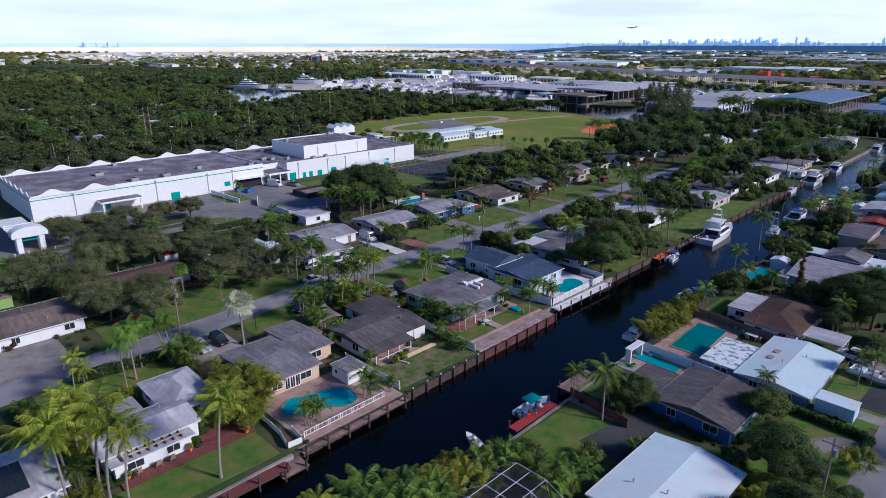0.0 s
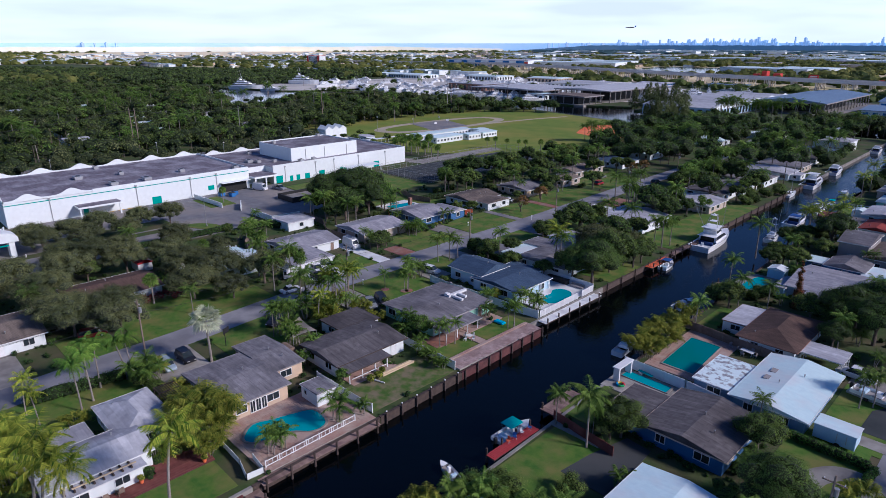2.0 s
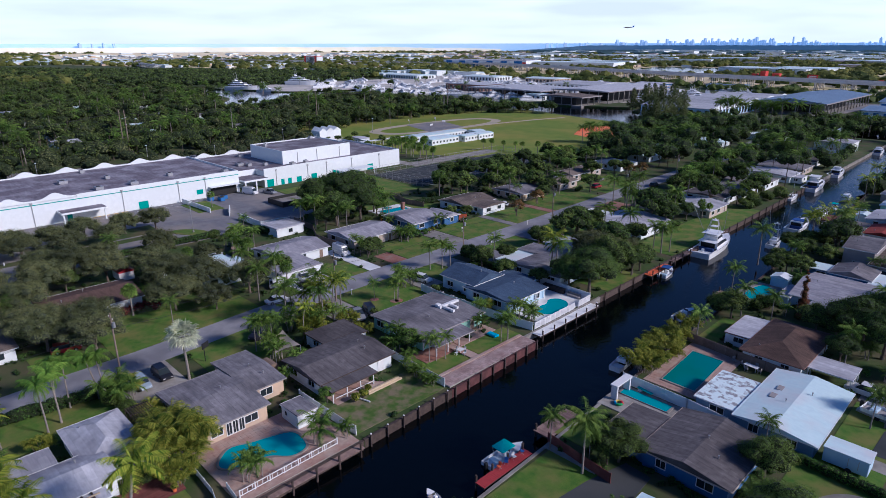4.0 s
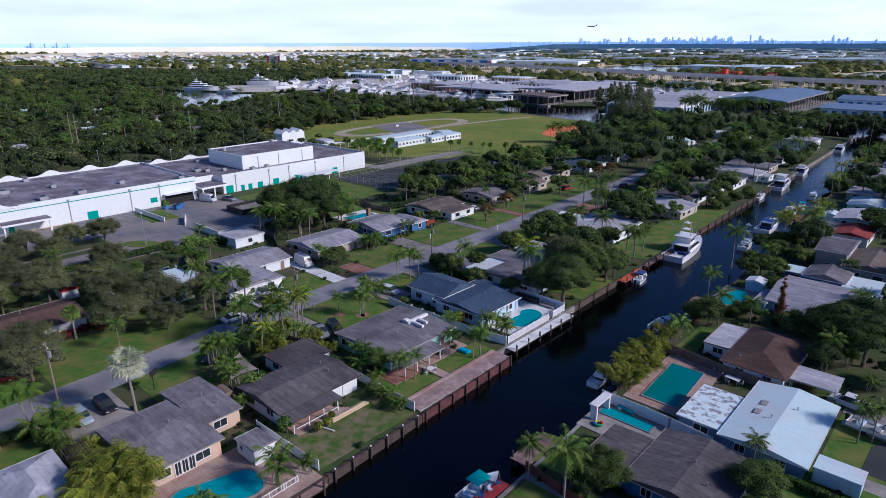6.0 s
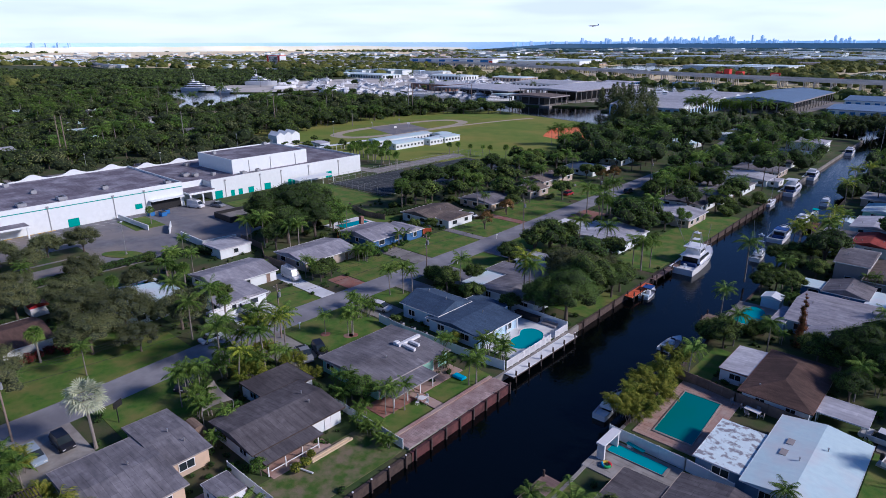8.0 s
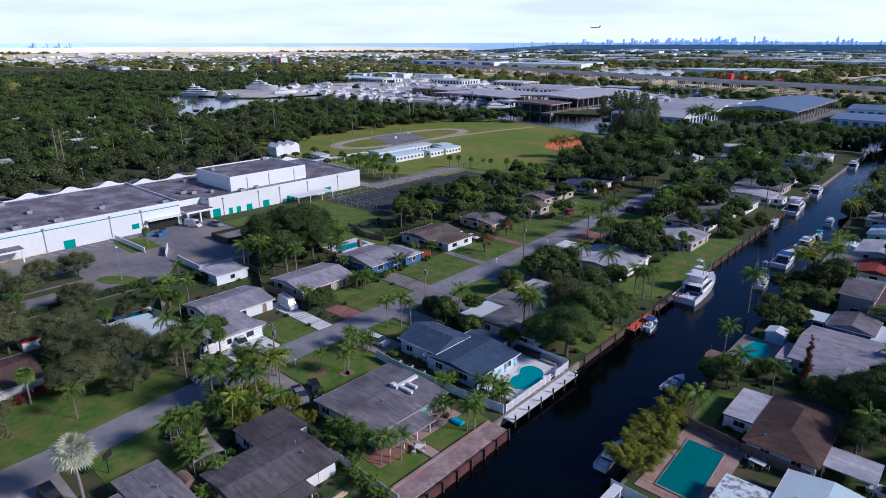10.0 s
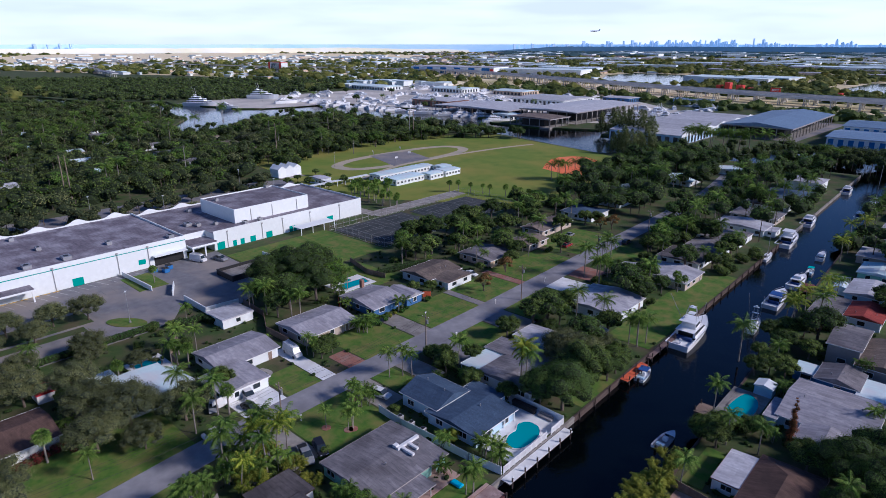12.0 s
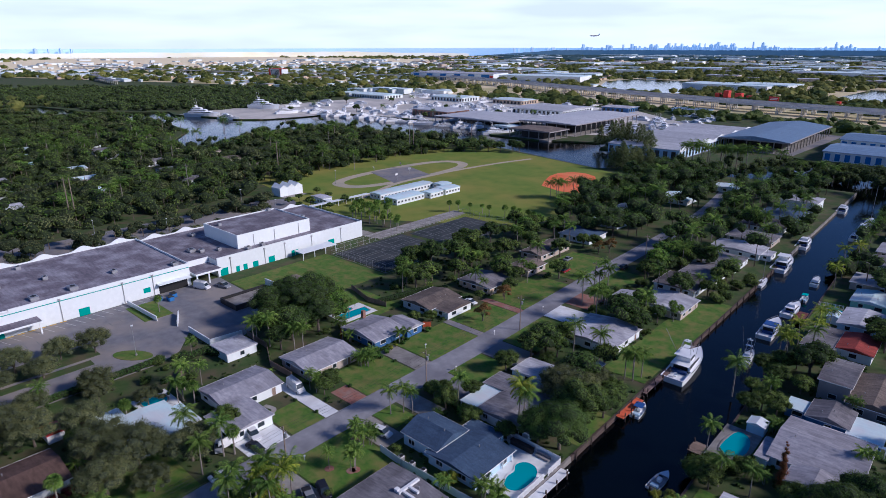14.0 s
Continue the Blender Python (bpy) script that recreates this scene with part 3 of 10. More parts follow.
def track():
    pts = []
    for k in range(49):
        a = 2 * math.pi * k / 48
        u, v = math.cos(a), math.sin(a)
        pts.append((-232 + 20 * math.copysign(abs(v) ** 0.8, v), 226 + 54 * math.copysign(abs(u) ** 0.75, u)))
    bm = bmesh.new()
    inner = [(-232 + (x + 232) * 0.68, 226 + (y - 226) * 0.87) for x, y in pts]
    a, b = [bm.verts.new((x, y, 0.075)) for x, y in pts[:-1]], [bm.verts.new((x, y, 0.075)) for x, y in inner[:-1]]
    n = len(a)
    for i in range(n):
        bm.faces.new((b[i], b[(i + 1) % n], a[(i + 1) % n], a[i]))
    tagged(part("running_track", bm, mat("track_sand", (0.5, 0.43, 0.31), (0.42, 0.37, 0.27), scale=0.3, rough=0.95, c3=(0.36, 0.34, 0.26), big=0.05)), "pale sandy oval running track on the playing field", "running track", kind="structure")


track()
# court and parking lines
for k, (x0, y0) in enumerate([(-135 + 9.2 * i, y) for y in (97.5, 114.5, 136.5, 153.5) for i in range(3)]):
    w, l, d = 7.6, 14.5, 0.16
    rows = [(x0, y0, 0.1, x0 + d, y0 + l, 0.124), (x0 + w, y0, 0.1, x0 + w + d, y0 + l, 0.124), (x0, y0, 0.1, x0 + w, y0 + d, 0.127), (x0, y0 + l, 0.1, x0 + w, y0 + l + d, 0.127),
            (x0 + w / 2, y0 + 3.5, 0.1, x0 + w / 2 + d, y0 + l - 3.5, 0.13), (x0, y0 + 3.5, 0.1, x0 + w, y0 + 3.5 + d, 0.133), (x0, y0 + l - 3.5, 0.1, x0 + w, y0 + l - 3.5 + d, 0.133)]
    tagged(part("court_lines", boxes(*rows), M_LINE), "faded white tennis court lines", "court lines", group="court markings", kind="structure")
bm = bmesh.new()
for i in range(16):
    box(bm, -138.5, -28 + 3 * i, 0.05, -133.5, -27.88 + 3 * i, 0.09)
for i in range(9):
    box(bm, -121, 3.0 + 2.2 * i, 0.05, -120.88, 5.2 + 2.2 * i, 0.09)
tagged(part("parking_lines", bm, M_LINE), "white parking bay lines on asphalt", "parking lines", kind="structure")

# ---------------------------------------------------------------- canal walls


def seawall(y0, y1, side, material, label, top=0.12, thick=0.45):
    f = bank_left if side < 0 else bank_right
    a, b = f(y0), f(y1)
    pts = [(a - thick if side < 0 else a, y0), (a if side < 0 else a + thick, y0), (b if side < 0 else b + thick, y1), (b - thick if side < 0 else b, y1)]
    pts = [(x + 0.06 * (1 if side < 0 else -1), y) for x, y in pts]
    return tagged(part("seawall", slab(pts, -3, top), material), label, "seawall", kind="structure")


seawall(-300, -37.6, -1, M_CONC, "pale concrete canal seawall")
seawall(-37.5, -17.6, -1, M_DARKWOOD, "dark stained seawall below a timber patio")
seawall(-17.5, -0.4, -1, M_DARKWOOD, "dark timber seawall with pilings", top=0.2)
seawall(-0.3, 21.9, -1, M_MAROON, "red-brown boarded seawall below a terrace", top=0.25)
seawall(22.1, 48, -1, M_CONC, "concrete seawall below a white deck")
seawall(48.1, 130, -1, M_DARKWOOD, "dark timber seawall")
seawall(130.1, 215, -1, M_DARKWOOD, "dark weathered timber seawall")
seawall(215.1, 352, -1, M_CONC, "grey concrete seawall")
seawall(-300, 24, 1, M_CONC, "weathered concrete canal seawall")
seawall(24.1, 100, 1, M_DARKWOOD, "dark mossy seawall")
seawall(100.1, 330, 1, M_DARKWOOD, "dark timber seawall behind moored boats")

# ---------------------------------------------------------------- houses


def window(parent, side, at, u, z, w, h, wall_at, frame_mat=None, panes=2):
    """A framed window on the wall plane: side is the wall's outward axis (+x, -x, +y, -y)."""
    ax, sg = side[1], 1 if side[0] == "+" else -1
    frame_mat = frame_mat or M_TRIM

    def put(u0, u1, z0, z1, d0, d1):
        a, b = sorted((wall_at + sg * d0, wall_at + sg * d1))
        return (a, u0, z0, b, u1, z1) if ax == "x" else (u0, a, z0, u1, b, z1)

    t = 0.08
    us, zs = [u - w / 2 - t], [z - t, z, z + h, z + h + t]
    for k in range(panes):
        us += [u - w / 2 + w * k / panes + (0.025 if k else 0), u - w / 2 + w * (k + 1) / panes - (0.025 if k < panes - 1 else 0)]
    us.append(u + w / 2 + t)
    bm = bmesh.new()
    rows = []
    for d in (0.09, -0.05):
        at_d = wall_at + sg * d
        rows.append([[bm.verts.new((at_d, a, b) if ax == "x" else (a, at_d, b)) for b in zs] for a in us])
    grid = {(i, j): not (j == 1 and i % 2 == 1) for i in range(len(us) - 1) for j in range(3)}
    for (i, j), solid in grid.items():
        if solid:
            g = rows[0]
            bm.faces.new((g[i][j], g[i + 1][j], g[i + 1][j + 1], g[i][j + 1]))
    rim = [e for e in bm.edges if e.is_boundary]
    far = {f: k for f, k in zip((v for col in rows[0] for v in col), (v for col in rows[1] for v in col))}
    for e in rim:
        p, q = e.verts
        bm.faces.new((p, q, far[q], far[p]))
    bmesh.ops.recalc_face_normals(bm, faces=bm.faces)
    win = part("window", bm, frame_mat, parent, "framed window")
    for k in range(panes):
        part("pane", boxes(put(us[1 + 2 * k], us[2 + 2 * k], z, z + h, -0.03, 0.02)), M_GLASS, win, "dark glass")
    return win


def door(parent, side, u, w, h, wall_at, material, z=0.1):
    ax, sg = side[1], 1 if side[0] == "+" else -1

    def put(u0, u1, z0, z1, d0, d1):
        a, b = sorted((wall_at + sg * d0, wall_at + sg * d1))
        return (a, u0, z0, b, u1, z1) if ax == "x" else (u0, a, z0, u1, b, z1)

    d = part("door", boxes(put(u - w / 2, u + w / 2, z, z + h, -0.02, 0.05), put(u - w / 2 + 0.15, u + w / 2 - 0.15, z + h * 0.55, z + h - 0.15, 0.05, 0.07), put(u - w / 2 + 0.15, u + w / 2 - 0.15, z + 0.15, z + h * 0.48, 0.05, 0.07)), material, parent)
    bm = bmesh.new()
    prof = [(u - w / 2 - 0.09, z), (u - w / 2, z), (u - w / 2, z + h), (u + w / 2, z + h), (u + w / 2, z), (u + w / 2 + 0.09, z), (u + w / 2 + 0.09, z + h + 0.09), (u - w / 2 - 0.09, z + h + 0.09)]
    fr = [[bm.verts.new((wall_at + sg * e, a, b) if ax == "x" else (a, wall_at + sg * e, b)) for a, b in prof] for e in (0.09, -0.05)]
    bm.faces.new(fr[0])
    for k in range(8):
        bm.faces.new((fr[0][k], fr[0][(k + 1) % 8], fr[1][(k + 1) % 8], fr[1][k]))
    bmesh.ops.recalc_face_normals(bm, faces=bm.faces)
    part("door_frame", bm, M_TRIM, parent)
    return d


def roof_mesh(x0, y0, x1, y1, z, kind, rise, over, thick=0.16):
    """Roof over a rectangle: g(able) with the ridge along x or y, hip, s(hed) towards a side, flat."""
    x0, y0, x1, y1 = x0 - over, y0 - over, x1 + over, y1 + over
    cx, cy = (x0 + x1) / 2, (y0 + y1) / 2
    bm = bmesh.new()
    c = [(x0, y0), (x1, y0), (x1, y1), (x0, y1)]
    if kind == "flat":
        box(bm, x0, y0, z, x1, y1, z + thick)
        return bm
    if kind in ("s+x", "s-x"):
        zs = (0, rise, rise, 0) if kind == "s-x" else (rise, 0, 0, rise)
        top, faces = [(*p, z + thick + h) for p, h in zip(c, zs)], [(0, 1, 2, 3)]
    elif kind in ("gx", "gy"):
        ridge = [(x0, cy), (x1, cy)] if kind == "gx" else [(cx, y0), (cx, y1)]
        top = [(*p, z + thick) for p in c] + [(*p, z + thick + rise) for p in ridge]
        faces = [(0, 1, 5, 4), (2, 3, 4, 5), (3, 0, 4), (1, 2, 5)] if kind == "gx" else [(0, 1, 4), (1, 2, 5, 4), (2, 3, 5), (3, 0, 4, 5)]
    else:
        d = min(x1 - x0, y1 - y0) / 2
        ridge = [(x0 + d, cy), (x1 - d, cy)] if x1 - x0 > y1 - y0 else [(cx, y0 + d), (cx, y1 - d)]
        top = [(*p, z + thick) for p in c] + [(*p, z + thick + rise) for p in ridge]
        faces = [(0, 1, 5, 4), (1, 2, 5), (2, 3, 4, 5), (3, 0, 4)] if x1 - x0 > y1 - y0 else [(0, 1, 4), (1, 2, 5, 4), (2, 3, 5), (3, 0, 4, 5)]
    vs = [bm.verts.new(p) for p in top]
    for f in faces:
        bm.faces.new([vs[i] for i in f])
    low = [bm.verts.new((*p, z)) for p in c]
    for i in range(4):
        bm.faces.new((low[i], low[(i + 1) % 4], vs[(i + 1) % 4], vs[i]))
    bm.faces.new(low[::-1])
    bmesh.ops.recalc_face_normals(bm, faces=bm.faces)
    return bm


rng = random.Random(7)
TAKEN = []


def house(name, label, wings, wall, roof, base_z=0.0, windows=True, fascia=None, category="house", group="canal houses", vents=2, open_wings=()):
    """wings: x0, y0, x1, y1, eave height, roof kind, rise, overhang[, roof material]."""
    # low ranch eaves
    wings = [(w[0] + 0.6, w[1] - 0.6, w[2] + 0.6, w[3] - 0.6, max(2.05, w[4] - 0.5), *w[5:]) for w in wings]
    TAKEN.extend((w[0] - 0.9, w[1] - 0.9, w[2] + 0.9, w[3] + 0.9) for w in wings)
    x0, y0, x1, y1 = wings[0][:4]
    ox, oy = (x0 + x1) / 2, (y0 + y1) / 2
    far = oy > 170 or ox > 60
    h = thing(name, label, category, group, at=(ox, oy, base_z))
    for n, wg in enumerate(wings):
        a0, b0, a1, b1, ev, kind, rise, over = wg[:8]
        rm = wg[8] if len(wg) > 8 else roof
        lift = 0.006 * n
        a0, a1, b0, b1 = a0 - ox, a1 - ox, b0 - oy, b1 - oy
        if n in open_wings:
            for px in (a0 + 0.12, a1 - 0.12):
                for k in range(4):
                    py = b0 + 0.12 + (b1 - b0 - 0.24) * k / 3
                    part("porch_post", boxes((px - 0.07, py - 0.07, 0, px + 0.07, py + 0.07, ev)), M_TRIM, h)
        else:
            part("wall", boxes((a0, b0, -0.3, a1, b1, ev)), wall, h)
        if kind in ("gx", "gy") and n not in open_wings:
            cx, cy = (a0 + a1) / 2, (b0 + b1) / 2
            ends = [((a, b0 + 0.02, ev), (a, b1 - 0.02, ev), (a, cy, ev + rise * (b1 - b0) / (b1 - b0 + 2 * over))) for a in (a0 + 0.02, a1 - 0.02)] if kind == "gx" else \
                [((a0 + 0.02, b, ev), (a1 - 0.02, b, ev), (cx, b, ev + rise * (a1 - a0) / (a1 - a0 + 2 * over))) for b in (b0 + 0.02, b1 - 0.02)]
            for e in ends:
                bm = bmesh.new()
                d = Vector((0.025, 0, 0) if kind == "gx" else (0, 0.025, 0))
                loops = [[bm.verts.new(Vector(p) + d * s) for p in e] for s in (-1, 1)]
                bm.faces.new(loops[0])
                bm.faces.new(loops[1][::-1])
                for k in range(3):
                    bm.faces.new((loops[0][k], loops[0][(k + 1) % 3], loops[1][(k + 1) % 3], loops[1][k]))
                bmesh.ops.recalc_face_normals(bm, faces=bm.faces)
                part("gable", bm, wall, h)
        r = part("roof", roof_mesh(a0, b0, a1, b1, ev + lift, kind, rise, over), rm, h)
        o = over + 0.03
        bm = bmesh.new()
        loops = [[bm.verts.new(p) for p in ((a0 - e, b0 - e, zz), (a1 + e, b0 - e, zz), (a1 + e, b1 + e, zz), (a0 - e, b1 + e, zz))] for e, zz in ((over + 0.004, ev + lift + 0.01), (o, ev + lift + 0.01), (o, ev + lift + 0.19), (over + 0.004, ev + lift + 0.19))]
        for q in range(4):
            for k in range(4):
                bm.faces.new((loops[q][k], loops[q][(k + 1) % 4], loops[(q + 1) % 4][(k + 1) % 4], loops[(q + 1) % 4][k]))
        bmesh.ops.recalc_face_normals(bm, faces=bm.faces)
        part("fascia", bm, fascia or M_TRIM, r)
        for _ in range(vents if (a1 - a0) * (b1 - b0) > 60 else 0):
            vx, vy = rng.uniform(a0 + 1.5, a1 - 1.5), rng.uniform(b0 + 1.5, b1 - 1.5)
            if kind == "gy":
                f = 1 - abs(vx - (a0 + a1) / 2) / ((a1 - a0) / 2 + over)
            elif kind == "gx":
                f = 1 - abs(vy - (b0 + b1) / 2) / ((b1 - b0) / 2 + over)
            else:
                f = 0.3 if kind == "hip" else 0
            zz = ev + 0.1 + rise * f
            part("vent_pipe", rods(((vx, vy, zz - 0.2), (vx, vy, zz + 0.45), 0.07), ((vx, vy, zz + 0.4), (vx, vy, zz + 0.52), 0.12)), M_METAL, r)
        if windows and n not in open_wings:
            for side, lo, hi, wa in (("+x", b0, b1, a1), ("-y", a0, a1, b0), ("-x", b0, b1, a0), ("+y", a0, a1, b1)):
                span = hi - lo
                if side == "+y" or (side == "-x" and far):
                    continue
                if span < 3.2:
                    continue
                # no openings where another wing stands against the wall
                count = max(1, int(span / 4.2))
                for k in range(count):
                    u = lo + span * (k + 0.5) / count + rng.uniform(-0.3, 0.3)
                    wx, wy = (wa, u) if side[1] == "x" else (u, wa)
                    out = 0.4 if side[0] == "+" else -0.4
                    px, py = (wx + out + ox, wy + oy) if side[1] == "x" else (wx + ox, wy + out + oy)
                    if any(q[0] < px < q[2] and q[1] < py < q[3] for q in wings):
                        continue
                    if (k + len(side)) % 3 == 1 and side[1] == "x" and k > 0:
                        door(h, side, u, 0.95, 1.95, wa, M_TRIM if rng.random() < 0.6 else M_WOOD, z=0.05)
                    else:
                        window(h, side, (ox, oy), u, 0.85, rng.choice((1.2, 1.6, 1.9)), min(1.1, ev - 1.15), wa, panes=1 if oy > 60 or ox < -70 else 2)
    return h


house("house", "house with patched pale grey roof and solar panel", [(-21, -78, -10, -60.2, 2.8, "gy", 0.9, 0.6)], M_WHITE, M_RLIGHT)
L0 = house("house", "white house with stained pale grey roof and porch beams", [(-18.9, -55.4, -11.6, -43.8, 2.9, "gy", 0.95, 0.4), (-26.7, -45.7, -16.0, -39.0, 2.8, "hip", 1.1, 0.4), (-24, -54, -18.95, -48, 2.6, "flat", 0, 0.2), (-11.55, -54.9, -9.6, -45.6, 2.6, "flat", 0, 0.45)], M_WHITE, M_RLIGHT)
L1 = house("house", "cream house with weathered grey rolled roof beside a pool", [(-26.8, -33.0, -13.4, -23.4, 2.9, "gy", 0.55, 0.45), (-29.8, -23.3, -18.0, -18.0, 2.85, "gy", 0.45, 0.4)], M_CREAM, M_RGREY, fascia=M_GREYW)
L2 = house("house", "low house with dark weathered rolled roof and back porch", [(-22.6, -14.8, -12.6, -1.2, 2.8, "gy", 0.75, 0.5), (-29, -6.8, -22.4, 1.2, 2.6, "flat", 0, 0.25), (-12.7, -14.6, -10.0, -6.8, 2.45, "s+x", 0.2, 0.4)], M_WHITE, M_RDARK, fascia=M_DARKWOOD, open_wings=(2,))
L3 = house("house", "mint green house with flat dark grey roof and ducts", [(-26.0, 6.0, -12.7, 21.2, 2.9, "gy", 0.5, 0.5), (-12.8, 6.0, -9.3, 14.4, 2.6, "s+x", 0.2, 0.5)], M_MINT, M_RGREY, fascia=M_GREYW, open_wings=(1,))
L4 = house("house", "pale blue house with slate blue shingle gables", [(-23.5, 28.5, -11.8, 39.8, 2.9, "gy", 0.8, 0.55), (-31.5, 29.6, -22.4, 38.4, 3.25, "gx", 1.6, 0.5), (-24.1, 39.85, -16.4, 43.1, 2.75, "flat", 0, 0.3)], M_SKYBLUE, M_RBLUE)
house("house", "white house with grey roof and flat white carport", [(-26, 46.8, -13, 62.4, 2.8, "gy", 1.0, 0.5), (-31.8, 56.4, -25.9, 62.6, 2.7, "s-x", 0.3, 0.4)], M_WHITE, M_RGREY)
house("carport", "flat white carport roof on posts", [(-31.3, 47, -26.4, 55.8, 2.5, "flat", 0, 0.1)], M_GREYW, M_RWHITE, windows=False, category="carport", vents=0, open_wings=(0,))
house("house", "pale annex with white metal roof", [(-30.8, 65.8, -22.6, 73.4, 2.7, "s-x", 0.4, 0.3)], M_SKYBLUE, M_RLIGHT)
house("house", "house with worn grey-white roof behind trees", [(-23, 73.6, -15.6, 83, 2.7, "gy", 0.8, 0.4)], M_WHITE, M_RPATCH)
house("house", "white house with patchy grey metal roof", [(-32.6, 91.5, -17.6, 107.2, 2.9, "gy", 0.9, 0.5)], M_WHITE, M_RPATCH)
house("house", "beige house with shiny grey roof", [(-27, 125.4, -13.4, 138.6, 2.8, "gy", 0.9, 0.5), (-35, 122.4, -27.1, 131.4, 2.7, "gy", 0.6, 0.4)], M_BEIGE, M_RLIGHT)
house("house", "low house with dark ribbed roof", [(-30.4, 144.6, -17, 158, 2.8, "gy", 0.6, 0.4), (-28, 159, -16, 173, 2.8, "gy", 0.7, 0.4, M_RGREY)], M_WHITE, M_RDARK)
house("house", "low house with grey roof", [(-30, 177, -15, 191, 2.8, "gx", 0.9, 0.4)], M_WHITE, M_RGREY)
house("house", "white roofed house near the canal", [(-31, 197, -13, 209, 2.8, "gy", 0.9, 0.4), (-13, 199, -9.5, 206, 2.5, "flat", 0, 0.2)], M_WHITE, M_RLIGHT)
house("house", "house with grey hip roof", [(-31, 216, -14, 229, 2.8, "hip", 1.3, 0.5)], M_BEIGE, M_RGREY)
house("house", "house with dark roof", [(-33, 238, -16, 252, 2.8, "gy", 1.0, 0.5)], M_WHITE, M_RDARK)
house("house", "house with blue-grey roof", [(-32, 262, -15, 277, 2.9, "hip", 1.4, 0.5)], M_WHITE, M_RBLUE)
house("house", "white two storey waterside house", [(-30, 288, -14, 302, 5.4, "hip", 1.4, 0.5)], M_WHITE, M_RLIGHT)
# across the street
house("house", "low house with flat white roof and pool", [(-79.6, -9, -66, 2.2, 2.8, "gx", 0.4, 0.3), (-84.3, -11.8, -79.7, -5.9, 2.7, "flat", 0, 0.2), (-76, 2.3, -67, 4.4, 2.7, "flat", 0, 0.2)], M_WHITE, M_RWHITE, group="street houses")
S1 = house("house", "white house with grey shingle roof and garage", [(-78.2, 10, -67, 24.2, 2.8, "gy", 1.1, 0.5), (-66.9, 5.6, -57.2, 15.4, 2.8, "gx", 0.7, 0.4)], M_WHITE, M_RMID, group="street houses")
house("house", "low beige house with weathered light grey gable roof", [(-77.6, 31.4, -65.6, 46, 2.8, "gy", 1.1, 0.5)], M_BEIGE, M_RMID, group="street houses")
S3 = house("house", "blue house with pale grey gable roof and chimney", [(-79.6, 53, -66.4, 63.5, 2.8, "gy", 1.3, 0.6), (-73, 63.6, -65, 69.4, 2.8, "gx", 1.0, 0.5)], M_BLUE, M_RMID, group="street houses")
house("house", "white house with tan shingle roof", [(-81.4, 78, -70, 91.6, 2.8, "gy", 1.2, 0.5), (-69.9, 80, -64.6, 90.5, 2.7, "gx", 0.9, 0.4)], M_WHITE, M_RTAN, group="street houses")
house("house", "yellow trimmed house with grey roof", [(-80, 103, -67, 114.8, 2.8, "gy", 1.1, 0.5)], M_CREAM, M_RGREY, group="street houses")
house("house", "house with tan roof behind trees", [(-82, 141.4, -73, 161.6, 2.8, "gy", 1.2, 0.5), (-76, 125, -67.4, 136, 2.7, "gy", 1.0, 0.4)], M_BEIGE, M_RTAN, group="street houses")
house("house", "house with grey roof among trees", [(-84, 172, -70, 186, 2.8, "hip", 1.3, 0.5)], M_WHITE, M_RBLUE, group="street houses")
house("house", "house with white roof among trees", [(-86, 200, -72, 212, 2.8, "gy", 1.0, 0.5)], M_WHITE, M_RWHITE, group="street houses")
house("house", "house with pale roof among trees", [(-88, 228, -73, 240, 2.8, "gy", 1.0, 0.5)], M_WHITE, M_RLIGHT, group="street houses")
house("house", "house with white metal roof", [(-82, 262, -66, 278, 2.8, "gy", 1.0, 0.5)], M_WHITE, M_RWHITE, group="street houses")
house("house", "house with white roof by the river", [(-70, 306, -50, 318, 2.8, "gy", 1.0, 0.5)], M_WHITE, M_RWHITE, group="street houses")
house("house", "white house with brown shingle roof", [(-79, -37, -67.2, -20.8, 2.7, "gy", 1.3, 0.5)], M_WHITE, M_RBROWN, group="street houses")
house("house", "white house with long tan and grey roof", [(-71.5, -62, -58.6, -44.4, 2.8, "gy", 1.1, 0.5)], M_WHITE, M_RTAN, group="street houses")
house("house", "white house with grey roof", [(-74, -92, -58, -72, 2.8, "hip", 1.3, 0.5)], M_WHITE, M_RGREY, group="street houses")
house("outbuilding", "white flat roofed outbuilding beside the yard wall", [(-97.2, 22.8, -89, 31.2, 2.7, "s-x", 0.3, 0.25)], M_WHITE, M_RLIGHT, group="", category="outbuilding", vents=0)
# right bank
house("house", "house with broad white coated gable roof", [(33.4, -18.6, 43.6, -3.4, 2.9, "gy", 0.7, 0.6)], M_WHITE, M_RWHITE)
house("house", "blue house with dark grey roof and back porch", [(29, 4.8, 39.4, 16.4, 2.9, "gy", 1.0, 0.6), (23, 5.2, 28.9, 13.4, 2.6, "s-x", 0.2, 0.3)], M_BLUE, M_RDARK, fascia=M_BEIGE)
R3 = house("house", "blue house with white coated gable roof and worn porch", [(34.4, 20.6, 43.8, 37.2, 2.9, "gy", 0.75, 0.6), (28.3, 21.6, 34.3, 31.4, 2.7, "flat", 0, 0.3, M_RWORN)], M_BLUEGREY, M_RWHITE)
house("house", "white house with brown hip roof", [(27.6, 41, 36.4, 56.8, 2.8, "hip", 1.4, 0.5), (22.8, 46, 27.5, 55.6, 2.5, "s-x", 0.2, 0.2, M_RLIGHT)], M_WHITE, M_RBROWN, fascia=M_BROWNW)
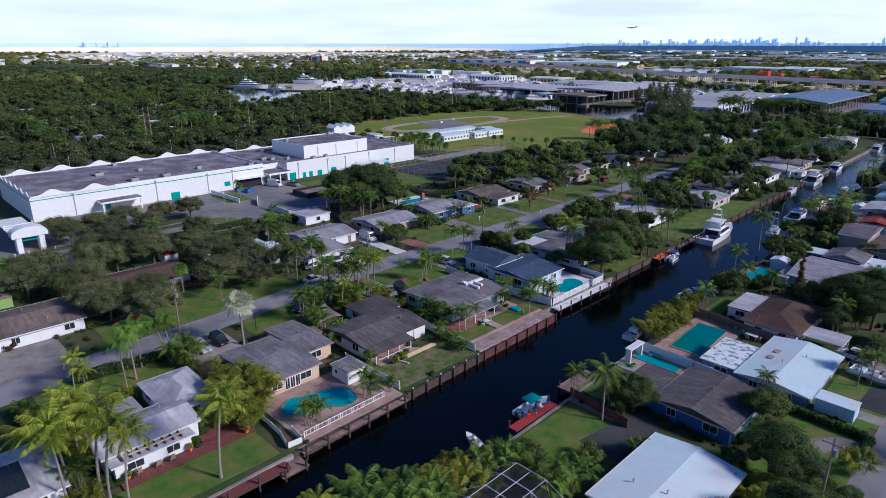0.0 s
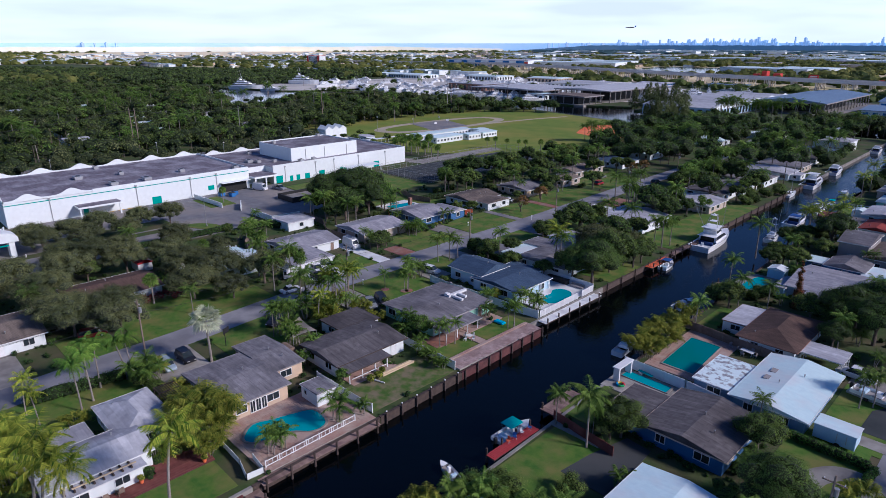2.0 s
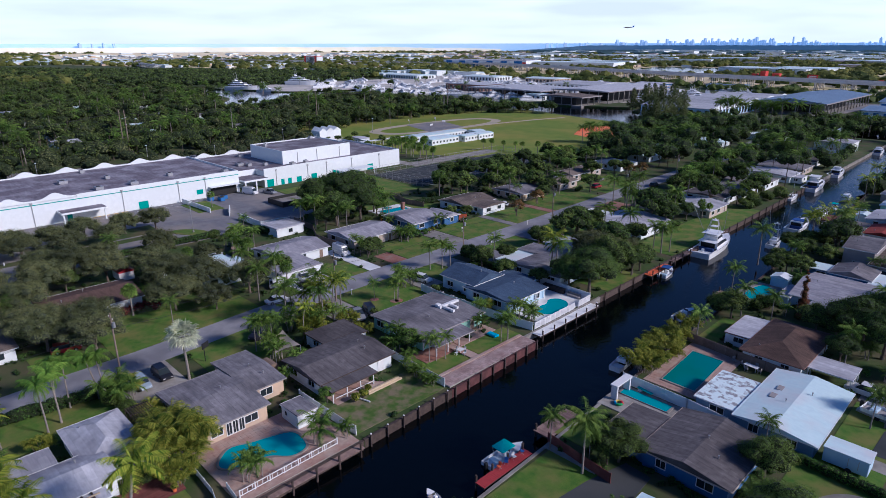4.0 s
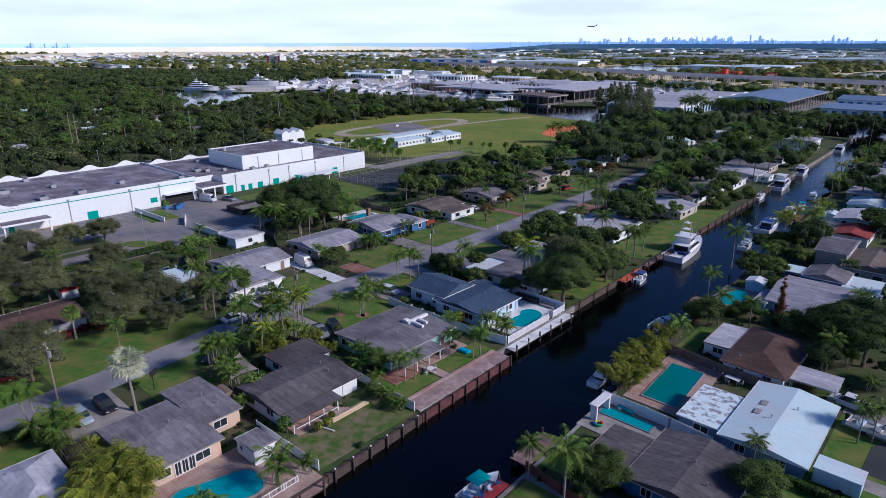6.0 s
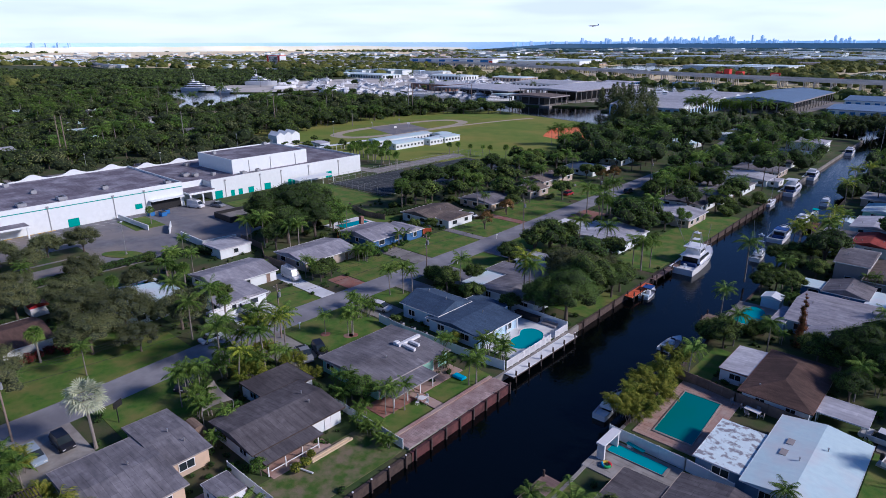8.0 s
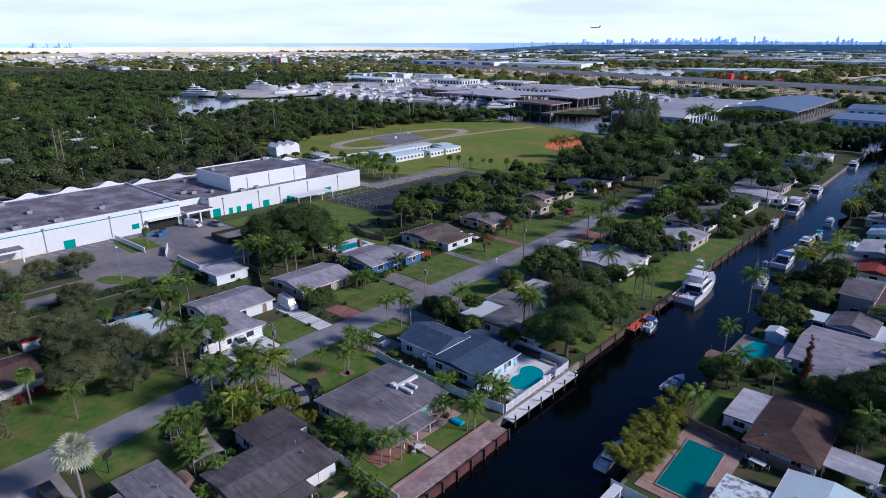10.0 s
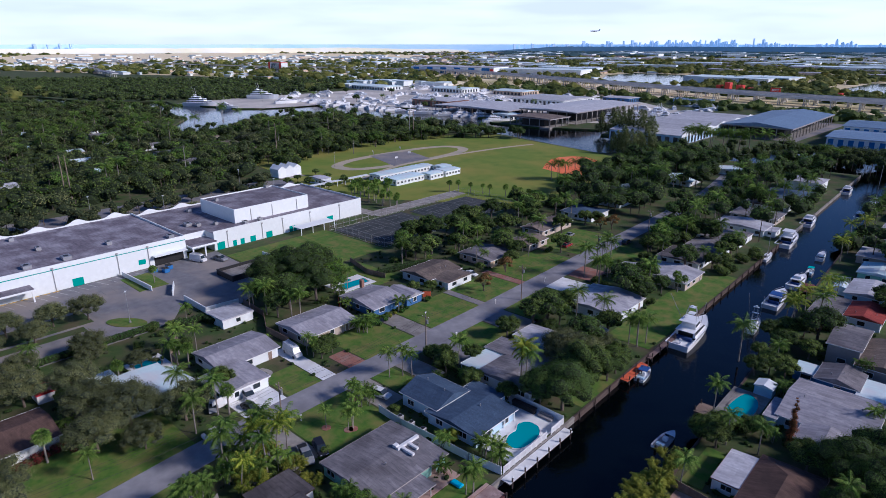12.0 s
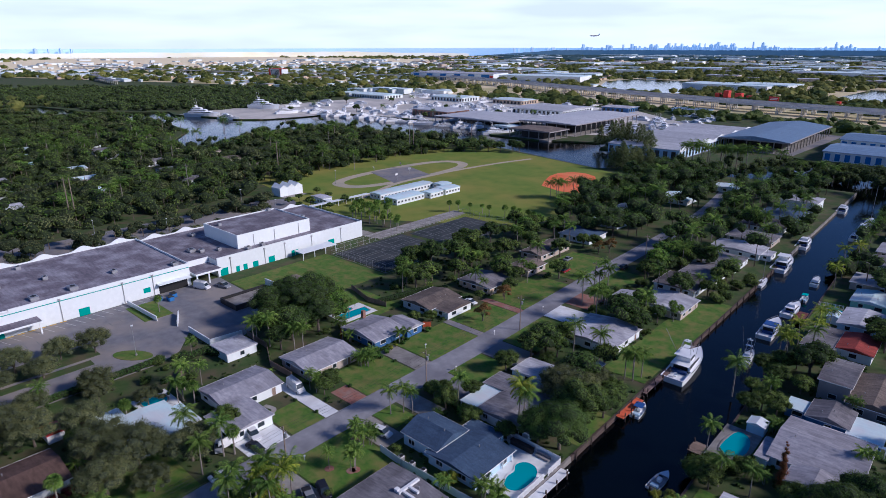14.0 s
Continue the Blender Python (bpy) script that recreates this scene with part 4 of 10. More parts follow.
house("carport", "long pale carport roof beside a house", [(36.9, 42.4, 43, 47.6, 2.5, "flat", 0, 0.1)], M_GREYW, M_RLIGHT, windows=False, category="carport", vents=0, open_wings=(0,))
house("house", "pale blue house with grey shingle gables", [(25.6, 72, 40, 88.5, 2.9, "gx", 1.4, 0.6), (30, 66.4, 38, 71.9, 2.8, "gy", 1.0, 0.5), (23.6, 70.4, 25.5, 78, 2.6, "flat", 0, 0.3)], M_SKYBLUE, M_RMID)
house("house", "blue house with grey roof and white awning", [(27.4, 91.4, 35, 99.4, 2.9, "gy", 1.2, 0.4), (35.1, 90, 41, 98, 2.7, "flat", 0, 0.3, M_RWHITE), (23, 93, 27.3, 98, 2.4, "flat", 0, 0.2, M_RWHITE)], M_BLUE, M_RGREY)
house("canopy", "long white canopy roof beside a house", [(31, 83.9 + 5.2, 42, 86.4 + 3.4, 2.6, "flat", 0, 0.1)], M_BLUE, M_RWHITE, windows=False, category="canopy", vents=0, open_wings=(0,))
house("house", "two storey grey house with grey gable roof", [(26.4, 105.6, 32.6, 119, 5.2, "gx", 1.5, 0.4), (32.7, 102.6, 42, 119, 3.2, "gy", 1.3, 0.5, M_RTAN)], M_GREYW, M_RGREY)
house("house", "house with red metal roof and grey wing", [(25.2, 131, 33, 143, 2.9, "gy", 1.0, 0.4, M_RRED), (17.6, 128, 25.1, 144, 2.7, "flat", 0, 0.3)], M_WHITE, M_RGREY)
house("house", "pale house with blue-white roof", [(22, 149, 32, 163, 2.8, "gy", 0.9, 0.4), (32.1, 150, 40, 160, 2.7, "gy", 0.7, 0.3, M_RWHITE)], M_SKYBLUE, M_RLIGHT)
house("house", "teal trimmed house with white roof", [(21.4, 170, 31, 182, 2.9, "gy", 0.8, 0.4)], M_MINT, M_RWHITE)
house("house", "beige house with flat pale roof", [(18, 188, 30, 200, 2.9, "flat", 0, 0.3)], M_BEIGE, M_RLIGHT)
for k, (yy, rm, wm) in enumerate([(212, M_RGREY, M_WHITE), (232, M_RLIGHT, M_BEIGE), (254, M_RBLUE, M_WHITE), (276, M_RDARK, M_WHITE), (298, M_RLIGHT, M_WHITE)]):
    house("house", "waterside house with low roof among palms", [(19, yy, 33, yy + 14, 2.8, ("gy", "hip")[k % 2], 1.1, 0.5)], wm, rm)
for k, (xx, yy) in enumerate([(66, -20), (66, 5), (66, 30), (66, 56), (66, 82), (66, 110), (66, 138), (44, 128), (46, 155), (44, 182)]):
    house("house", "house with low roof behind the canal row", [(xx, yy, xx + 13, yy + 15, 2.8, ("gy", "hip")[k % 2], 1.1, 0.5)], (M_WHITE, M_BEIGE)[k % 2], (M_RGREY, M_RLIGHT, M_RTAN)[k % 3], group="back houses")
flat("side_yard", [(49.4, 27), (53, 27), (53, 36), (51, 36.4), (49.6, 34)], 0.06, M_COURT, "black asphalt parking bay", "yard")
flat("side_yard", [(25.6, -9), (32.4, -9), (31.6, 2.6), (28, 3), (26.4, -3.4)], 0.05, M_COURT, "dark asphalt side yard", "yard")

# ---------------------------------------------------------------- school building


def school():
    h = thing("school_building", "long white flat-roofed school building with scalloped parapets", "school")
    X0, X1, Y0, Y1, YM = -190.0, -147.6, -33.5, 118.0, 42.0
    part("wall", boxes((X0, Y0, -0.3, X1, YM, 7.2)), M_WHITE, h)
    part("wall", boxes((X0, YM + 0.02, -0.3, X1 - 6, 52, 6.2)), M_WHITE, h)
    part("wall", boxes((X0, 52.02, -0.3, X1, Y1, 6.2)), M_WHITE, h)
    part("wall", boxes((-177.8, 63.4, 6.0, -153, 95.4, 11.0)), M_WHITE, h, "raised white hall block")
    part("roof", boxes((X0 + 0.3, Y0 + 0.3, 7.2, X1 - 0.3, YM - 0.3, 7.3)), M_WHROOF, h)
    part("roof", boxes((X0 + 0.3, YM + 0.1, 6.2, X1 - 6.3, 52, 6.3), (X0 + 0.3, 52.01, 6.2, X1 - 0.3, Y1 - 0.3, 6.3)), M_WHROOF, h)
    part("roof", boxes((-177.5, 63.7, 11.0, -153.3, 95.1, 11.1)), M_WHROOF, h)
    for a in ((-177.8, 63.4, 11, -177.5, 95.4, 11.5), (-153.3, 63.4, 11, -153, 95.4, 11.5), (-177.5, 63.4, 11, -153.3, 63.7, 11.5), (-177.5, 95.1, 11, -153.3, 95.4, 11.5)):
        part("parapet", boxes(a), M_WHITE, h)
    for a in ((X1 - 0.3, 52, 6.2, X1, Y1, 6.9), (X0 + 0.3, Y1 - 0.3, 6.2, X1 - 0.3, Y1, 6.9), (X1 - 0.3, -10, 7.2, X1, YM, 7.9), (X0 + 0.3, YM - 0.3, 7.2, X1 - 0.3, YM, 7.9)):
        part("parapet", boxes(a), M_WHITE, h)

    def scallop(x, y0, y1, z, step, high):
        """A parapet whose top swings up to a lip every step metres."""
        bm = bmesh.new()
        n = int((y1 - y0) / 0.5)
        prev = None
        for i in range(n + 1):
            y = y0 + (y1 - y0) * i / n
            f = ((y - y0) % step) / step
            t = z + 0.5 + high * (0.5 - 0.5 * math.cos(2 * math.pi * f)) ** 2.2
            ring = [bm.verts.new(p) for p in ((x - 0.15, y, z - 0.1), (x + 0.15, y, z - 0.1), (x + 0.15, y, t), (x - 0.15, y, t))]
            if prev:
                for k in range(4):
                    bm.faces.new((prev[k], prev[(k + 1) % 4], ring[(k + 1) % 4], ring[k]))
            prev = ring
        bmesh.ops.recalc_face_normals(bm, faces=bm.faces)
        return bm

    part("parapet", scallop(X0 + 0.15, Y0 + 0.3, YM - 0.3, 7.2, 12.6, 1.5), M_WHITE, h, "scalloped white parapet")
    part("parapet", scallop(X0 + 0.15, YM + 0.3, Y1 - 0.3, 6.2, 12.6, 1.4), M_WHITE, h, "scalloped white parapet")
    part("parapet", scallop(X1 - 0.15, Y0 + 0.3, -10.1, 7.2, 11.6, 1.5), M_WHITE, h, "scalloped white parapet")
    bm = scallop(0, 0, X1 - X0 - 0.6, 7.2, 7.0, 1.1)
    bmesh.ops.transform(bm, matrix=Matrix.Translation((X0 + 0.3, Y0 + 0.15, 0)) @ Matrix.Rotation(-math.pi / 2, 4, "Z"), verts=bm.verts)
    part("parapet", bm, M_WHITE, h, "scalloped white parapet")
    part("stripe", boxes((X1, Y0, 6.3, X1 + 0.03, YM, 6.55), (X0, Y0 - 0.03, 6.3, X1, Y0, 6.55)), M_TEAL, h, "teal painted band")
    # entrance canopy, loading recess, doors
    part("canopy", boxes((X1, -16, 3.3, X1 + 5, -3.5, 3.8), (X1 + 4.3, -15.6, 0, X1 + 4.7, -15.2, 3.3), (X1 + 4.3, -4.4, 0, X1 + 4.7, -4, 3.3)), M_WHITE, h)
    part("canopy_roof", boxes((X1 + 0.2, -15.8, 3.8, X1 + 4.8, -3.7, 3.86)), M_WHROOF, h)
    part("canopy", boxes((X1 - 6, 42.5, 3.6, X1 + 3.2, 52, 4.2), (X1 + 2.6, 42.8, 0, X1 + 3.0, 43.2, 3.6), (X1 + 2.6, 47, 0, X1 + 3.0, 47.4, 3.6)), M_WHITE, h, "flat white loading canopy")
    part("canopy_roof", boxes((X1 - 5.8, 42.7, 4.2, X1 + 3.0, 51.8, 4.27)), M_WHROOF, h)
    # black panel on the solid wall paints the dock's dark inside
    part("dock_opening", boxes((X1, 31.2, 0, X1 + 0.04, 40.8, 3.4)), M_BLACK, h, "black panel painted as a shaded loading dock opening")
    part("canopy", boxes((X1, 30.6, 3.5, X1 + 2.4, 41.4, 3.7)), M_WHITE, h)
    for y, w, z0, z1 in ((-12.8, 1.4, 0, 2.2), (8.6, 3.0, 0, 2.4), (27.4, 2.2, 1.6, 3.2), (54.4, 2.8, 0, 2.7), (59.6, 1.4, 0, 2.1), (62.6, 1.6, 0, 2.1), (66.8, 2.2, 0, 2.1), (73.6, 2.6, 0, 2.3), (83.2, 1.6, 0, 2.2), (84.9, 1.2, 0, 2.2), (101.5, 3.0, 0, 2.4)):
        part("door", boxes((X1, y - w / 2, z0 + 0.02, X1 + 0.06, y + w / 2, z1)), M_TEAL, h, "teal steel door")
    for y in (-22, 2.6, 20.3, 29.6, 57, 70.8, 79.6, 92, 106.5):
        top = 7.9 if y < 42 else 6.9
        part("downpipe", boxes((X1, y - 0.1, 0.1, X1 + 0.16, y + 0.1, top - 1.2), (X1, y - 0.3, top - 1.2, X1 + 0.3, y + 0.3, top - 0.7)), M_METAL, h)
    for y in (70, 79, 90):
        part("downpipe", boxes((-153, y - 0.1, 6.3, -152.84, y + 0.1, 10.6)), M_METAL, h)
    part("walkway_roof", boxes((X1 + 2.5, 82, 2.7, X1 + 8, 98, 2.85), *[(X1 + 7.7, y, 0, X1 + 7.9, y + 0.2, 2.7) for y in (82.2, 87.4, 92.6, 97.6)]), M_WHITE, h, "white covered walkway")
    # roof plant
    for x, y, z, s in ((-170, -8, 7.3, 1.6), (-152.5, 8, 7.3, 1.5), (-152, -2.5, 7.3, 1.4), (-158, 22, 7.3, 1.0), (-168, 5, 7.3, 0.9), (-150.5, 38.5, 7.3, 1.1), (-163, 50.5, 6.3, 1.4), (-160, 52.8, 6.3, 1.0), (-150.3, 66, 6.3, 1.1), (-150.5, 72, 6.3, 0.9), (-157, 58, 6.3, 0.8), (-177, 92, 11.1, 0.8), (-171, 66.5, 11.1, 0.7), (-172, 105, 6.3, 1.1), (-185, 2, 7.3, 0.9), (-181, 60, 6.3, 1.0)):
        u = part("roof_unit", boxes((x - s, y - s * 0.8, z + 0.25, x + s, y + s * 0.8, z + 1.1), (x - s * 0.9, y - s * 0.7, z, x - s * 0.7, y + s * 0.7, z + 0.25), (x + s * 0.7, y - s * 0.7, z, x + s * 0.9, y + s * 0.7, z + 0.25)), M_METAL, h, "grey rooftop air unit")
        part("fan", rods(((x, y, z + 1.1), (x, y, z + 1.2), s * 0.5), n=12), M_BLACK, u)


school()


def simple_block(name, label, category, x0, y0, x1, y1, h, wall, roof, rise=0.3, over=0.25, win_step=2.4, kind="gy", group=""):
    b = thing(name, label, category, group, at=((x0 + x1) / 2, (y0 + y1) / 2, 0))
    hx, hy = (x1 - x0) / 2, (y1 - y0) / 2
    part("wall", boxes((-hx, -hy, -0.2, hx, hy, h)), wall, b)
    part("roof", roof_mesh(-hx, -hy, hx, hy, h, kind, rise, over), roof, b)
    n = int(2 * hy / win_step)
    for k in range(n):
        u = -hy + 2 * hy * (k + 0.5) / n
        window(b, "+x", None, u, 1.1, win_step * 0.5, 1.0, hx, panes=2)
    m = int(2 * hx / win_step)
    for k in range(m):
        window(b, "-y", None, -hx + 2 * hx * (k + 0.5) / m, 1.1, win_step * 0.5, 1.0, -hy, panes=2)
    return b


for x0, y0, x1, y1 in ((-184, 164, -174.5, 184), (-178.5, 186, -171.8, 196), (-180, 197.5, -171.6, 209.5), (-197, 166, -189, 206), (-188, 205, -181, 213)):
    simple_block("portable_classroom", "white flat-roofed portable classroom on grass", "classroom", x0, y0, x1, y1, 3.0, M_WHITE, M_RWHITE, group="portable classrooms")
simple_block("portable_classroom", "small white classroom near the school", "classroom", -214, 140, -204, 146, 3.0, M_WHITE, M_RLIGHT, group="portable classrooms")


def covered_walk(x0, y0, x1, y1):
    w = thing("covered_walkway", "white covered walkway on slim posts", "walkway", "covered walkways")
    part("roof", boxes((x0, y0, 2.6, x1, y1, 2.75)), M_WHITE, w)
    bmn = 8
    for k in range(bmn):
        for s in (0, 1):
            x, y = (x0 + (x1 - x0) * k / (bmn - 1), (y0, y1)[s]) if x1 - x0 > y1 - y0 else ((x0, x1)[s], y0 + (y1 - y0) * k / (bmn - 1))
            x, y = min(max(x, x0 + 0.1), x1 - 0.1), min(max(y, y0 + 0.1), y1 - 0.1)
            part("post", boxes((x - 0.08, y - 0.08, 0, x + 0.08, y + 0.08, 2.6)), M_TRIM, w)


covered_walk(-199, 128, -196, 165)
covered_walk(-206, 140, -199.2, 143)


def tent():
    t = thing("pleated_pavilion", "white pavilion with pleated pointed roof", "pavilion", at=(-238, 142, 0))
    for k in range(3):
        y0, y1 = -7.2 + 4.8 * k, -2.4 + 4.8 * k
        bm = bmesh.new()
        a = [bm.verts.new(p) for p in ((-4, y0, 0.1), (-4, y1, 0.1), (4, y1, 0.1), (4, y0, 0.1), (-4, y0, 4.6), (-4, y1, 4.6), (4, y1, 4.6), (4, y0, 4.6), (-4.2, (y0 + y1) / 2, 6.6), (4.2, (y0 + y1) / 2, 6.2))]
        for f in ((4, 7, 9, 8), (6, 5, 8, 9), (4, 8, 5), (7, 6, 9), (0, 4, 5, 1), (0, 3, 7, 4), (1, 5, 6, 2), (3, 2, 6, 7)):
            bm.faces.new([a[i] for i in f])
        bmesh.ops.recalc_face_normals(bm, faces=bm.faces)
        part("bay", bm, M_WHITE, t)
    part("floor", boxes((-4, -7.2, 0, 8, 7.2, 0.1)), M_CONC, t)


tent()


def low_wall(name, label, pts, h, material, t=0.2, category="wall", z=0.0):
    w = thing(name, label, category, at=(*pts[0], z))
    for (xa, ya), (xb, yb) in zip(pts, pts[1:]):
        d = Vector((xb - xa, yb - ya))
        n = d.normalized().orthogonal() * t / 2
        o = Vector(pts[0])
        q = [Vector((xa, ya)) - n - o, Vector((xb, yb)) - n - o, Vector((xb, yb)) + n - o, Vector((xa, ya)) + n - o]
        part("panel", slab([tuple(v) for v in q], -0.2, h), material, w)
        part("coping", slab([tuple(v) for v in ((Vector((xa, ya)) - n * 1.5 - o), (Vector((xb, yb)) - n * 1.5 - o), (Vector((xb, yb)) + n * 1.5 - o), (Vector((xa, ya)) + n * 1.5 - o))], h + 0.001, h + 0.07), material, w)
    return w


low_wall("yard_wall", "white masonry wall round the loading yard", [(-113, 24.1), (-100.8, 24.1), (-99.6, 33)], 1.8, M_WHITE)
low_wall("yard_wall", "white masonry wall by the loading dock", [(-146, 20.4), (-127, 21.2)], 1.5, M_WHITE)
low_wall("yard_wall", "white masonry wall by the loading dock", [(-126.5, 27.5), (-119, 23.6)], 1.5, M_WHITE)
low_wall("yard_wall", "white masonry wall behind the yard", [(-129, 59), (-112, 60)], 2.2, M_WHITE)

# ---------------------------------------------------------------- trees


def leaf_cloud(r, centres, radii, count, size, flat=0.75, shell=0.35):
    """Pointed leaves strewn over the outside of some lumps."""
    centres, radii = np.asarray(centres, float), np.asarray(radii, float)
    pick = r.choice(len(centres), count, p=radii**2 / (radii**2).sum())
    d = r.normal(size=(count, 3))
    d /= np.linalg.norm(d, axis=1, keepdims=True)
    d[:, 2] = np.where(d[:, 2] < -0.35, -d[:, 2], d[:, 2])
    rad = radii[pick] * (1 - shell * r.random(count) ** 1.5) * (1 + 0.12 * r.normal(size=count))
    p = centres[pick] + d * rad[:, None] * (1, 1, flat)
    nrm = d + r.normal(size=(count, 3)) * 0.34
    nrm[:, 2] += 0.25
    nrm /= np.linalg.norm(nrm, axis=1, keepdims=True)
    t = np.cross(nrm, r.normal(size=(count, 3)))
    t /= np.linalg.norm(t, axis=1, keepdims=True)
    b = np.cross(nrm, t)
    s = size * r.uniform(0.6, 1.35, count)[:, None]
    v = np.stack([p - t * s * 0.8 - b * s * 0.62, p - t * s * 0.8 + b * s * 0.62, p + t * s * 1.1], 1).reshape(-1, 3)
    return v, np.arange(3 * count).reshape(-1, 3)


def ico(sub=1):
    bm = bmesh.new()
    bmesh.ops.create_icosphere(bm, subdivisions=sub, radius=1)
    v, f = np.array([x.co for x in bm.verts]), np.array([[q.index for q in x.verts] for x in bm.faces])
    bm.free()
    return v, f


ICO1, ICO2 = ico(1), ico(2)


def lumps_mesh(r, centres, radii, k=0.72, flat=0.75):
    """The inside of a crown, mostly coloured as dark shade, so that no sky shows straight through it."""
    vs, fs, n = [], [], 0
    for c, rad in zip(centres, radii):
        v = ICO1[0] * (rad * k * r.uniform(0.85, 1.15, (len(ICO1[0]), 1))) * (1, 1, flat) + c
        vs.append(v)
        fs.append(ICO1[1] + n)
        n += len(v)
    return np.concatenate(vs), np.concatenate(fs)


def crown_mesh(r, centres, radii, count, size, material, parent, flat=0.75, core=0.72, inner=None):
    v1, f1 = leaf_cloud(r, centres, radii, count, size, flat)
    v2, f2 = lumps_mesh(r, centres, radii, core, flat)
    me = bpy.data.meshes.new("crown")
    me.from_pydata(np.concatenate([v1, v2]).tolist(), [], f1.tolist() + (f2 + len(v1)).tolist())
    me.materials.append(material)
    # darker core faces paint the shade between the leaves
    me.materials.append(inner or M_CORE_SHADE)
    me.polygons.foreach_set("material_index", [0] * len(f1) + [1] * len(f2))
    ob = new("crown", me)
    ob.parent = parent
    return ob


def broadleaf(seed, label, material, height=9.0, spread=5.0, count=1900, size=0.34, n_lumps=16, open_crown=False):
    r = np.random.default_rng(seed)
    t = thing("tree", label, "tree", at=(0, 0, -500))
    base = height * (0.32 if not open_crown else 0.24)
    centres, radii = [], []
    for k in range(n_lumps):
        a, d = 2.4 * k + r.uniform(-0.4, 0.4), spread * math.sqrt((k + 0.4) / n_lumps) * r.uniform(0.55, 0.82)
        top = height - (height - base) * 0.55 * (d / spread) ** 1.6
        centres.append((d * math.cos(a), d * math.sin(a), r.uniform(base + (top - base) * 0.35, top * 0.86)))
        radii.append(spread * (r.uniform(0.17, 0.29) if open_crown else r.uniform(0.26, 0.42)))
    bm = bmesh.new()
    rt = 0.045 * height
    fork = (0.1 * r.normal(), 0.1 * r.normal(), base * 0.75)
    rod(bm, (0, 0, -0.3), fork, rt * 0.8, rt * 0.6, 8)
    for c in centres[:7]:
        mid = tuple(np.array(fork) * 0.45 + np.array(c) * 0.55 + (0, 0, 0.2))
        rod(bm, fork, mid, rt * 0.38, rt * 0.22, 6)
        rod(bm, mid, c, rt * 0.22, rt * 0.08, 5)
    part("trunk", bm, M_BARK, t)
    crown_mesh(r, centres, radii, count, size, material, t, core=0.78 if not open_crown else 0.55, inner=M_OAK_CORE if open_crown else None)
    return t


def frond_curve(r, length, lift, droop, n=9):
    pts, a, p = [], lift, np.zeros(2)
    for k in range(n + 1):
        pts.append(p.copy())
        p = p + length / n * np.array([math.cos(a), math.sin(a)])
        a -= droop / n * (0.6 + 0.9 * k / n)
    return np.array(pts)


def feather(r, verts, faces, origin, azim, length, lift, droop, leaflets, width, leaf_len, sag):
    """One feather-shaped frond: a thin midrib with leaflets down both sides."""
    c = frond_curve(r, length, lift, droop)
    ca, sa = math.cos(azim), math.sin(azim)
    place = lambda u, w, z: (origin[0] + u * ca - w * sa, origin[1] + u * sa + w * ca, origin[2] + z)  # noqa: E731
    for k in range(len(c) - 1):
        i = len(verts)
        w0 = 0.05 * (1 - k / len(c)) + 0.015
        verts += [place(c[k][0], -w0, c[k][1]), place(c[k][0], w0, c[k][1]), place(c[k + 1][0], w0 * 0.8, c[k + 1][1]), place(c[k + 1][0], -w0 * 0.8, c[k + 1][1])]
        faces.append((i, i + 1, i + 2, i + 3))
    s = np.linspace(0.12, 1.0, leaflets)
    us, zs = np.interp(s, np.linspace(0, 1, len(c)), c[:, 0]), np.interp(s, np.linspace(0, 1, len(c)), c[:, 1])
    for q, u, z in zip(s, us, zs):
        ll = leaf_len * (0.55 + 0.75 * math.sin(math.pi * min(1, q * 0.85 + 0.1))) * (1.0 if q < 0.9 else 0.7)
        for side in (-1, 1):
            i = len(verts)
            fwd = 0.45 * ll
            dz = -sag * ll * r.uniform(0.7, 1.3)
            verts += [place(u - width * 1.2, 0, z), place(u + width * 1.2, 0, z), place(u + fwd * 1.3, side * ll * 0.88, z + dz * 0.85)]
            faces.append((i, i + 1, i + 2) if side > 0 else (i + 1, i, i + 2))


def palm_trunk(r, height, r0, r1, lean):
    bm = bmesh.new()
    n, prev = 7, None
    for k in range(n):
        a, b = k / n, (k + 1) / n
        pa, pb = (lean[0] * a * a, lean[1] * a * a, height * a - (0.3 if k == 0 else 0)), (lean[0] * b * b, lean[1] * b * b, height * b)
        swell = 1.35 if k == 0 else 1.0
        rod(bm, pa, pb, (r0 + (r1 - r0) * a) * swell, r0 + (r1 - r0) * b + 0.012, 8)
    return bm


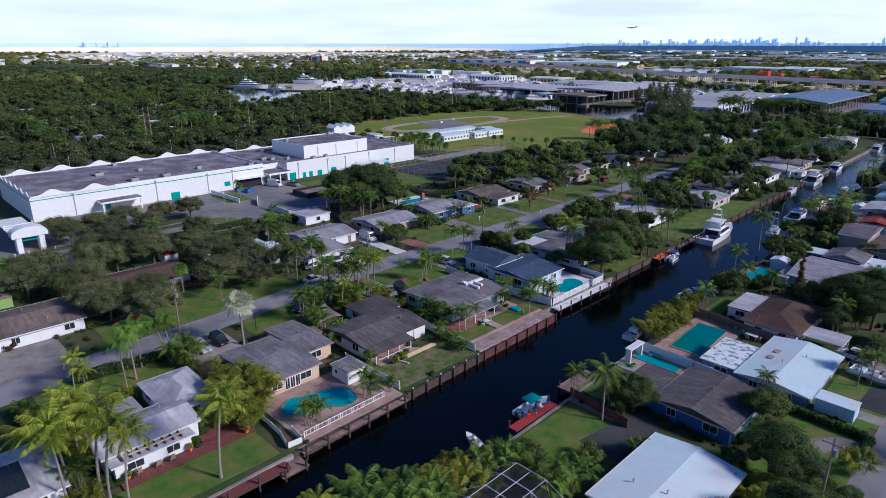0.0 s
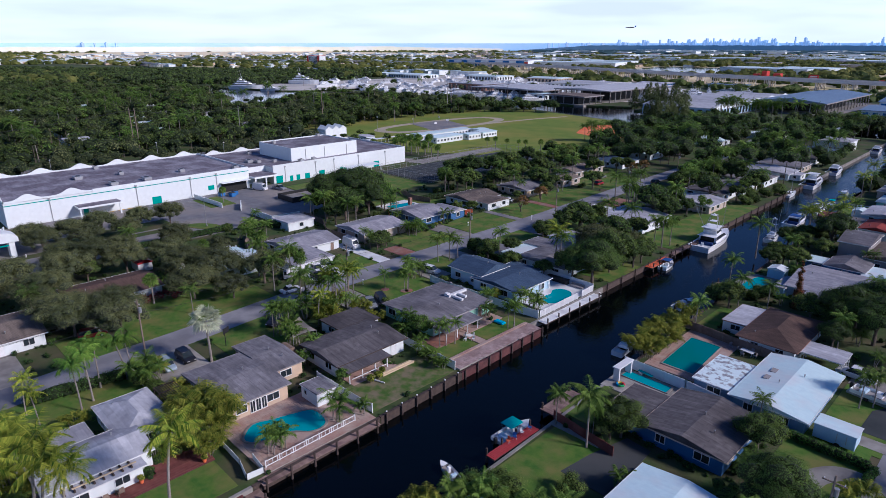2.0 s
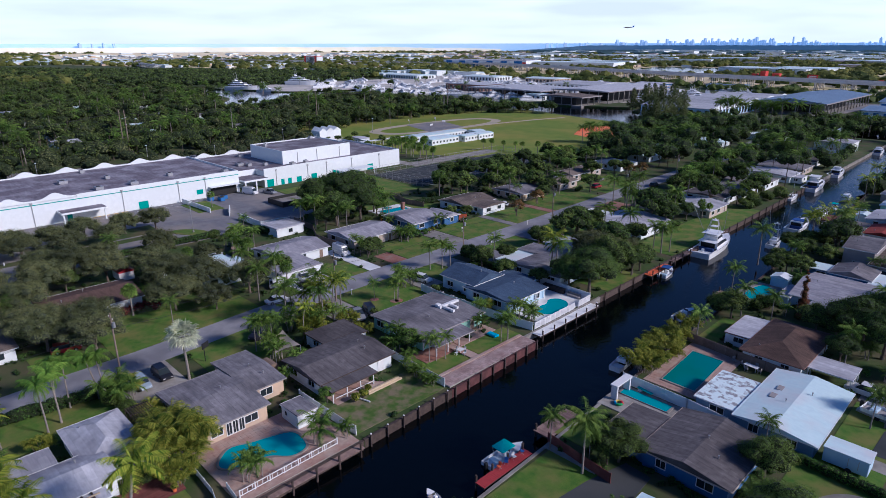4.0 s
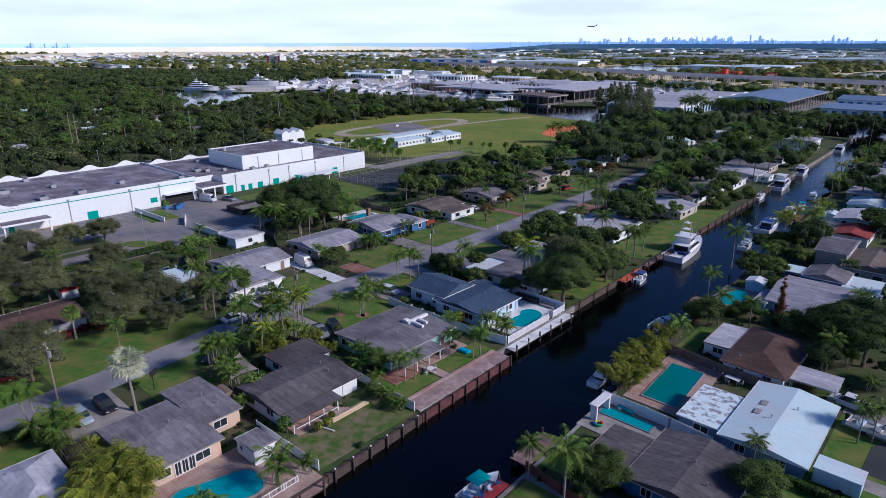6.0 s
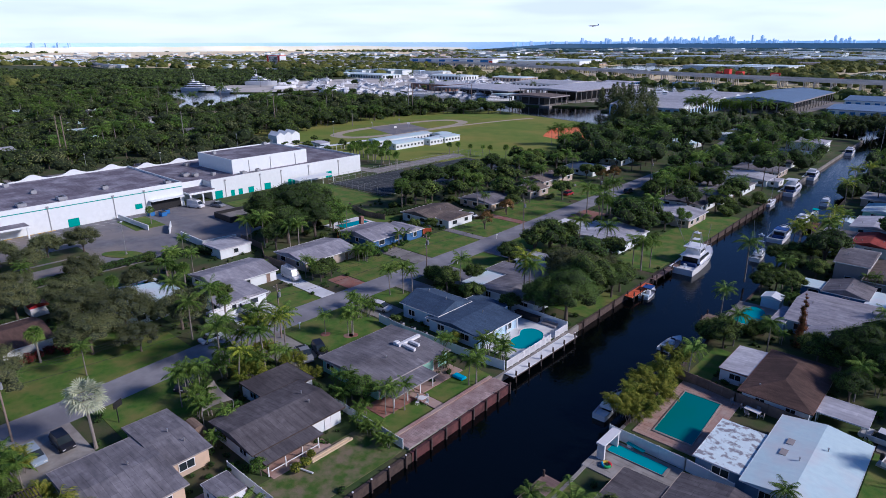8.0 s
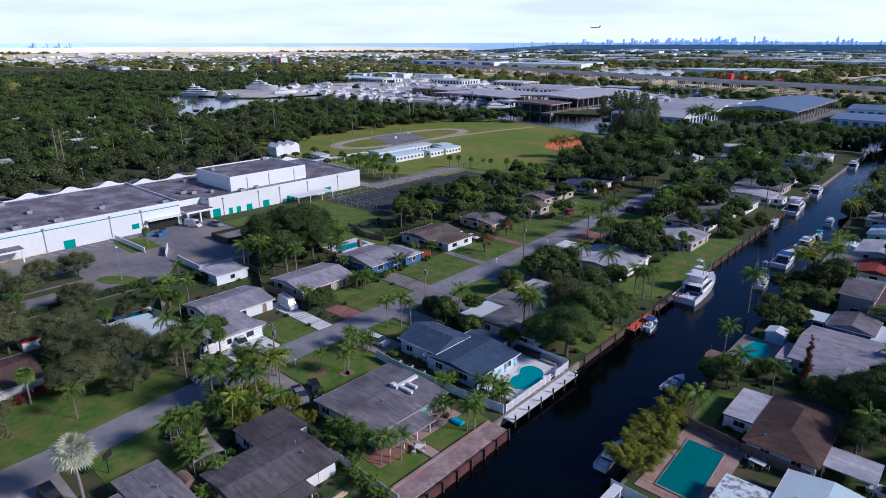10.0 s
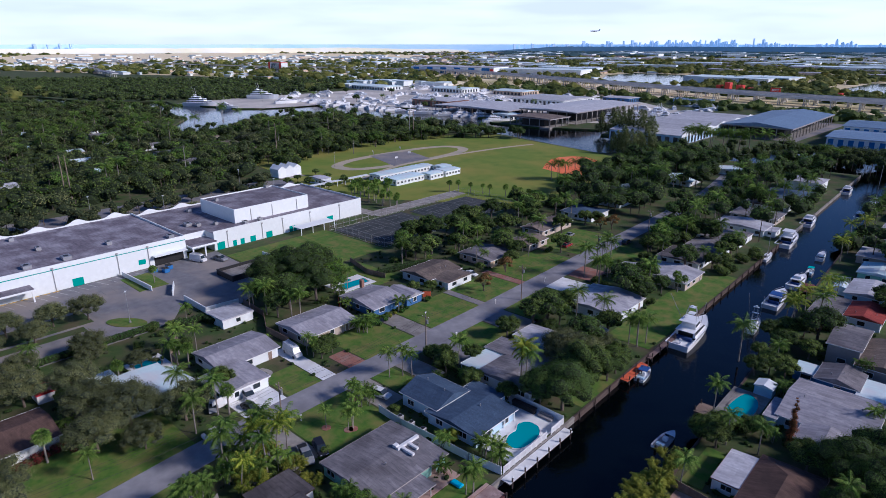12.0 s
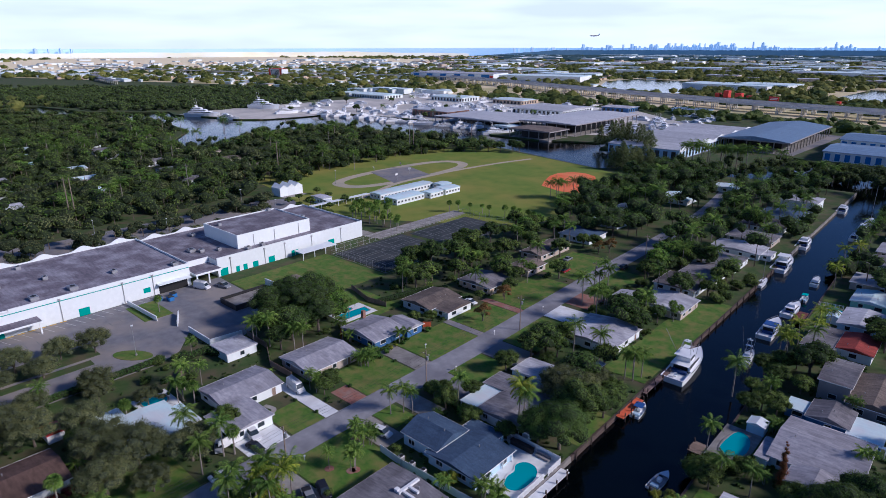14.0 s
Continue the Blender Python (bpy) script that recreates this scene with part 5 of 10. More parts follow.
def palm(seed, label, material, height=8.0, fronds=19, length=3.4, leaflets=20, lean=0.8, trunk=0.17, sag=0.8, leaf_len=0.85, droop=1.7, stems=1, name="palm_tree", shaft=False, width=0.075):
    r = np.random.default_rng(seed)
    t = thing(name, label, "palm tree", at=(0, 0, -500))
    verts, faces = [], []
    for s in range(stems):
        a = 2 * math.pi * s / max(stems, 1) + r.uniform(0, 0.8)
        off = np.array([0.0, 0.0]) if stems == 1 else np.array([math.cos(a), math.sin(a)]) * r.uniform(0.25, 0.6)
        ln = np.array([r.normal(), r.normal()]) * lean * 0.6 + off * (lean if stems > 1 else 0) * 1.6
        h = height * r.uniform(0.75, 1.05) if stems > 1 else height
        bm = palm_trunk(r, h, trunk, trunk * 0.65, ln)
        bmesh.ops.translate(bm, vec=(off[0], off[1], 0), verts=bm.verts)
        part("trunk", bm, M_TRUNK, t)
        top = (off[0] + ln[0], off[1] + ln[1], h)
        if shaft:
            part("crownshaft", rods((top, (top[0], top[1], top[2] + 1.1), trunk * 0.75, trunk * 0.4)), L_BRIGHT, t, "smooth green crownshaft")
            top = (top[0], top[1], top[2] + 1.0)
        m = fronds if stems == 1 else max(7, fronds // 2 + 2)
        for k in range(m):
            lift = 1.25 - 1.75 * (k / m) + r.uniform(-0.15, 0.15)
            feather(r, verts, faces, top, 2.399 * k + r.uniform(-0.25, 0.25), length * r.uniform(0.85, 1.1), lift, droop * r.uniform(0.8, 1.15), leaflets, width, leaf_len, sag)
    np_part("crown", verts, faces, material, t)
    return t


def areca(seed, label, material, height=4.5, stems=16, spread=1.3):
    r = np.random.default_rng(seed)
    t = thing("areca_palm", label, "palm clump", at=(0, 0, -500))
    verts, faces = [], []
    bm = bmesh.new()
    for s in range(stems):
        a, d = r.uniform(0, 6.28), spread * math.sqrt(r.random())
        o = np.array([d * math.cos(a), d * math.sin(a)])
        h = height * r.uniform(0.25, 0.62)
        top = (o[0] * 1.5, o[1] * 1.5, h)
        rod(bm, (o[0], o[1], -0.1), top, 0.05, 0.035, 5)
        for k in range(6):
            feather(r, verts, faces, top, a + r.uniform(-1.6, 1.6), height * r.uniform(0.34, 0.5), r.uniform(0.7, 1.4), r.uniform(1.2, 2.0), 19, 0.03, 0.62, 0.4)
    part("cane_clump", bm, M_TRUNK, t)
    np_part("crown", verts, faces, material, t)
    return t


def fan_palm(seed, label, material, height=6.0, leaves=34, radius=1.3, blades=13, trunk=0.2, fold=0.25):
    r = np.random.default_rng(seed)
    t = thing("fan_palm", label, "palm tree", at=(0, 0, -500))
    part("trunk", palm_trunk(r, height, trunk, trunk * 0.8, (0.2 * r.normal(), 0.2 * r.normal())), M_TRUNK, t)
    verts, faces = [], []
    for k in range(leaves):
        z = 1 - 1.75 * (k + 0.5) / leaves
        a = 2.399 * k
        d = Vector((math.cos(a) * math.sqrt(max(0, 1 - z * z)), math.sin(a) * math.sqrt(max(0, 1 - z * z)), z))
        stalk = Vector((0, 0, height)) + d * radius * r.uniform(0.8, 1.05)
        side = d.cross(Vector((0, 0, 1)))
        side = side.normalized() if side.length > 0.05 else Vector((1, 0, 0))
        up = side.cross(d).normalized()
        i = len(verts)
        w = up * 0.03
        verts += [tuple(Vector((0, 0, height)) - w), tuple(Vector((0, 0, height)) + w), tuple(stalk + w), tuple(stalk - w)]
        faces.append((i, i + 1, i + 2, i + 3))
        rr = radius * r.uniform(0.8, 1.1)
        for b in range(blades):
            g0, g1 = -2.0 + 4.0 * b / blades, -2.0 + 4.0 * (b + 0.8) / blades
            gm = (g0 + g1) / 2
            e = lambda g: (d * math.cos(g) + side * math.sin(g))  # noqa: E731
            i = len(verts)
            verts += [tuple(stalk), tuple(stalk + e(g0) * rr * 0.62 + up * fold * 0.4 * (b % 2)), tuple(stalk + e(gm) * rr - Vector((0, 0, fold * rr))), tuple(stalk + e(g1) * rr * 0.62 + up * fold * 0.4 * ((b + 1) % 2))]
            faces.append((i, i + 1, i + 2, i + 3))
    np_part("crown", verts, faces, material, t)
    return t


def shrub(seed, label, material, height=1.6, spread=1.2, count=700, size=0.11, name="shrub"):
    r = np.random.default_rng(seed)
    centres = [(r.uniform(-0.6, 0.6) * spread, r.uniform(-0.6, 0.6) * spread, height * r.uniform(0.3, 0.62)) for _ in range(6)]
    radii = [spread * r.uniform(0.4, 0.6) for _ in centres]
    bm = bmesh.new()
    for c in centres:
        rod(bm, (c[0] * 0.2, c[1] * 0.2, -0.1), c, 0.05, 0.02, 5)
    t = tagged(crown_mesh(r, centres, radii, count, size, material, None, flat=0.85, core=0.8), label, "shrub")
    t.name, t.data.name = name, name
    t.matrix_basis = pose(0, 0, -500)
    part("trunk", bm, M_BARK, t)
    return t


def cypress(seed, label, material, height=8.0):
    """A narrow column of needles from the ground up."""
    r = np.random.default_rng(seed)
    t = thing("tree", label, "tree", at=(0, 0, -500))
    centres = [(r.uniform(-0.2, 0.2), r.uniform(-0.2, 0.2), 0.5 + (height - 0.7) * k / 15) for k in range(16)]
    radii = [0.75 * (1 - 0.75 * (k / 15) ** 1.8) * r.uniform(0.85, 1.1) for k in range(16)]
    part("trunk", rods(((0, 0, -0.3), (0, 0, height * 0.9), 0.14, 0.03)), M_BARK, t)
    crown_mesh(r, centres, radii, 5200, 0.07, material, t, flat=1.0, core=0.7)
    return t


def casuarina(seed, label, material, height=15.0):
    """A feathery tapering tree: loose tufts round a straight stem from near the ground to the tip."""
    r = np.random.default_rng(seed)
    t = thing("tree", label, "tree", at=(0, 0, -500))
    centres, radii = [], []
    for k in range(44):
        f = k / 43
        d, a = 4.8 * (1 - f) ** 0.6 * r.uniform(0.3, 1.0), 2.4 * k + r.uniform(-0.4, 0.4)
        centres.append((d * math.cos(a), d * math.sin(a), height * (0.1 + 0.88 * f)))
        radii.append((1.75 - 1.0 * f) * r.uniform(0.8, 1.15))
    part("trunk", rods(((0, 0, -0.3), (0, 0, height * 0.95), 0.32, 0.05)), M_BARK, t)
    crown_mesh(r, centres, radii, 7600, 0.17, material, t, flat=1.15, core=0.3)
    return t


KIND = {
    "far_ficus": [broadleaf(s, "dense dark green tree among far houses", L_DARK, 11, 5.6, 2300, 0.25, 24) for s in (14, 15)],
    "far_tree": [broadleaf(s, "rounded green tree among far houses", L_MID, 8.5, 4.6, 1700, 0.23, 18) for s in (16, 17)],
    "column": [cypress(12, "narrow dead cypress with rusty brown needles", L_RUST, 8.6)],
    "oak": [broadleaf(s, "spreading grey-green oak tree", L_OAK, 9.0, 6.8, 17000, 0.1, 64, True) for s in (1, 2, 3)],
    "ficus": [broadleaf(s, "dense dark green ficus tree", L_DARK, 11, 5.6, 16000, 0.105, 34) for s in (4, 5)],
    "tree": [broadleaf(s, "rounded green shade tree", L_MID, 7.5, 4.2, 10500, 0.092, 24) for s in (6, 7, 8)],
    "mango": [broadleaf(s, "dense domed dark green tree by the canal", L_DARK, 9.0, 5.4, 26000, 0.082, 40) for s in (9,)],
    "bright": [broadleaf(s, "bright yellow-green leafy tree", L_BRIGHT, 9.0, 4.8, 9000, 0.115, 24) for s in (10,)],
    "dry": [broadleaf(s, "thin tree with reddish brown leaves", L_DRY, 6.0, 3.3, 1700, 0.16, 14, True) for s in (11,)],
    "coco": [palm(s, "coconut palm with yellow-green fronds", L_COCO, 9.5, 18, 3.4, 26, 1.2, sag=0.5, droop=1.3, width=0.05, leaf_len=0.8) for s in (20, 21, 22)],
    "palm": [palm(s, "tall palm with dark green fronds", L_PALM, 9.0, 20, 3.6, 26, 0.6, width=0.052, sag=0.55, droop=1.45) for s in (23, 24, 25)],
    "royal": [palm(s, "slender palm with pale ringed trunk", L_BRIGHT, 7.5, 15, 2.7, 30, 0.5, width=0.032, trunk=0.14, shaft=True, sag=0.6) for s in (26, 27)],
    "low": [palm(s, "clustered low palm with several stems", L_PALM, 3.6, 14, 2.2, 20, 0.8, width=0.045, trunk=0.09, stems=3, sag=0.4, droop=1.25, leaf_len=0.55) for s in (28, 29, 30)],
    "small": [palm(s, "young palm in a mulch ring on a lawn", L_PALM, 4.2, 14, 1.9, 24, 0.5, width=0.03, trunk=0.08, sag=0.4, droop=1.3, leaf_len=0.5) for s in (31, 32)],
    "areca": [areca(s, "feathery yellow-green areca palm clump", L_ARECA) for s in (33, 34, 35)],
    "silver": [fan_palm(36, "silver-blue fan palm with a round crown", L_SILVER, 7.6, 28, 1.5, 14, 0.2, 0.16)],
    "sabal": [fan_palm(s, "green fan palm with a rounded head", L_PALM, 5.6, 32, 1.0, 11, 0.19) for s in (37, 38)],
    "shrub": [shrub(s, "leafy green garden shrub", L_HEDGE) for s in (40, 41)],
    "bush": [shrub(s, "big rounded green bush", L_MID, 3.0, 2.3, 3600, 0.08) for s in (42, 43)],
    "red": [shrub(s, "dark red leaved shrub", L_RED, 1.6, 1.3, 600, 0.11) for s in (44,)],
    "croton": [shrub(s, "yellow and orange leaved shrub", L_ARECA, 1.5, 1.1, 600, 0.11) for s in (45,)],
    "pine": [casuarina(s, "tall feathery casuarina pine", L_PINE) for s in (46, 47)],
}
PLANTED = []


def plant(kind, x, y, scale=1.0, z=0.0):
    first = KIND[kind]
    src = first[rng.randrange(len(first))]
    m = pose(x, y, z, 0, 0, rng.uniform(0, 360)) @ Matrix.Scale(scale * rng.uniform(0.92, 1.08), 4)
    new_ob = copy_thing(src, m)
    if "palm" in new_ob["category"]:
        new_ob["group"] = "palms"
    elif new_ob["category"] == "tree":
        new_ob["group"] = "trees"
    else:
        new_ob["group"] = "shrubs"
    PLANTED.append((x, y))
    return new_ob


def plant_all(kind, rows):
    for x, y, s in rows:
        plant(kind, x, y, s)


# canal gardens, left bank
plant_all("coco", [(-0.9, -46.2, 1.0), (-5.8, -57.2, 1.05), (-4.6, -55.6, 0.95), (-8.6, -57.4, 1.1), (-12.5, -56.4, 0.95), (-11, -60, 1.05), (-15.6, -57.6, 0.9), (-7.4, -61, 1.0), (-14.6, -62, 0.85), (-35, -53, 0.62), (-26, -56, 0.62), (-29, -52.5, 0.6)])
plant_all("royal", [(-30.6, -47, 0.95), (-32.4, -45, 0.9), (-35.6, -43, 0.8), (-34.2, -38.6, 0.85), (-35.4, -39.2, 0.9), (-36.4, -44.5, 0.85)])
plant_all("areca", [(-10.2, -37.6, 1.25), (-12.2, -36.7, 1.5), (-14.2, -37.4, 1.5), (-16.2, -36.8, 1.3), (-8.4, -38.4, 0.9), (-14.8, -55.6, 0.9), (-19.5, -56.5, 1.2), (-17.4, -58.4, 1.1), (-22.6, -57.2, 1.1), (-6.5, -59.6, 0.8), (-33.5, -35.4, 0.8)])
plant_all("low", [(-2.6, -32.7, 0.85), (-2.4, -31.0, 0.8), (-2.9, -22.5, 1.05), (-1.2, -18.8, 0.6), (-10.4, -59, 1.0), (-25, -54.2, 0.9), (-29.8, -36.4, 1.0), (-31.6, -37.6, 1.3)])
plant_all("bush", [(-34.8, -37.2, 1.0), (-32.2, -38.2, 0.8), (-28.4, -37.8, 0.7), (-4.6, -0.9, 0.45), (-8, -0.8, 0.5)])
plant_all("low", [(-2.6, -1.2, 0.5), (-3.6, -1.6, 0.55), (-5.6, -1.0, 0.55), (-6.8, -1.2, 0.5), (-9.2, -1.0, 0.5)])
plant("silver", -31.4, -27.2, 1.12)
plant_all("palm", [(-32.4, -15, 0.6), (-32, -13.8, 0.66), (-33.4, -13.6, 0.55), (-31.4, -12.4, 0.6), (-38, -5.6, 0.8), (-40.5, -2.8, 0.75), (-36.8, -2.2, 0.7), (-37, 1.4, 0.95), (-34.4, 4.4, 0.9), (-38.6, 1.2, 0.7), (-33, -0.6, 0.75), (-40.4, 3.4, 0.6)])
plant_all("low", [(-30.2, -13.2, 1.0), (-28, -14.6, 0.8), (-35.4, -6.4, 1.0), (-32.6, -3.4, 1.0), (-31.8, 1.2, 0.9), (-38.4, -4.4, 1.0), (-27.2, -13.2, 0.8)])
plant_all("areca", [(-32.6, -4, 0.9), (-30.4, -4.8, 0.9), (-35.2, 0.4, 0.9), (-29.6, 2.4, 0.8)])
plant_all("low", [(-14.5, 0.9, 0.8), (-10.6, 1.4, 0.6)])
plant_all("small", [(-16.6, 2.2, 1.0), (-15.4, 3.0, 1.05), (-8.6, 3.6, 1.0), (-8.0, 4.6, 0.95)])
plant_all("tree", [(-15.6, 1.0, 0.5)])
plant_all("small", [(-7.4, 6.2, 0.95), (-4.9, 17.7, 1.1), (-4.1, 18.5, 1.15), (-4.5, 19.2, 1.0), (-35.8, 13.8, 1.0), (-31.8, 17.0, 1.2), (-32.6, 17.4, 1.05), (-39.6, 23.4, 0.9), (-32.2, 16.2, 0.9)])
plant_all("palm", [(-15.8, 49.4, 1.02), (-39, 36.8, 0.72), (-40.6, 34.4, 0.65), (-37.6, 38.2, 0.6), (-9.6, 83.2, 0.8), (-7.6, 83.4, 0.78), (-6.8, 86.4, 0.8), (-8.6, 85.4, 0.7), (-40.4, 115.8, 1.1), (-61, 29.6, 0.5), (-60, 28.8, 0.45), (-62.2, 28.6, 0.5)])
plant_all("low", [(-8.6, 27.2, 1.0), (-6.6, 27.0, 1.05), (-4.9, 26.7, 0.8), (-36.6, 22.8, 1.0), (-35.6, 24.2, 0.9), (-38.2, 25.6, 0.8), (-41, 25.4, 0.7)])
plant_all("mango", [(-6.4, 48.6, 1.2), (-10.8, 47.4, 0.9), (-32.4, 82.8, 0.85), (-7.4, 57.4, 0.7)])
plant_all("oak", [(-15, 63.6, 1.05), (-13.4, 68.6, 0.8)])
plant_all("tree", [(-8.6, 59.6, 1.35), (-7.6, 64, 0.75), (-34.6, 79.2, 0.8), (-7.6, 61, 0.7), (-11, 63, 0.7), (-33.8, 86.6, 0.8)])
plant_all("sabal", [(-35, 120.4, 0.9), (-33.6, 119, 0.85), (-15.4, 124.6, 0.85), (-13.2, 125, 0.75), (-14.2, 122.8, 0.75), (-22.5, 121.4, 0.8), (-24, 120.8, 0.7), (-36.8, 121.8, 1.0), (-37.6, 118.6, 0.95)])
plant_all("palm", [(-17, 148.8, 0.72), (-41, 127.8, 0.8), (-13, 152, 0.6), (-51.2 + 5, 141, 0.7)])
plant_all("bush", [(-10, 146, 1.1), (-8.6, 150.4, 1.2), (-12.4, 158.6, 1.2), (-9, 162, 1.2), (-6.6, 168.6, 1.3), (-32, 112, 0.9), (-35.4, 113.6, 0.8), (-16, 109.4, 0.6), (-33.6, 142.6, 1.0)])
# across the street
plant_all("oak", [(-63, -10.6, 1.1), (-59.6, -17.6, 1.0), (-57.6, -2.6, 0.9), (-54.4, -11.6, 0.7), (-51.4, -34.6, 0.85), (-58, -40.4, 1.0), (-56.4, -33.6, 0.95), (-69.8, -14.6, 1.0), (-74, -41, 1.1), (-82.6, -13.6, 0.9), (-85.6, -22, 0.95), (-91, -27, 1.0), (-81.6, -49, 1.0), (-88, -45, 1.0), (-86, -34, 0.9), (-62.4, -41, 0.9)])
plant_all("oak", [(-122.5, -16, 0.85), (-122, -24, 0.8), (-121.6, -6, 0.82), (-119.6, 1.6, 0.8), (-114.6, -12, 0.7), (-114.2, -22, 0.75), (-114.6, -32, 0.8), (-121, -33, 0.85), (-98, -19, 0.8), (-97, -32, 0.9), ])
plant_all("bright", [(-92, -50, 0.75), (-95, -46, 0.6)])
plant_all("ficus", [(-98, 42, 1.3), (-100.5, 49, 1.35), (-93, 49.5, 1.3), (-87, 41, 1.0), (-86, 49, 1.05), (-92, 37.4, 1.0), (-97.5, 57, 1.2), (-84.6, 35.6, 0.7), (-103, 44, 0.75)])
plant_all("palm", [(-88.4, 34.6, 0.95), (-80.6, 37.2, 0.85), (-91, 31.4, 0.9)])
plant_all("bright", [(-91, 58, 0.9), (-87, 56, 0.8), (-97, 63, 0.85), (-10.4, -15.6, 0.34), (-13.0, 3.0, 0.55)])
plant_all("tree", [(-103, 66, 0.6), (-97, 66, 0.6)])
plant_all("sabal", [(-114, 63, 0.8), (-133, 24.6, 0.75), (-80, -6, 0.8), (-79.6, 6.2, 0.9), (-76.6, 7.4, 0.85), (-63, -24.6, 0.9), (-53.4, 4, 0.9)])
plant_all("palm", [(-62.4, -1.4, 0.9), (-54.4, 2.2, 0.85), (-52.2, -3.4, 0.8), (-78.6, 4.6, 0.7), (-84, 8.6, 0.65), (-83, 12.4, 0.6), (-52.6, -21, 0.6)])
plant_all("red", [(-64.8, -22, 1.2), (-64, -25, 1.3), (-63.4, -28, 1.2), (-62.8, -20, 1.0), (-61.6, -31, 1.1), (-58, -57, 0.9)])
plant_all("tree", [(-59.4, 31.2, 0.72), (-58, 29.6, 0.62), (-60.6, 33.8, 0.6), (-58.6, 33, 0.5), (-66.8, 75, 0.55), (-68, 128, 0.6), (-63, 109, 0.75), (-67, 97.6, 0.5), (-65.4, 8.6, 0.6), (-62.6, 8.4, 0.65)])
plant_all("dry", [(-60.6, 102.6, 1.0), (-62.4, 104.4, 0.8), (-61.4, 164.5, 1.1), (-38, 171, 0.9), (-58.6, 168, 1.2)])
plant_all("shrub", [(-62.4, 53.4, 1.0), (-62, 48.6, 1.3), (-61.6, 46.8, 1.4), (-61.8, 50, 1.2), (-63, 70, 1.0), (-62.8, 60, 0.7), (-63.2, 62, 0.7), (-64.4, 47.4, 1.3), (-65, 52, 1.0)])
plant_all("croton", [(-62.4, 55.2, 1.0), (-63, 57, 0.8), (-7.7, -12.6, 1.0), (-7.5, -11.2, 1.0), (-8.6, -9.6, 0.9), (-67.4, 36, 0.8)])
plant_all("low", [(-63.6, 59.6, 1.0), (-62.4, 47.6, 1.0), (-60.9, 45, 1.1), (-62, 44, 1.0)])
for k in range(46):
    x, y = rng.uniform(-108, -84), rng.uniform(88, 176)
    if x < -104 and y < 100:
        continue
    plant(rng.choice(("far_tree", "far_tree", "far_ficus", "bright", "far_tree")), x, y, rng.uniform(0.6, 1.05))
plant_all("palm", [(-71, 101, 0.85), (-69, 133.6, 1.05), (-67.6, 100.4, 0.6), (-64, 120, 0.7), (-86, 60, 0.7)])
plant_all("sabal", [(-160 + 3 * k, 133 + 1.8 * (k % 3), 0.9) for k in range(7)] + [(-146, 172, 0.8), (-143, 175, 0.9), (-138, 178, 0.8), (-132, 180, 0.8), (-127, 179, 0.8)])
plant_all("sabal", [(-120 + 4 * k, 182 + 1.5 * (k % 2), 0.85) for k in range(5)] + [(-165, 142, 0.9), (-170, 148, 0.9), (-168, 152, 0.8), (-173, 156, 0.9), (-176, 140, 0.8)])
plant_all("palm", [(-121, 228, 1.05), (-119, 232, 1.0), (-123, 233, 0.9), (-117, 238, 1.0), (-126, 230, 0.9)])
plant_all("far_ficus", [(-232, 341, 0.9), (-222, 336, 0.9), (-227, 340, 0.8)])
plant_all("sabal", [(-176, 142, 1.1), (-168.5, 130.3, 1.15), (-164, 131.7, 1.1), (-165.6, 138, 1.2), (-167.6, 144.5, 1.2), (-164.7, 150, 1.15), (-172, 135, 1.1), (-161, 137, 1.1), (-160, 144, 1.1), (-170, 139, 1.0)])
plant_all("far_tree", [(-220, 137, 0.55), (-206, 134, 0.6), (-197, 149, 0.6), (-225, 152, 0.55), (-188, 150, 0.6), (-182, 127, 0.55), (-193, 136, 0.5), (-212, 150, 0.5), (-216, 128, 0.55), (-204, 126, 0.5)])
# lone trees that stand out along the street
plant_all("bright", [(-36, 161, 1.1), (-74, 118, 0.9), (-46, 196, 0.9)])
plant_all("dry", [(-56, 86, 1.1)])
# marina bank
plant_all("pine", [(-192, 404, 1.25), (-186, 410, 1.4), (-179, 402, 1.5), (-172, 408, 1.35), (-166, 400, 1.5), (-160, 404, 1.3), (-154, 397, 1.4), (-148, 394, 1.2), (-143, 388, 1.15), (-183, 420, 1.4), (-170, 396, 1.2)])
plant_all("palm", [(-108, 366, 1.7), (-103, 363, 1.6), (-99, 368, 1.75), (-94, 366, 1.6), (-88, 372, 1.65), (-84, 368, 1.7), (-78, 372, 1.6), (-72, 372, 1.6), (-66, 380, 1.55), (-56, 385, 1.5)])
plant_all("far_ficus", [(-250, 318, 0.8), (-243, 325, 0.9), (-236, 331, 0.85), (-256, 312, 0.8)])
# right bank
plant_all("areca", [(15.8, 43.2, 0.75), (16.8, 40.4, 0.85), (16.4, 37.4, 0.85), (18.2, 34.6, 0.9), (18.4, 31.6, 1.0), (15.6, 34, 0.8), (16.4, 30, 0.9), (18.6, 28.4, 1.0), (16.4, 26.4, 0.9), (18.8, 25.8, 0.85), (15.6, 47.4, 0.7), (17.4, 46.2, 0.75)])
plant_all("palm", [(19.5, -1.4, 0.62), (25.2, -2.6, 0.92), (24.4, 0.2, 0.5), (19.8, 41.8, 0.62), (12.4, 93, 1.0), (15.8, 67.7, 0.7), (40.5, 52.2, 0.7), (48, 33.4, 0.6), (49.4, 35, 0.55), (39.4, 18.2, 0.5), (39.7, 80.1, 0.55), (41, 81.4, 0.5), (34, 101, 0.5), (35.4, 100.6, 0.5)])
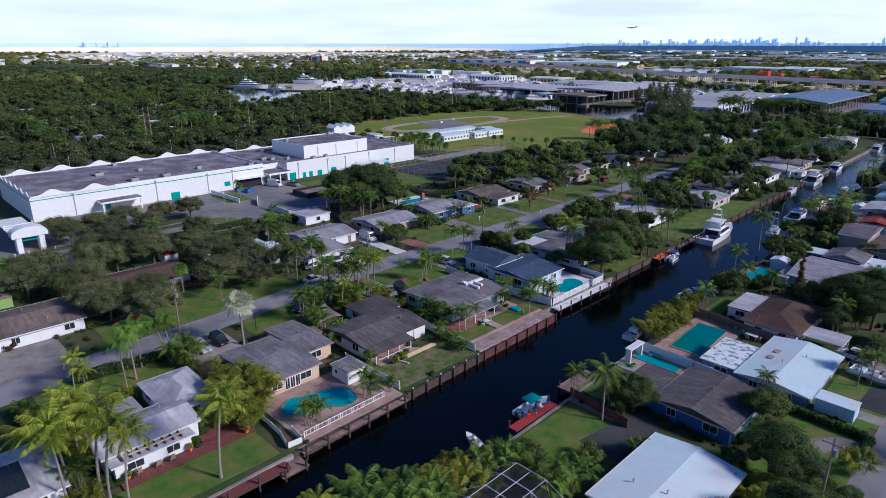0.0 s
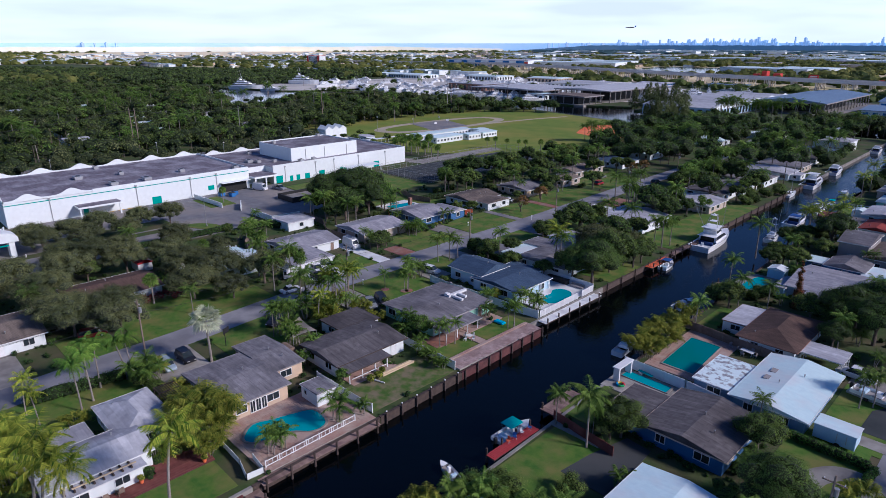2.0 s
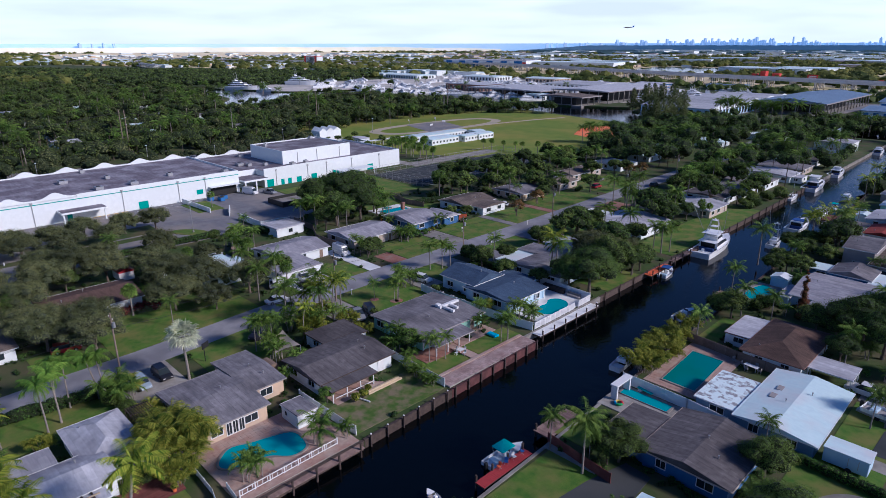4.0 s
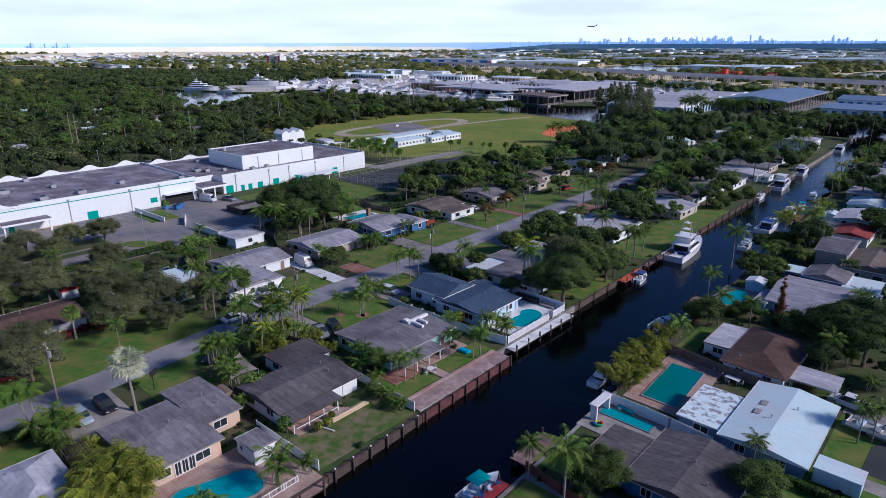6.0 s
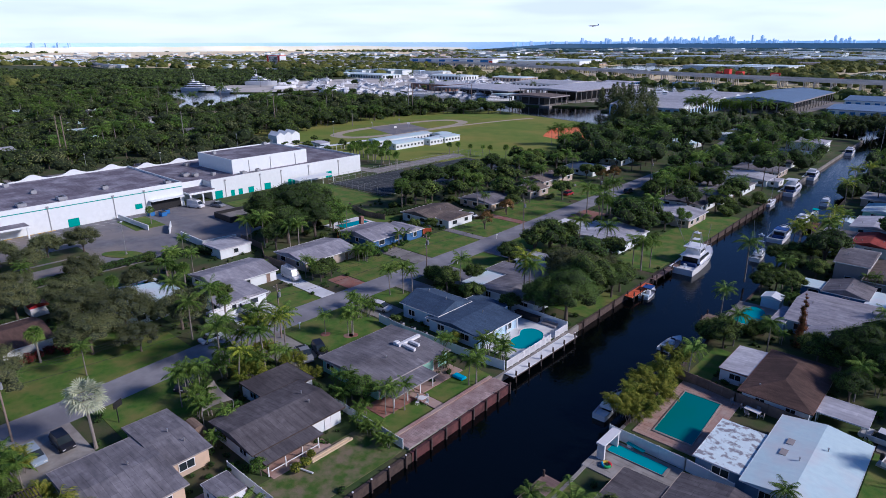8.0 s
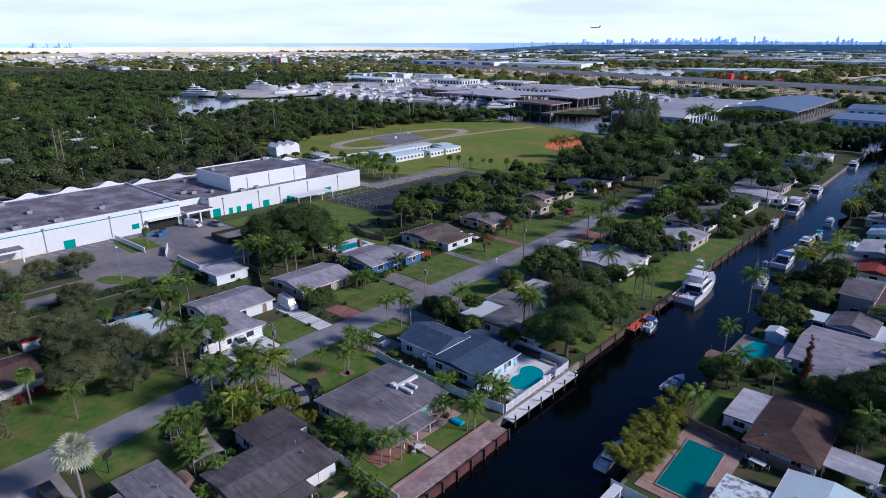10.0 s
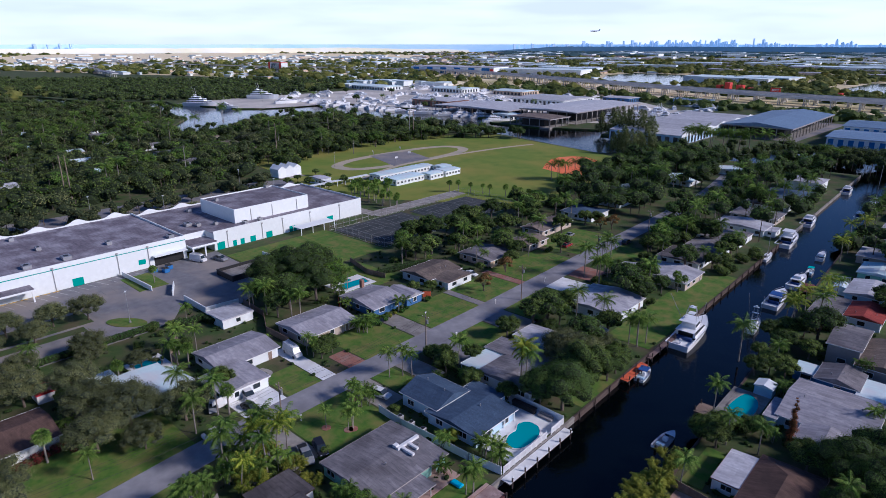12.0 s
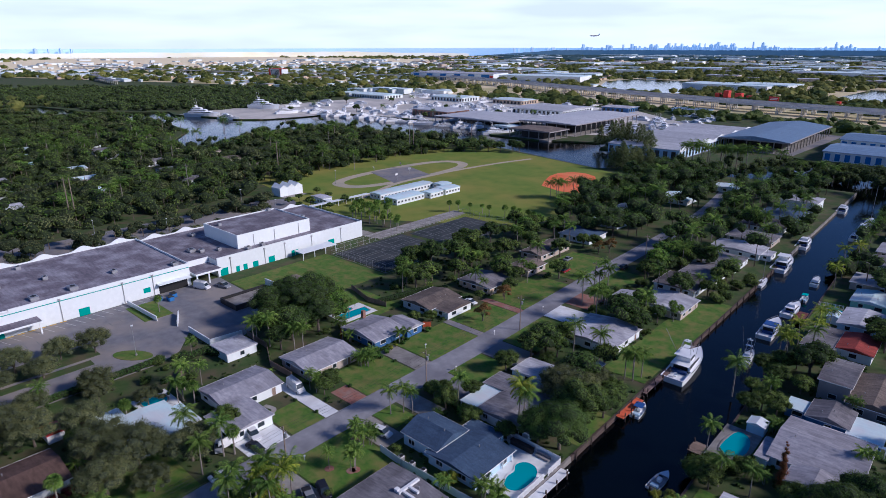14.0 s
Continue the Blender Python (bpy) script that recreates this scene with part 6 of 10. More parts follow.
plant_all("low", [(17.6, -38.6, 1.35), (20, -41, 1.4), (18.6, -35.4, 1.3), (21.6, -38, 1.5), (22.6, -33.8, 1.3), (21.2, -32, 1.1), (21.2, -23.6, 1.0), (23.2, -20.8, 1.0), (29, -19.8, 1.1), (31, -18.6, 1.0), (30.4, -21.6, 1.1), (24.6, -24.4, 0.8)])
plant_all("coco", [(16.8, -42.6, 0.62), (19.4, -44.6, 0.6), (21.6, -42, 0.6), (22.8, -44.4, 0.55), (15.8, -45, 0.5)])
plant_all("bush", [(21.4, -19, 1.0), (23.4, -18.2, 1.1), (25.6, -18.6, 1.2), (27.6, -19.4, 1.1), (22.4, -21.4, 1.0), (26.6, -21, 0.9), (21.4, -16.8, 0.7), (17.6, 60.4, 1.5), (18.8, 62, 1.3), (16.6, 58.8, 1.2), (23.6, 66.4, 1.1), (22.4, 65.2, 1.0)])
plant_all("tree", [(27.2, 2.6, 0.85), (26.4, 1.2, 0.6), (18, 60, 0.6), (17.2, 88, 0.7), (19.4, 90.6, 0.75), (22.4, 91, 0.7), (24, 104, 0.7), (18.6, 104.6, 0.8), (15.6, 97, 0.6)])
plant_all("ficus", [(52.4, -8.4, 0.8), (39.2, 60.4, 0.9), (43, 66, 1.0), (44.6, 58, 0.95), (40, 50.8, 0.55), (46.5, 70, 0.9)])
plant_all("mango", [(46.9, 1.2, 0.95), (47.6, -17, 0.8), (40.8, 62, 0.8)])
plant_all("coco", [(16.4, 118, 0.9), (18, 115.4, 0.85), (14.6, 122, 0.8), (18.8, 140, 0.9), (20, 132, 0.8), (17.8, 126, 0.85), (14.8, 184, 0.85), (13.4, 206, 0.95), (16.6, 212, 0.9)])
plant_all("tree", [(15, 108, 0.8), (17.6, 112, 0.85), (20.2, 116, 0.7), (14.6, 110, 0.6), (22.4, 122, 0.7)])
plant_all("palm", [(14.8, 196, 0.8), (15.6, 220, 0.9), (14.8, 228, 0.9), (16, 238, 0.8), (13.6, 250, 0.9), (15.8, 262, 0.9), (14, 276, 0.8)])
plant_all("areca", [(20.4, -30.6, 0.9), (23, -20.6, 0.7), (19.4, -27.6, 0.9), (22.4, -27.8, 1.0), (47.4, -3.4, 0.8), (45.4, -4.2, 0.8), (53.2, 9.8, 0.7), (26.4, 9.4, 0.5)])
plant_all("bush", [(42, 0.6, 0.8), (43.4, -1.6, 0.9), (50.4, 3.4, 0.8), (52.6, 2.6, 0.7), (54, 4.6, 0.6)])
plant_all("tree", [(-9.4, 57.2, 1.1), (-12.2, 55.2, 0.9), (-5.2, 64.4, 1.0), (-5.4, 68.6, 0.95), (-7.4, 72.6, 0.8)])
plant_all("oak", [(-12.4, 73.4, 0.72)])
plant_all("coco", [(-37.4, -1.0, 0.75), (-34.2, 2.2, 0.85), (-31.0, -6.4, 0.6), (-16.6, 48.8, 1.0)])
plant("column", 29.7, 65.6, 1.15)


def hedge(pts, h, w, material=None, label="clipped green hedge beside a garden"):
    r = np.random.default_rng(int(abs(pts[0][0] * 10 + pts[0][1])))
    t = thing("hedge", label, "hedge", "hedges", at=(*pts[0], 0))
    centres, radii = [], []
    for (xa, ya), (xb, yb) in zip(pts, pts[1:]):
        n = max(2, int(math.hypot(xb - xa, yb - ya) / (w * 0.5)))
        for k in range(n + 1):
            for zz in (h * 0.35, h * 0.7):
                centres.append((xa + (xb - xa) * k / n - pts[0][0] + r.uniform(-0.1, 0.1) * w, ya + (yb - ya) * k / n - pts[0][1] + r.uniform(-0.1, 0.1) * w, zz))
                radii.append(w * r.uniform(0.5, 0.62))
    crown_mesh(r, centres, radii, len(centres) * 90, 0.1, material or L_HEDGE, t, flat=0.7, core=0.86)
    return t


hedge([(-37.6, -52), (-36.6, -45), (-35.6, -40)], 2.0, 1.9)
hedge([(-101.6, -22), (-101.2, -8), (-101.4, 11.2)], 2.0, 1.6)
hedge([(-98, 15), (-97.4, 21.5), (-93.6, 22)], 2.0, 2.0)
hedge([(-41.6, 46.6), (-33, 45.6), (-25.2, 44.6)], 1.7, 1.3)
hedge([(39.8, 18.8), (45, 18.6), (52, 18.2)], 1.3, 1.2)
hedge([(36.6, 38.6), (44, 40)], 1.4, 1.2)
hedge([(-88, 74), (-85, 88), (-80, 96)], 2.0, 1.8)
hedge([(-100, 180), (-86, 182), (-86, 196)], 1.8, 1.6)
hedge([(52.6, 11), (53, 18)], 1.0, 1.0)

# ---------------------------------------------------------------- woods as one mass


def inside(poly, x, y):
    hit = False
    for (xa, ya), (xb, yb) in zip(poly, poly[1:] + poly[:1]):
        if (ya > y) != (yb > y) and x < (xb - xa) * (y - ya) / (yb - ya) + xa:
            hit = not hit
    return hit


L_MANGROVE = leaf_mat("mangrove_leaves", (0.07, 0.118, 0.03), (0.14, 0.2, 0.05), vary=0.0)


def woods(name, label, poly, spacing, height, spread, material, seed, leaves=46, leaf=0.9, holes=(), gap=0.0):
    """Joined woodland: each crown a few lumps with leaf clumps over them and a stem below."""
    r = np.random.default_rng(seed)
    xs, ys = [p[0] for p in poly], [p[1] for p in poly]
    centres, radii = [], []
    bm_v, bm_f, n = [], [], 0
    y = min(ys)
    while y < max(ys):
        x = min(xs)
        while x < max(xs):
            px, py = x + r.uniform(-0.48, 0.48) * spacing, y + r.uniform(-0.48, 0.48) * spacing
            x += spacing
            if not inside(poly, px, py) or r.random() < gap or any(a < px < c and b < py < d for a, b, c, d in holes):
                continue
            hh = height * r.uniform(0.55, 1.3)
            ss = spread * r.uniform(0.55, 1.4)
            for _ in range(3):
                centres.append((px + r.uniform(-0.5, 0.5) * ss, py + r.uniform(-0.5, 0.5) * ss, hh - ss * r.uniform(0.5, 1.0)))
                radii.append(ss * r.uniform(0.55, 0.85))
            bm_v += [(px - 0.2, py, 0), (px + 0.2, py, 0), (px + 0.1, py, hh * 0.7), (px - 0.1, py, hh * 0.7), (px, py - 0.2, 0), (px, py + 0.2, 0), (px, py + 0.1, hh * 0.7), (px, py - 0.1, hh * 0.7)]
            bm_f += [(n, n + 1, n + 2, n + 3), (n + 4, n + 5, n + 6, n + 7)]
            n += 8
        y += spacing
    count = len(centres) // 3 * leaves
    v1, f1 = leaf_cloud(r, centres, radii, count, leaf, 0.8, 0.25)
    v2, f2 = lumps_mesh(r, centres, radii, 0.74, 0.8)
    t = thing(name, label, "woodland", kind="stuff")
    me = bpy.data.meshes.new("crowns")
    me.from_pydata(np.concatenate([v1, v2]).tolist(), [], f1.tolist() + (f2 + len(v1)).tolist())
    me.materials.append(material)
    # core lumps coloured dark as painted shade within the wood
    me.materials.append(M_CORE_SHADE)
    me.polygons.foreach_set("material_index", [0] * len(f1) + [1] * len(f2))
    ob = new("crowns", me)
    ob.parent = t
    ob["kind"] = "stuff"
    np_part("trunks", bm_v, bm_f, M_BARK, t)["kind"] = "stuff"
    return t


# between the school and the river on the left
SCHOOL_WOOD = [(-247, -60), (-240, 40), (-250, 120), (-292, 160), (-306, 268), (-268, 346), (-300, 350), (-350, 344), (-432, 338), (-458, 300), (-430, 235), (-415, 205), (-432, 165), (-480, 180), (-545, 226), (-640, 236), (-900, 120), (-900, -60)]
HAMLET = [(-312 - 38 * k - 9 * (j % 2), 20 + 46 * j + 6 * (k % 3), -298 - 38 * k - 9 * (j % 2), 34 + 46 * j + 6 * (k % 3)) for k in range(6) for j in range(4)]
woods("woodland", "dense dark green trees behind the school", SCHOOL_WOOD, 9.4, 7.5, 6.2, L_FOREST, 50, leaves=190, leaf=0.44, holes=HAMLET, gap=0.06)
woods("woodland", "mixed taller green trees behind the school", SCHOOL_WOOD, 15, 10.5, 4.0, L_MID, 70, leaves=240, leaf=0.36, holes=HAMLET, gap=0.15)
woods("woodland", "scattered bright green trees behind the school", SCHOOL_WOOD, 26, 9.0, 4.4, L_BRIGHT, 71, leaves=240, leaf=0.36, holes=HAMLET, gap=0.2)
woods("woodland", "scattered olive grey oaks behind the school", SCHOOL_WOOD, 21, 9.5, 4.4, L_OAK, 72, leaves=240, leaf=0.36, holes=HAMLET, gap=0.25)
woods("roadside_trees", "trees along the drive behind the school", [(-236, -58), (-226, 30), (-233, 100), (-239, 132), (-234, 136), (-221, 120), (-212, 30), (-218, -58)], 6.6, 6.4, 3.8, L_OAK, 51, leaves=200, leaf=0.265)
woods("roadside_trees", "trees along the drive behind the school", [(-206, -58), (-203, 30), (-204, 110), (-198, 110), (-194.5, 30), (-195, -58)], 6, 5.4, 3.2, L_OAK, 52, leaves=200, leaf=0.263)
woods("mangroves", "dark green mangrove forest beyond the river", [(-690, 340), (-730, 312), (-803, 243), (-925, 225), (-1012, 165), (-960, 60), (-1700, 60), (-1500, 220), (-1360, 290), (-1195, 430), (-1036, 570), (-862, 715), (-790, 660), (-745, 590), (-690, 400)], 11.5, 9.0, 7.4, L_MANGROVE, 53, leaves=100, leaf=0.66)
woods("riverside_trees", "trees along the river behind the playing field", [(-300, 262), (-262, 346), (-240, 342), (-262, 300), (-290, 250), (-292, 170), (-300, 160)], 7, 9, 4.0, L_MID, 54, leaves=220, leaf=0.34)
woods("field_edge_trees", "dense trees along the edge of the playing field", [(-254, 152), (-266, 172), (-277, 224), (-274, 300), (-282, 322), (-302, 262), (-302, 168), (-290, 150)], 6.2, 8.5, 4.0, L_MID, 64, leaves=240, leaf=0.32)
woods("neighbourhood_trees", "dense garden trees among far houses", [(-100, 190), (-60, 182), (-62, 300), (-44, 345), (-118, 340), (-98, 300), (-116, 240)], 6.6, 11.5, 4.8, L_DARK, 55, leaves=420, leaf=0.27, holes=[(-89, 198, -70, 214), (-90, 226, -71, 242), (-84, 260, -64, 280), (-72, 303, -48, 321), (-60, 170, -50, 345)], gap=0.12)
woods("neighbourhood_trees", "dense garden trees among far houses", [(-48, 176), (-11, 176), (-14, 345), (-50, 345)], 6.4, 10.5, 4.4, L_DARK, 56, leaves=420, leaf=0.27, holes=[(-33, 175, -13, 192), (-33, 195, -8, 211), (-33, 214, -12, 231), (-35, 236, -14, 254), (-34, 260, -13, 279), (-32, 286, -12, 304)], gap=0.35)
woods("neighbourhood_trees", "garden trees behind the waterside houses", [(12.5, 190), (12, 325), (120, 335), (120, 60), (74, 60), (44, 190)], 7.6, 10.5, 4.9, L_DARK, 57, leaves=300, leaf=0.3, holes=[(18, 210, 35, 313), (46, 60, 60, 335), (43, 125, 60, 200)], gap=0.12)
woods("mangroves", "mangrove bank at the canal mouth", [(-10, 356), (40, 352), (150, 356), (150, 330), (60, 330), (12, 336)], 5.6, 14, 4.8, L_FOREST, 58, leaves=220, leaf=0.36)
woods("mangroves", "dark mangrove trees across the river from the canal", [(-62, 380), (20, 367), (95, 360), (95, 392), (20, 396), (-62, 402)], 5.6, 8.5, 4.2, L_FOREST, 63, leaves=220, leaf=0.36)
woods("river_bank_trees", "dark trees at the marina bank", [(-120, 346), (-60, 355), (-8, 356), (-8, 376), (-70, 376), (-122, 362)], 7, 9, 4.2, L_FOREST, 59, leaves=220, leaf=0.36)
woods("infield_trees", "trees between the playing field and houses", [(-113, 250), (-104, 240), (-98, 300), (-110, 330), (-138, 324), (-118, 310), (-112, 290)], 7, 9, 4.2, L_DARK, 60, leaves=240, leaf=0.34)
for k in range(14):
    plant("pine", rng.uniform(-150, -116), rng.uniform(326, 346), rng.uniform(0.8, 1.15))
plant_all("palm", [(-113, 378, 1.35), (-109, 380, 1.3), (-104, 377, 1.4), (-97, 378, 1.4), (-90, 379, 1.3), (-86, 377, 1.35), (-80, 379, 1.4), (-76, 377, 1.3), (-40, 366, 1.2), (-30, 368, 1.2), (-22, 364, 1.2)])
plant_all("palm", [(rng.uniform(-50, -12), rng.uniform(178, 340), rng.uniform(0.9, 1.25)) for _ in range(22)] + [(rng.uniform(-100, -62), rng.uniform(185, 330), rng.uniform(0.9, 1.3)) for _ in range(14)])
plant_all("palm", [(rng.uniform(-560, -262), rng.uniform(-20, 290), rng.uniform(1.15, 1.6)) for _ in range(50)])
plant_all("bright", [(rng.uniform(-420, -262), rng.uniform(-10, 240), rng.uniform(0.9, 1.3)) for _ in range(16)])
plant_all("far_ficus", [(-45, 268, 1.0), (-60, 262, 0.9), (-38, 298, 1.0), (-78, 252, 1.0), (-24, 238, 0.8)])
plant_all("bright", [(-39, 172, 1.0), (-36, 176, 0.9), (-34, 170, 0.7)])
for k, (xa, ya, xb, yb) in enumerate(HAMLET):
    simple_block("house", "low pale-roofed house among woodland", "house", xa + 1, ya + 1, xb - 1, yb - 1, 3.0, (M_WHITE, M_BEIGE)[k % 2], (M_RLIGHT, M_RWHITE, M_RGREY, M_RTAN)[k % 4], rise=1.0, over=0.5, win_step=5.0, group="woodland houses")

# garden growth between the houses, clear of roofs, lawns, paving and water
HOUSES = list(TAKEN)
TAKEN.extend([(15, 12, 29, 42), (-13.5, -37, 0, -17), (15, 66, 23, 81), (-8, -56, 3, -37), (-14, 24, 0, 46), (-5, -1, 1, 24), (40, 33, 50, 47), (26, 18, 46, 40), (22, -37, 42, -21), (15, 50, 19, 70)])


def grow(n, x0, y0, x1, y1, kinds, sizes=(0.6, 1.0)):
    made, tries = 0, 0
    while made < n and tries < n * 40:
        tries += 1
        x, y = rng.uniform(x0, x1), rng.uniform(y0, y1)
        if any(a < x < c and b < y < d for a, b, c, d in TAKEN) or any(inside(p, x, y) for p in KEEP):
            continue
        if bank_left(y) - 1.2 < x < bank_right(y) + 1.2 or abs(x - street_x(y)) < 5.0 or any((x - a) ** 2 + (y - b) ** 2 < 4.5 for a, b in PLANTED):
            continue
        plant(rng.choice(kinds), x, y, rng.uniform(*sizes))
        made += 1


grow(48, -40, 70, -12, 176, ("bush", "far_ficus", "far_tree", "far_tree", "palm"), (0.6, 1.05))
grow(16, -40, 40, -12, 70, ("bush", "low", "tree", "palm", "shrub"), (0.5, 0.9))
grow(26, -34, -60, -10, 40, ("bush", "low", "shrub", "areca"), (0.5, 0.85))
grow(46, -104, -60, -58, 100, ("tree", "bush", "low", "oak", "palm", "bush"), (0.5, 0.85))
grow(28, -92, 100, -57, 180, ("far_tree", "bush", "palm", "far_tree"), (0.6, 1.0))
grow(26, 19, 42, 50, 100, ("bush", "low", "tree", "palm", "shrub"), (0.5, 0.85))
grow(36, 19, 104, 50, 200, ("bush", "far_tree", "far_ficus", "palm", "far_tree", "palm"), (0.6, 1.05))
grow(26, 22, -50, 56, 20, ("bush", "tree", "low", "shrub"), (0.5, 0.9))
grow(16, 62, -40, 90, 160, ("far_tree", "palm"), (0.7, 1.0))


def wall_planting():
    """Low plants along the house walls and scattered over the bare ground between the houses."""
    r = np.random.default_rng(77)
    centres, radii = [], []
    for x0, y0, x1, y1 in HOUSES:
        if x1 < -110 or y1 > 130 or x0 > 60:
            continue
        n = int((x1 - x0 + y1 - y0) * 1.1)
        for _ in range(n):
            if r.random() < 0.5:
                x, y = r.uniform(x0, x1), (y0 if r.random() < 0.5 else y1) + r.uniform(-0.4, 0.4)
            else:
                x, y = (x0 if r.random() < 0.5 else x1) + r.uniform(-0.4, 0.4), r.uniform(y0, y1)
            centres.append((x, y))
    for _ in range(2600):
        centres.append((r.uniform(-104, 54), r.uniform(-62, 130)))
    spots = []
    for x, y in centres:
        if any(a + 0.55 < x < c - 0.55 and b + 0.55 < y < d - 0.55 for a, b, c, d in HOUSES) or any(a < x < c and b < y < d for a, b, c, d in TAKEN[len(HOUSES):]) or any(inside(p, x, y) for p in KEEP):
            continue
        if bank_left(y) - 0.8 < x < bank_right(y) + 0.8 or abs(x - street_x(y)) < 4.4:
            continue
        s = r.uniform(0.22, 0.65)
        for _ in range(2):
            spots.append((x + r.uniform(-0.3, 0.3), y + r.uniform(-0.3, 0.3), s * 0.55))
            radii.append(s)
    t = thing("garden_plants", "low leafy plants along house walls and bare ground", "garden plants", kind="stuff")
    ob = crown_mesh(r, spots, radii, len(spots) * 34, 0.085, L_HEDGE, t, flat=0.85, core=0.75)
    ob.name, ob["kind"] = "foliage", "stuff"


wall_planting()

# ---------------------------------------------------------------- marina and far distance


def shed_building(name, label, x0, y0, x1, y1, h, roof, wall, rise=2.5, kind="gy", bays=1, open_sides=False, group="marina sheds"):
    b = thing(name, label, "boat shed", group, at=((x0 + x1) / 2, (y0 + y1) / 2, 0))
    hx, hy = (x1 - x0) / 2, (y1 - y0) / 2
    for k in range(bays):
        c0, c1 = -hy + 2 * hy * k / bays, -hy + 2 * hy * (k + 1) / bays
        part("roof", roof_mesh(-hx, c0, hx, c1, h, kind, rise, 0.0 if bays > 1 else 0.8, 0.3), roof, b)
        if bays > 1:
            bm = bmesh.new()
            f = [bm.verts.new(p) for p in ((hx + 0.1, c0, h - 1), (hx + 0.1, c1, h - 1), (hx + 0.1, c1, h + 0.9), (hx + 0.1, (c0 + c1) / 2, h + rise + 1.0), (hx + 0.1, c0, h + 0.9))]
            bm.faces.new(f)
            g = bmesh.ops.extrude_face_region(bm, geom=bm.faces[:])
            bmesh.ops.translate(bm, vec=(0.3, 0, 0), verts=[v for v in g["geom"] if isinstance(v, bmesh.types.BMVert)])
            bmesh.ops.recalc_face_normals(bm, faces=bm.faces)
            part("gable", bm, M_WHITE, b, "white pointed gable end")
    if open_sides:
        n, m = max(2, int(2 * hy / 9)), max(2, int(2 * hx / 9))
        spots = {(sx * (hx - 0.5), -hy + 0.5 + (2 * hy - 1) * k / n) for k in range(n + 1) for sx in (-1, 1)} | {(-hx + 0.5 + (2 * hx - 1) * k / m, sy * (hy - 0.5)) for k in range(m + 1) for sy in (-1, 1)}
        for x, y in sorted(spots):
            part("post", boxes((x - 0.3, y - 0.3, -0.5, x + 0.3, y + 0.3, h)), M_CONC, b)
        for x, y, w, d in ((0, -hy - 0.9, hx + 0.9, 0.08), (0, hy + 0.9, hx + 0.9, 0.08), (-hx - 0.9, 0, 0.08, hy + 0.8), (hx + 0.9, 0, 0.08, hy + 0.8)):
            part("fascia", boxes((x - w, y - d, h - 0.5, x + w, y + d, h + 0.32)), M_GREYW, b)
        # added black block stands in for the shade under the roof
        part("back_wall", boxes((-hx * 0.55, -hy * 0.6, 0, hx * 0.55, hy * 0.6, h - 0.3)), M_BLACK, b, "black block painting the shaded shed interior")
        part("floor", boxes((-hx, -hy, -2, hx, hy, 0.1)), M_CONC, b)
    else:
        part("wall", boxes((-hx + 0.3, -hy + 0.3, -1, hx - 0.3, hy - 0.3, h)), wall, b)
        step = 6.0
        for k in range(int(2 * hx / step)):
            x = -hx + step * (k + 0.5)
            part("door_bay", boxes((x - 1.6, -hy + 0.22, 0.5, x + 1.6, -hy + 0.3, h - 1.2)), M_GLASS if name != "boat_shed_striped" else M_BLUESIGN, b)
        for k in range(int(2 * hy / step)):
            y = -hy + step * (k + 0.5)
            part("door_bay", boxes((hx - 0.3, y - 1.6, 0.5, hx - 0.22, y + 1.6, h - 1.2)), M_GLASS if name != "boat_shed_striped" else M_BLUESIGN, b)
    return b


M_BLUESIGN = mat("strong_blue_cladding", (0.05, 0.16, 0.42), (0.06, 0.18, 0.46), scale=0.2, rough=0.6)
M_REDSIGN = mat("red_cladding", (0.55, 0.05, 0.03), (0.5, 0.06, 0.04), scale=0.2, rough=0.6)
shed_building("boat_shed", "long grey metal shed with zigzag white gables", -176, 386, -121, 548, 6.5, M_GREYMETAL, M_SKYBLUE, 2.4, "gx", 5)
shed_building("boat_rack_shed", "open boat rack shed under broad blue metal roof", -119, 460, -70, 592, 8.5, M_BLUEMETAL, M_WHITE, 3.0, "gy", 1, True)
shed_building("boat_shed_striped", "white and blue striped shed with blue metal roof", -46, 452, 24, 500, 6.5, M_BLUEMETAL, M_WHITE, 1.6, "gx", 1)
shed_building("boat_shed_striped", "tall white shed with blue metal roof", -46, 504, 40, 552, 9, M_BLUEMETAL, M_WHITE, 2.0, "gx", 1)
shed_building("boat_rack_shed", "open boat shed with wide pale roof", -296, 440, -236, 560, 10, M_GREYMETAL, M_WHITE, 1.4, "gy", 1, True)
shed_building("boat_rack_shed", "low open shed with tan roof by the water", -282, 404, -240, 434, 7.0, M_RTAN, M_WHITE, 0.8, "gy", 1, True)
shed_building("boat_rack_shed", "wide flat-roofed open boat shed", -398, 432, -304, 500, 7.5, M_GREYMETAL, M_WHITE, 1.2, "gy", 1, True)
shed_building("boat_shed", "white workshop beside an open boat shed", -316, 424, -296, 440, 5, M_RWHITE, M_WHITE, 0.6, "gy", 1)
shed_building("boat_shed", "workshop with brick-red front wall", -470, 470, -415, 508, 7, M_GREYMETAL, M_BROWNW, 0.8, "gy", 1)
shed_building("boat_shed", "long white marina warehouse beside the river", -735, 600, -660, 640, 5, M_RWHITE, M_WHITE, 1.4, "gx", 1)
shed_building("boat_shed", "white marina warehouse beside boats", -600, 640, -540, 680, 5.5, M_RWHITE, M_WHITE, 1.4, "gx", 1)
shed_building("boat_shed", "low white marina store with cream walls", -500, 660, -450, 700, 5, M_RWHITE, M_CREAM, 1.4, "gx", 1)
shed_building("boat_shed", "grey roofed marina store beside boats", -400, 570, -330, 640, 6, M_GREYMETAL, M_WHITE, 1.4, "gx", 1)
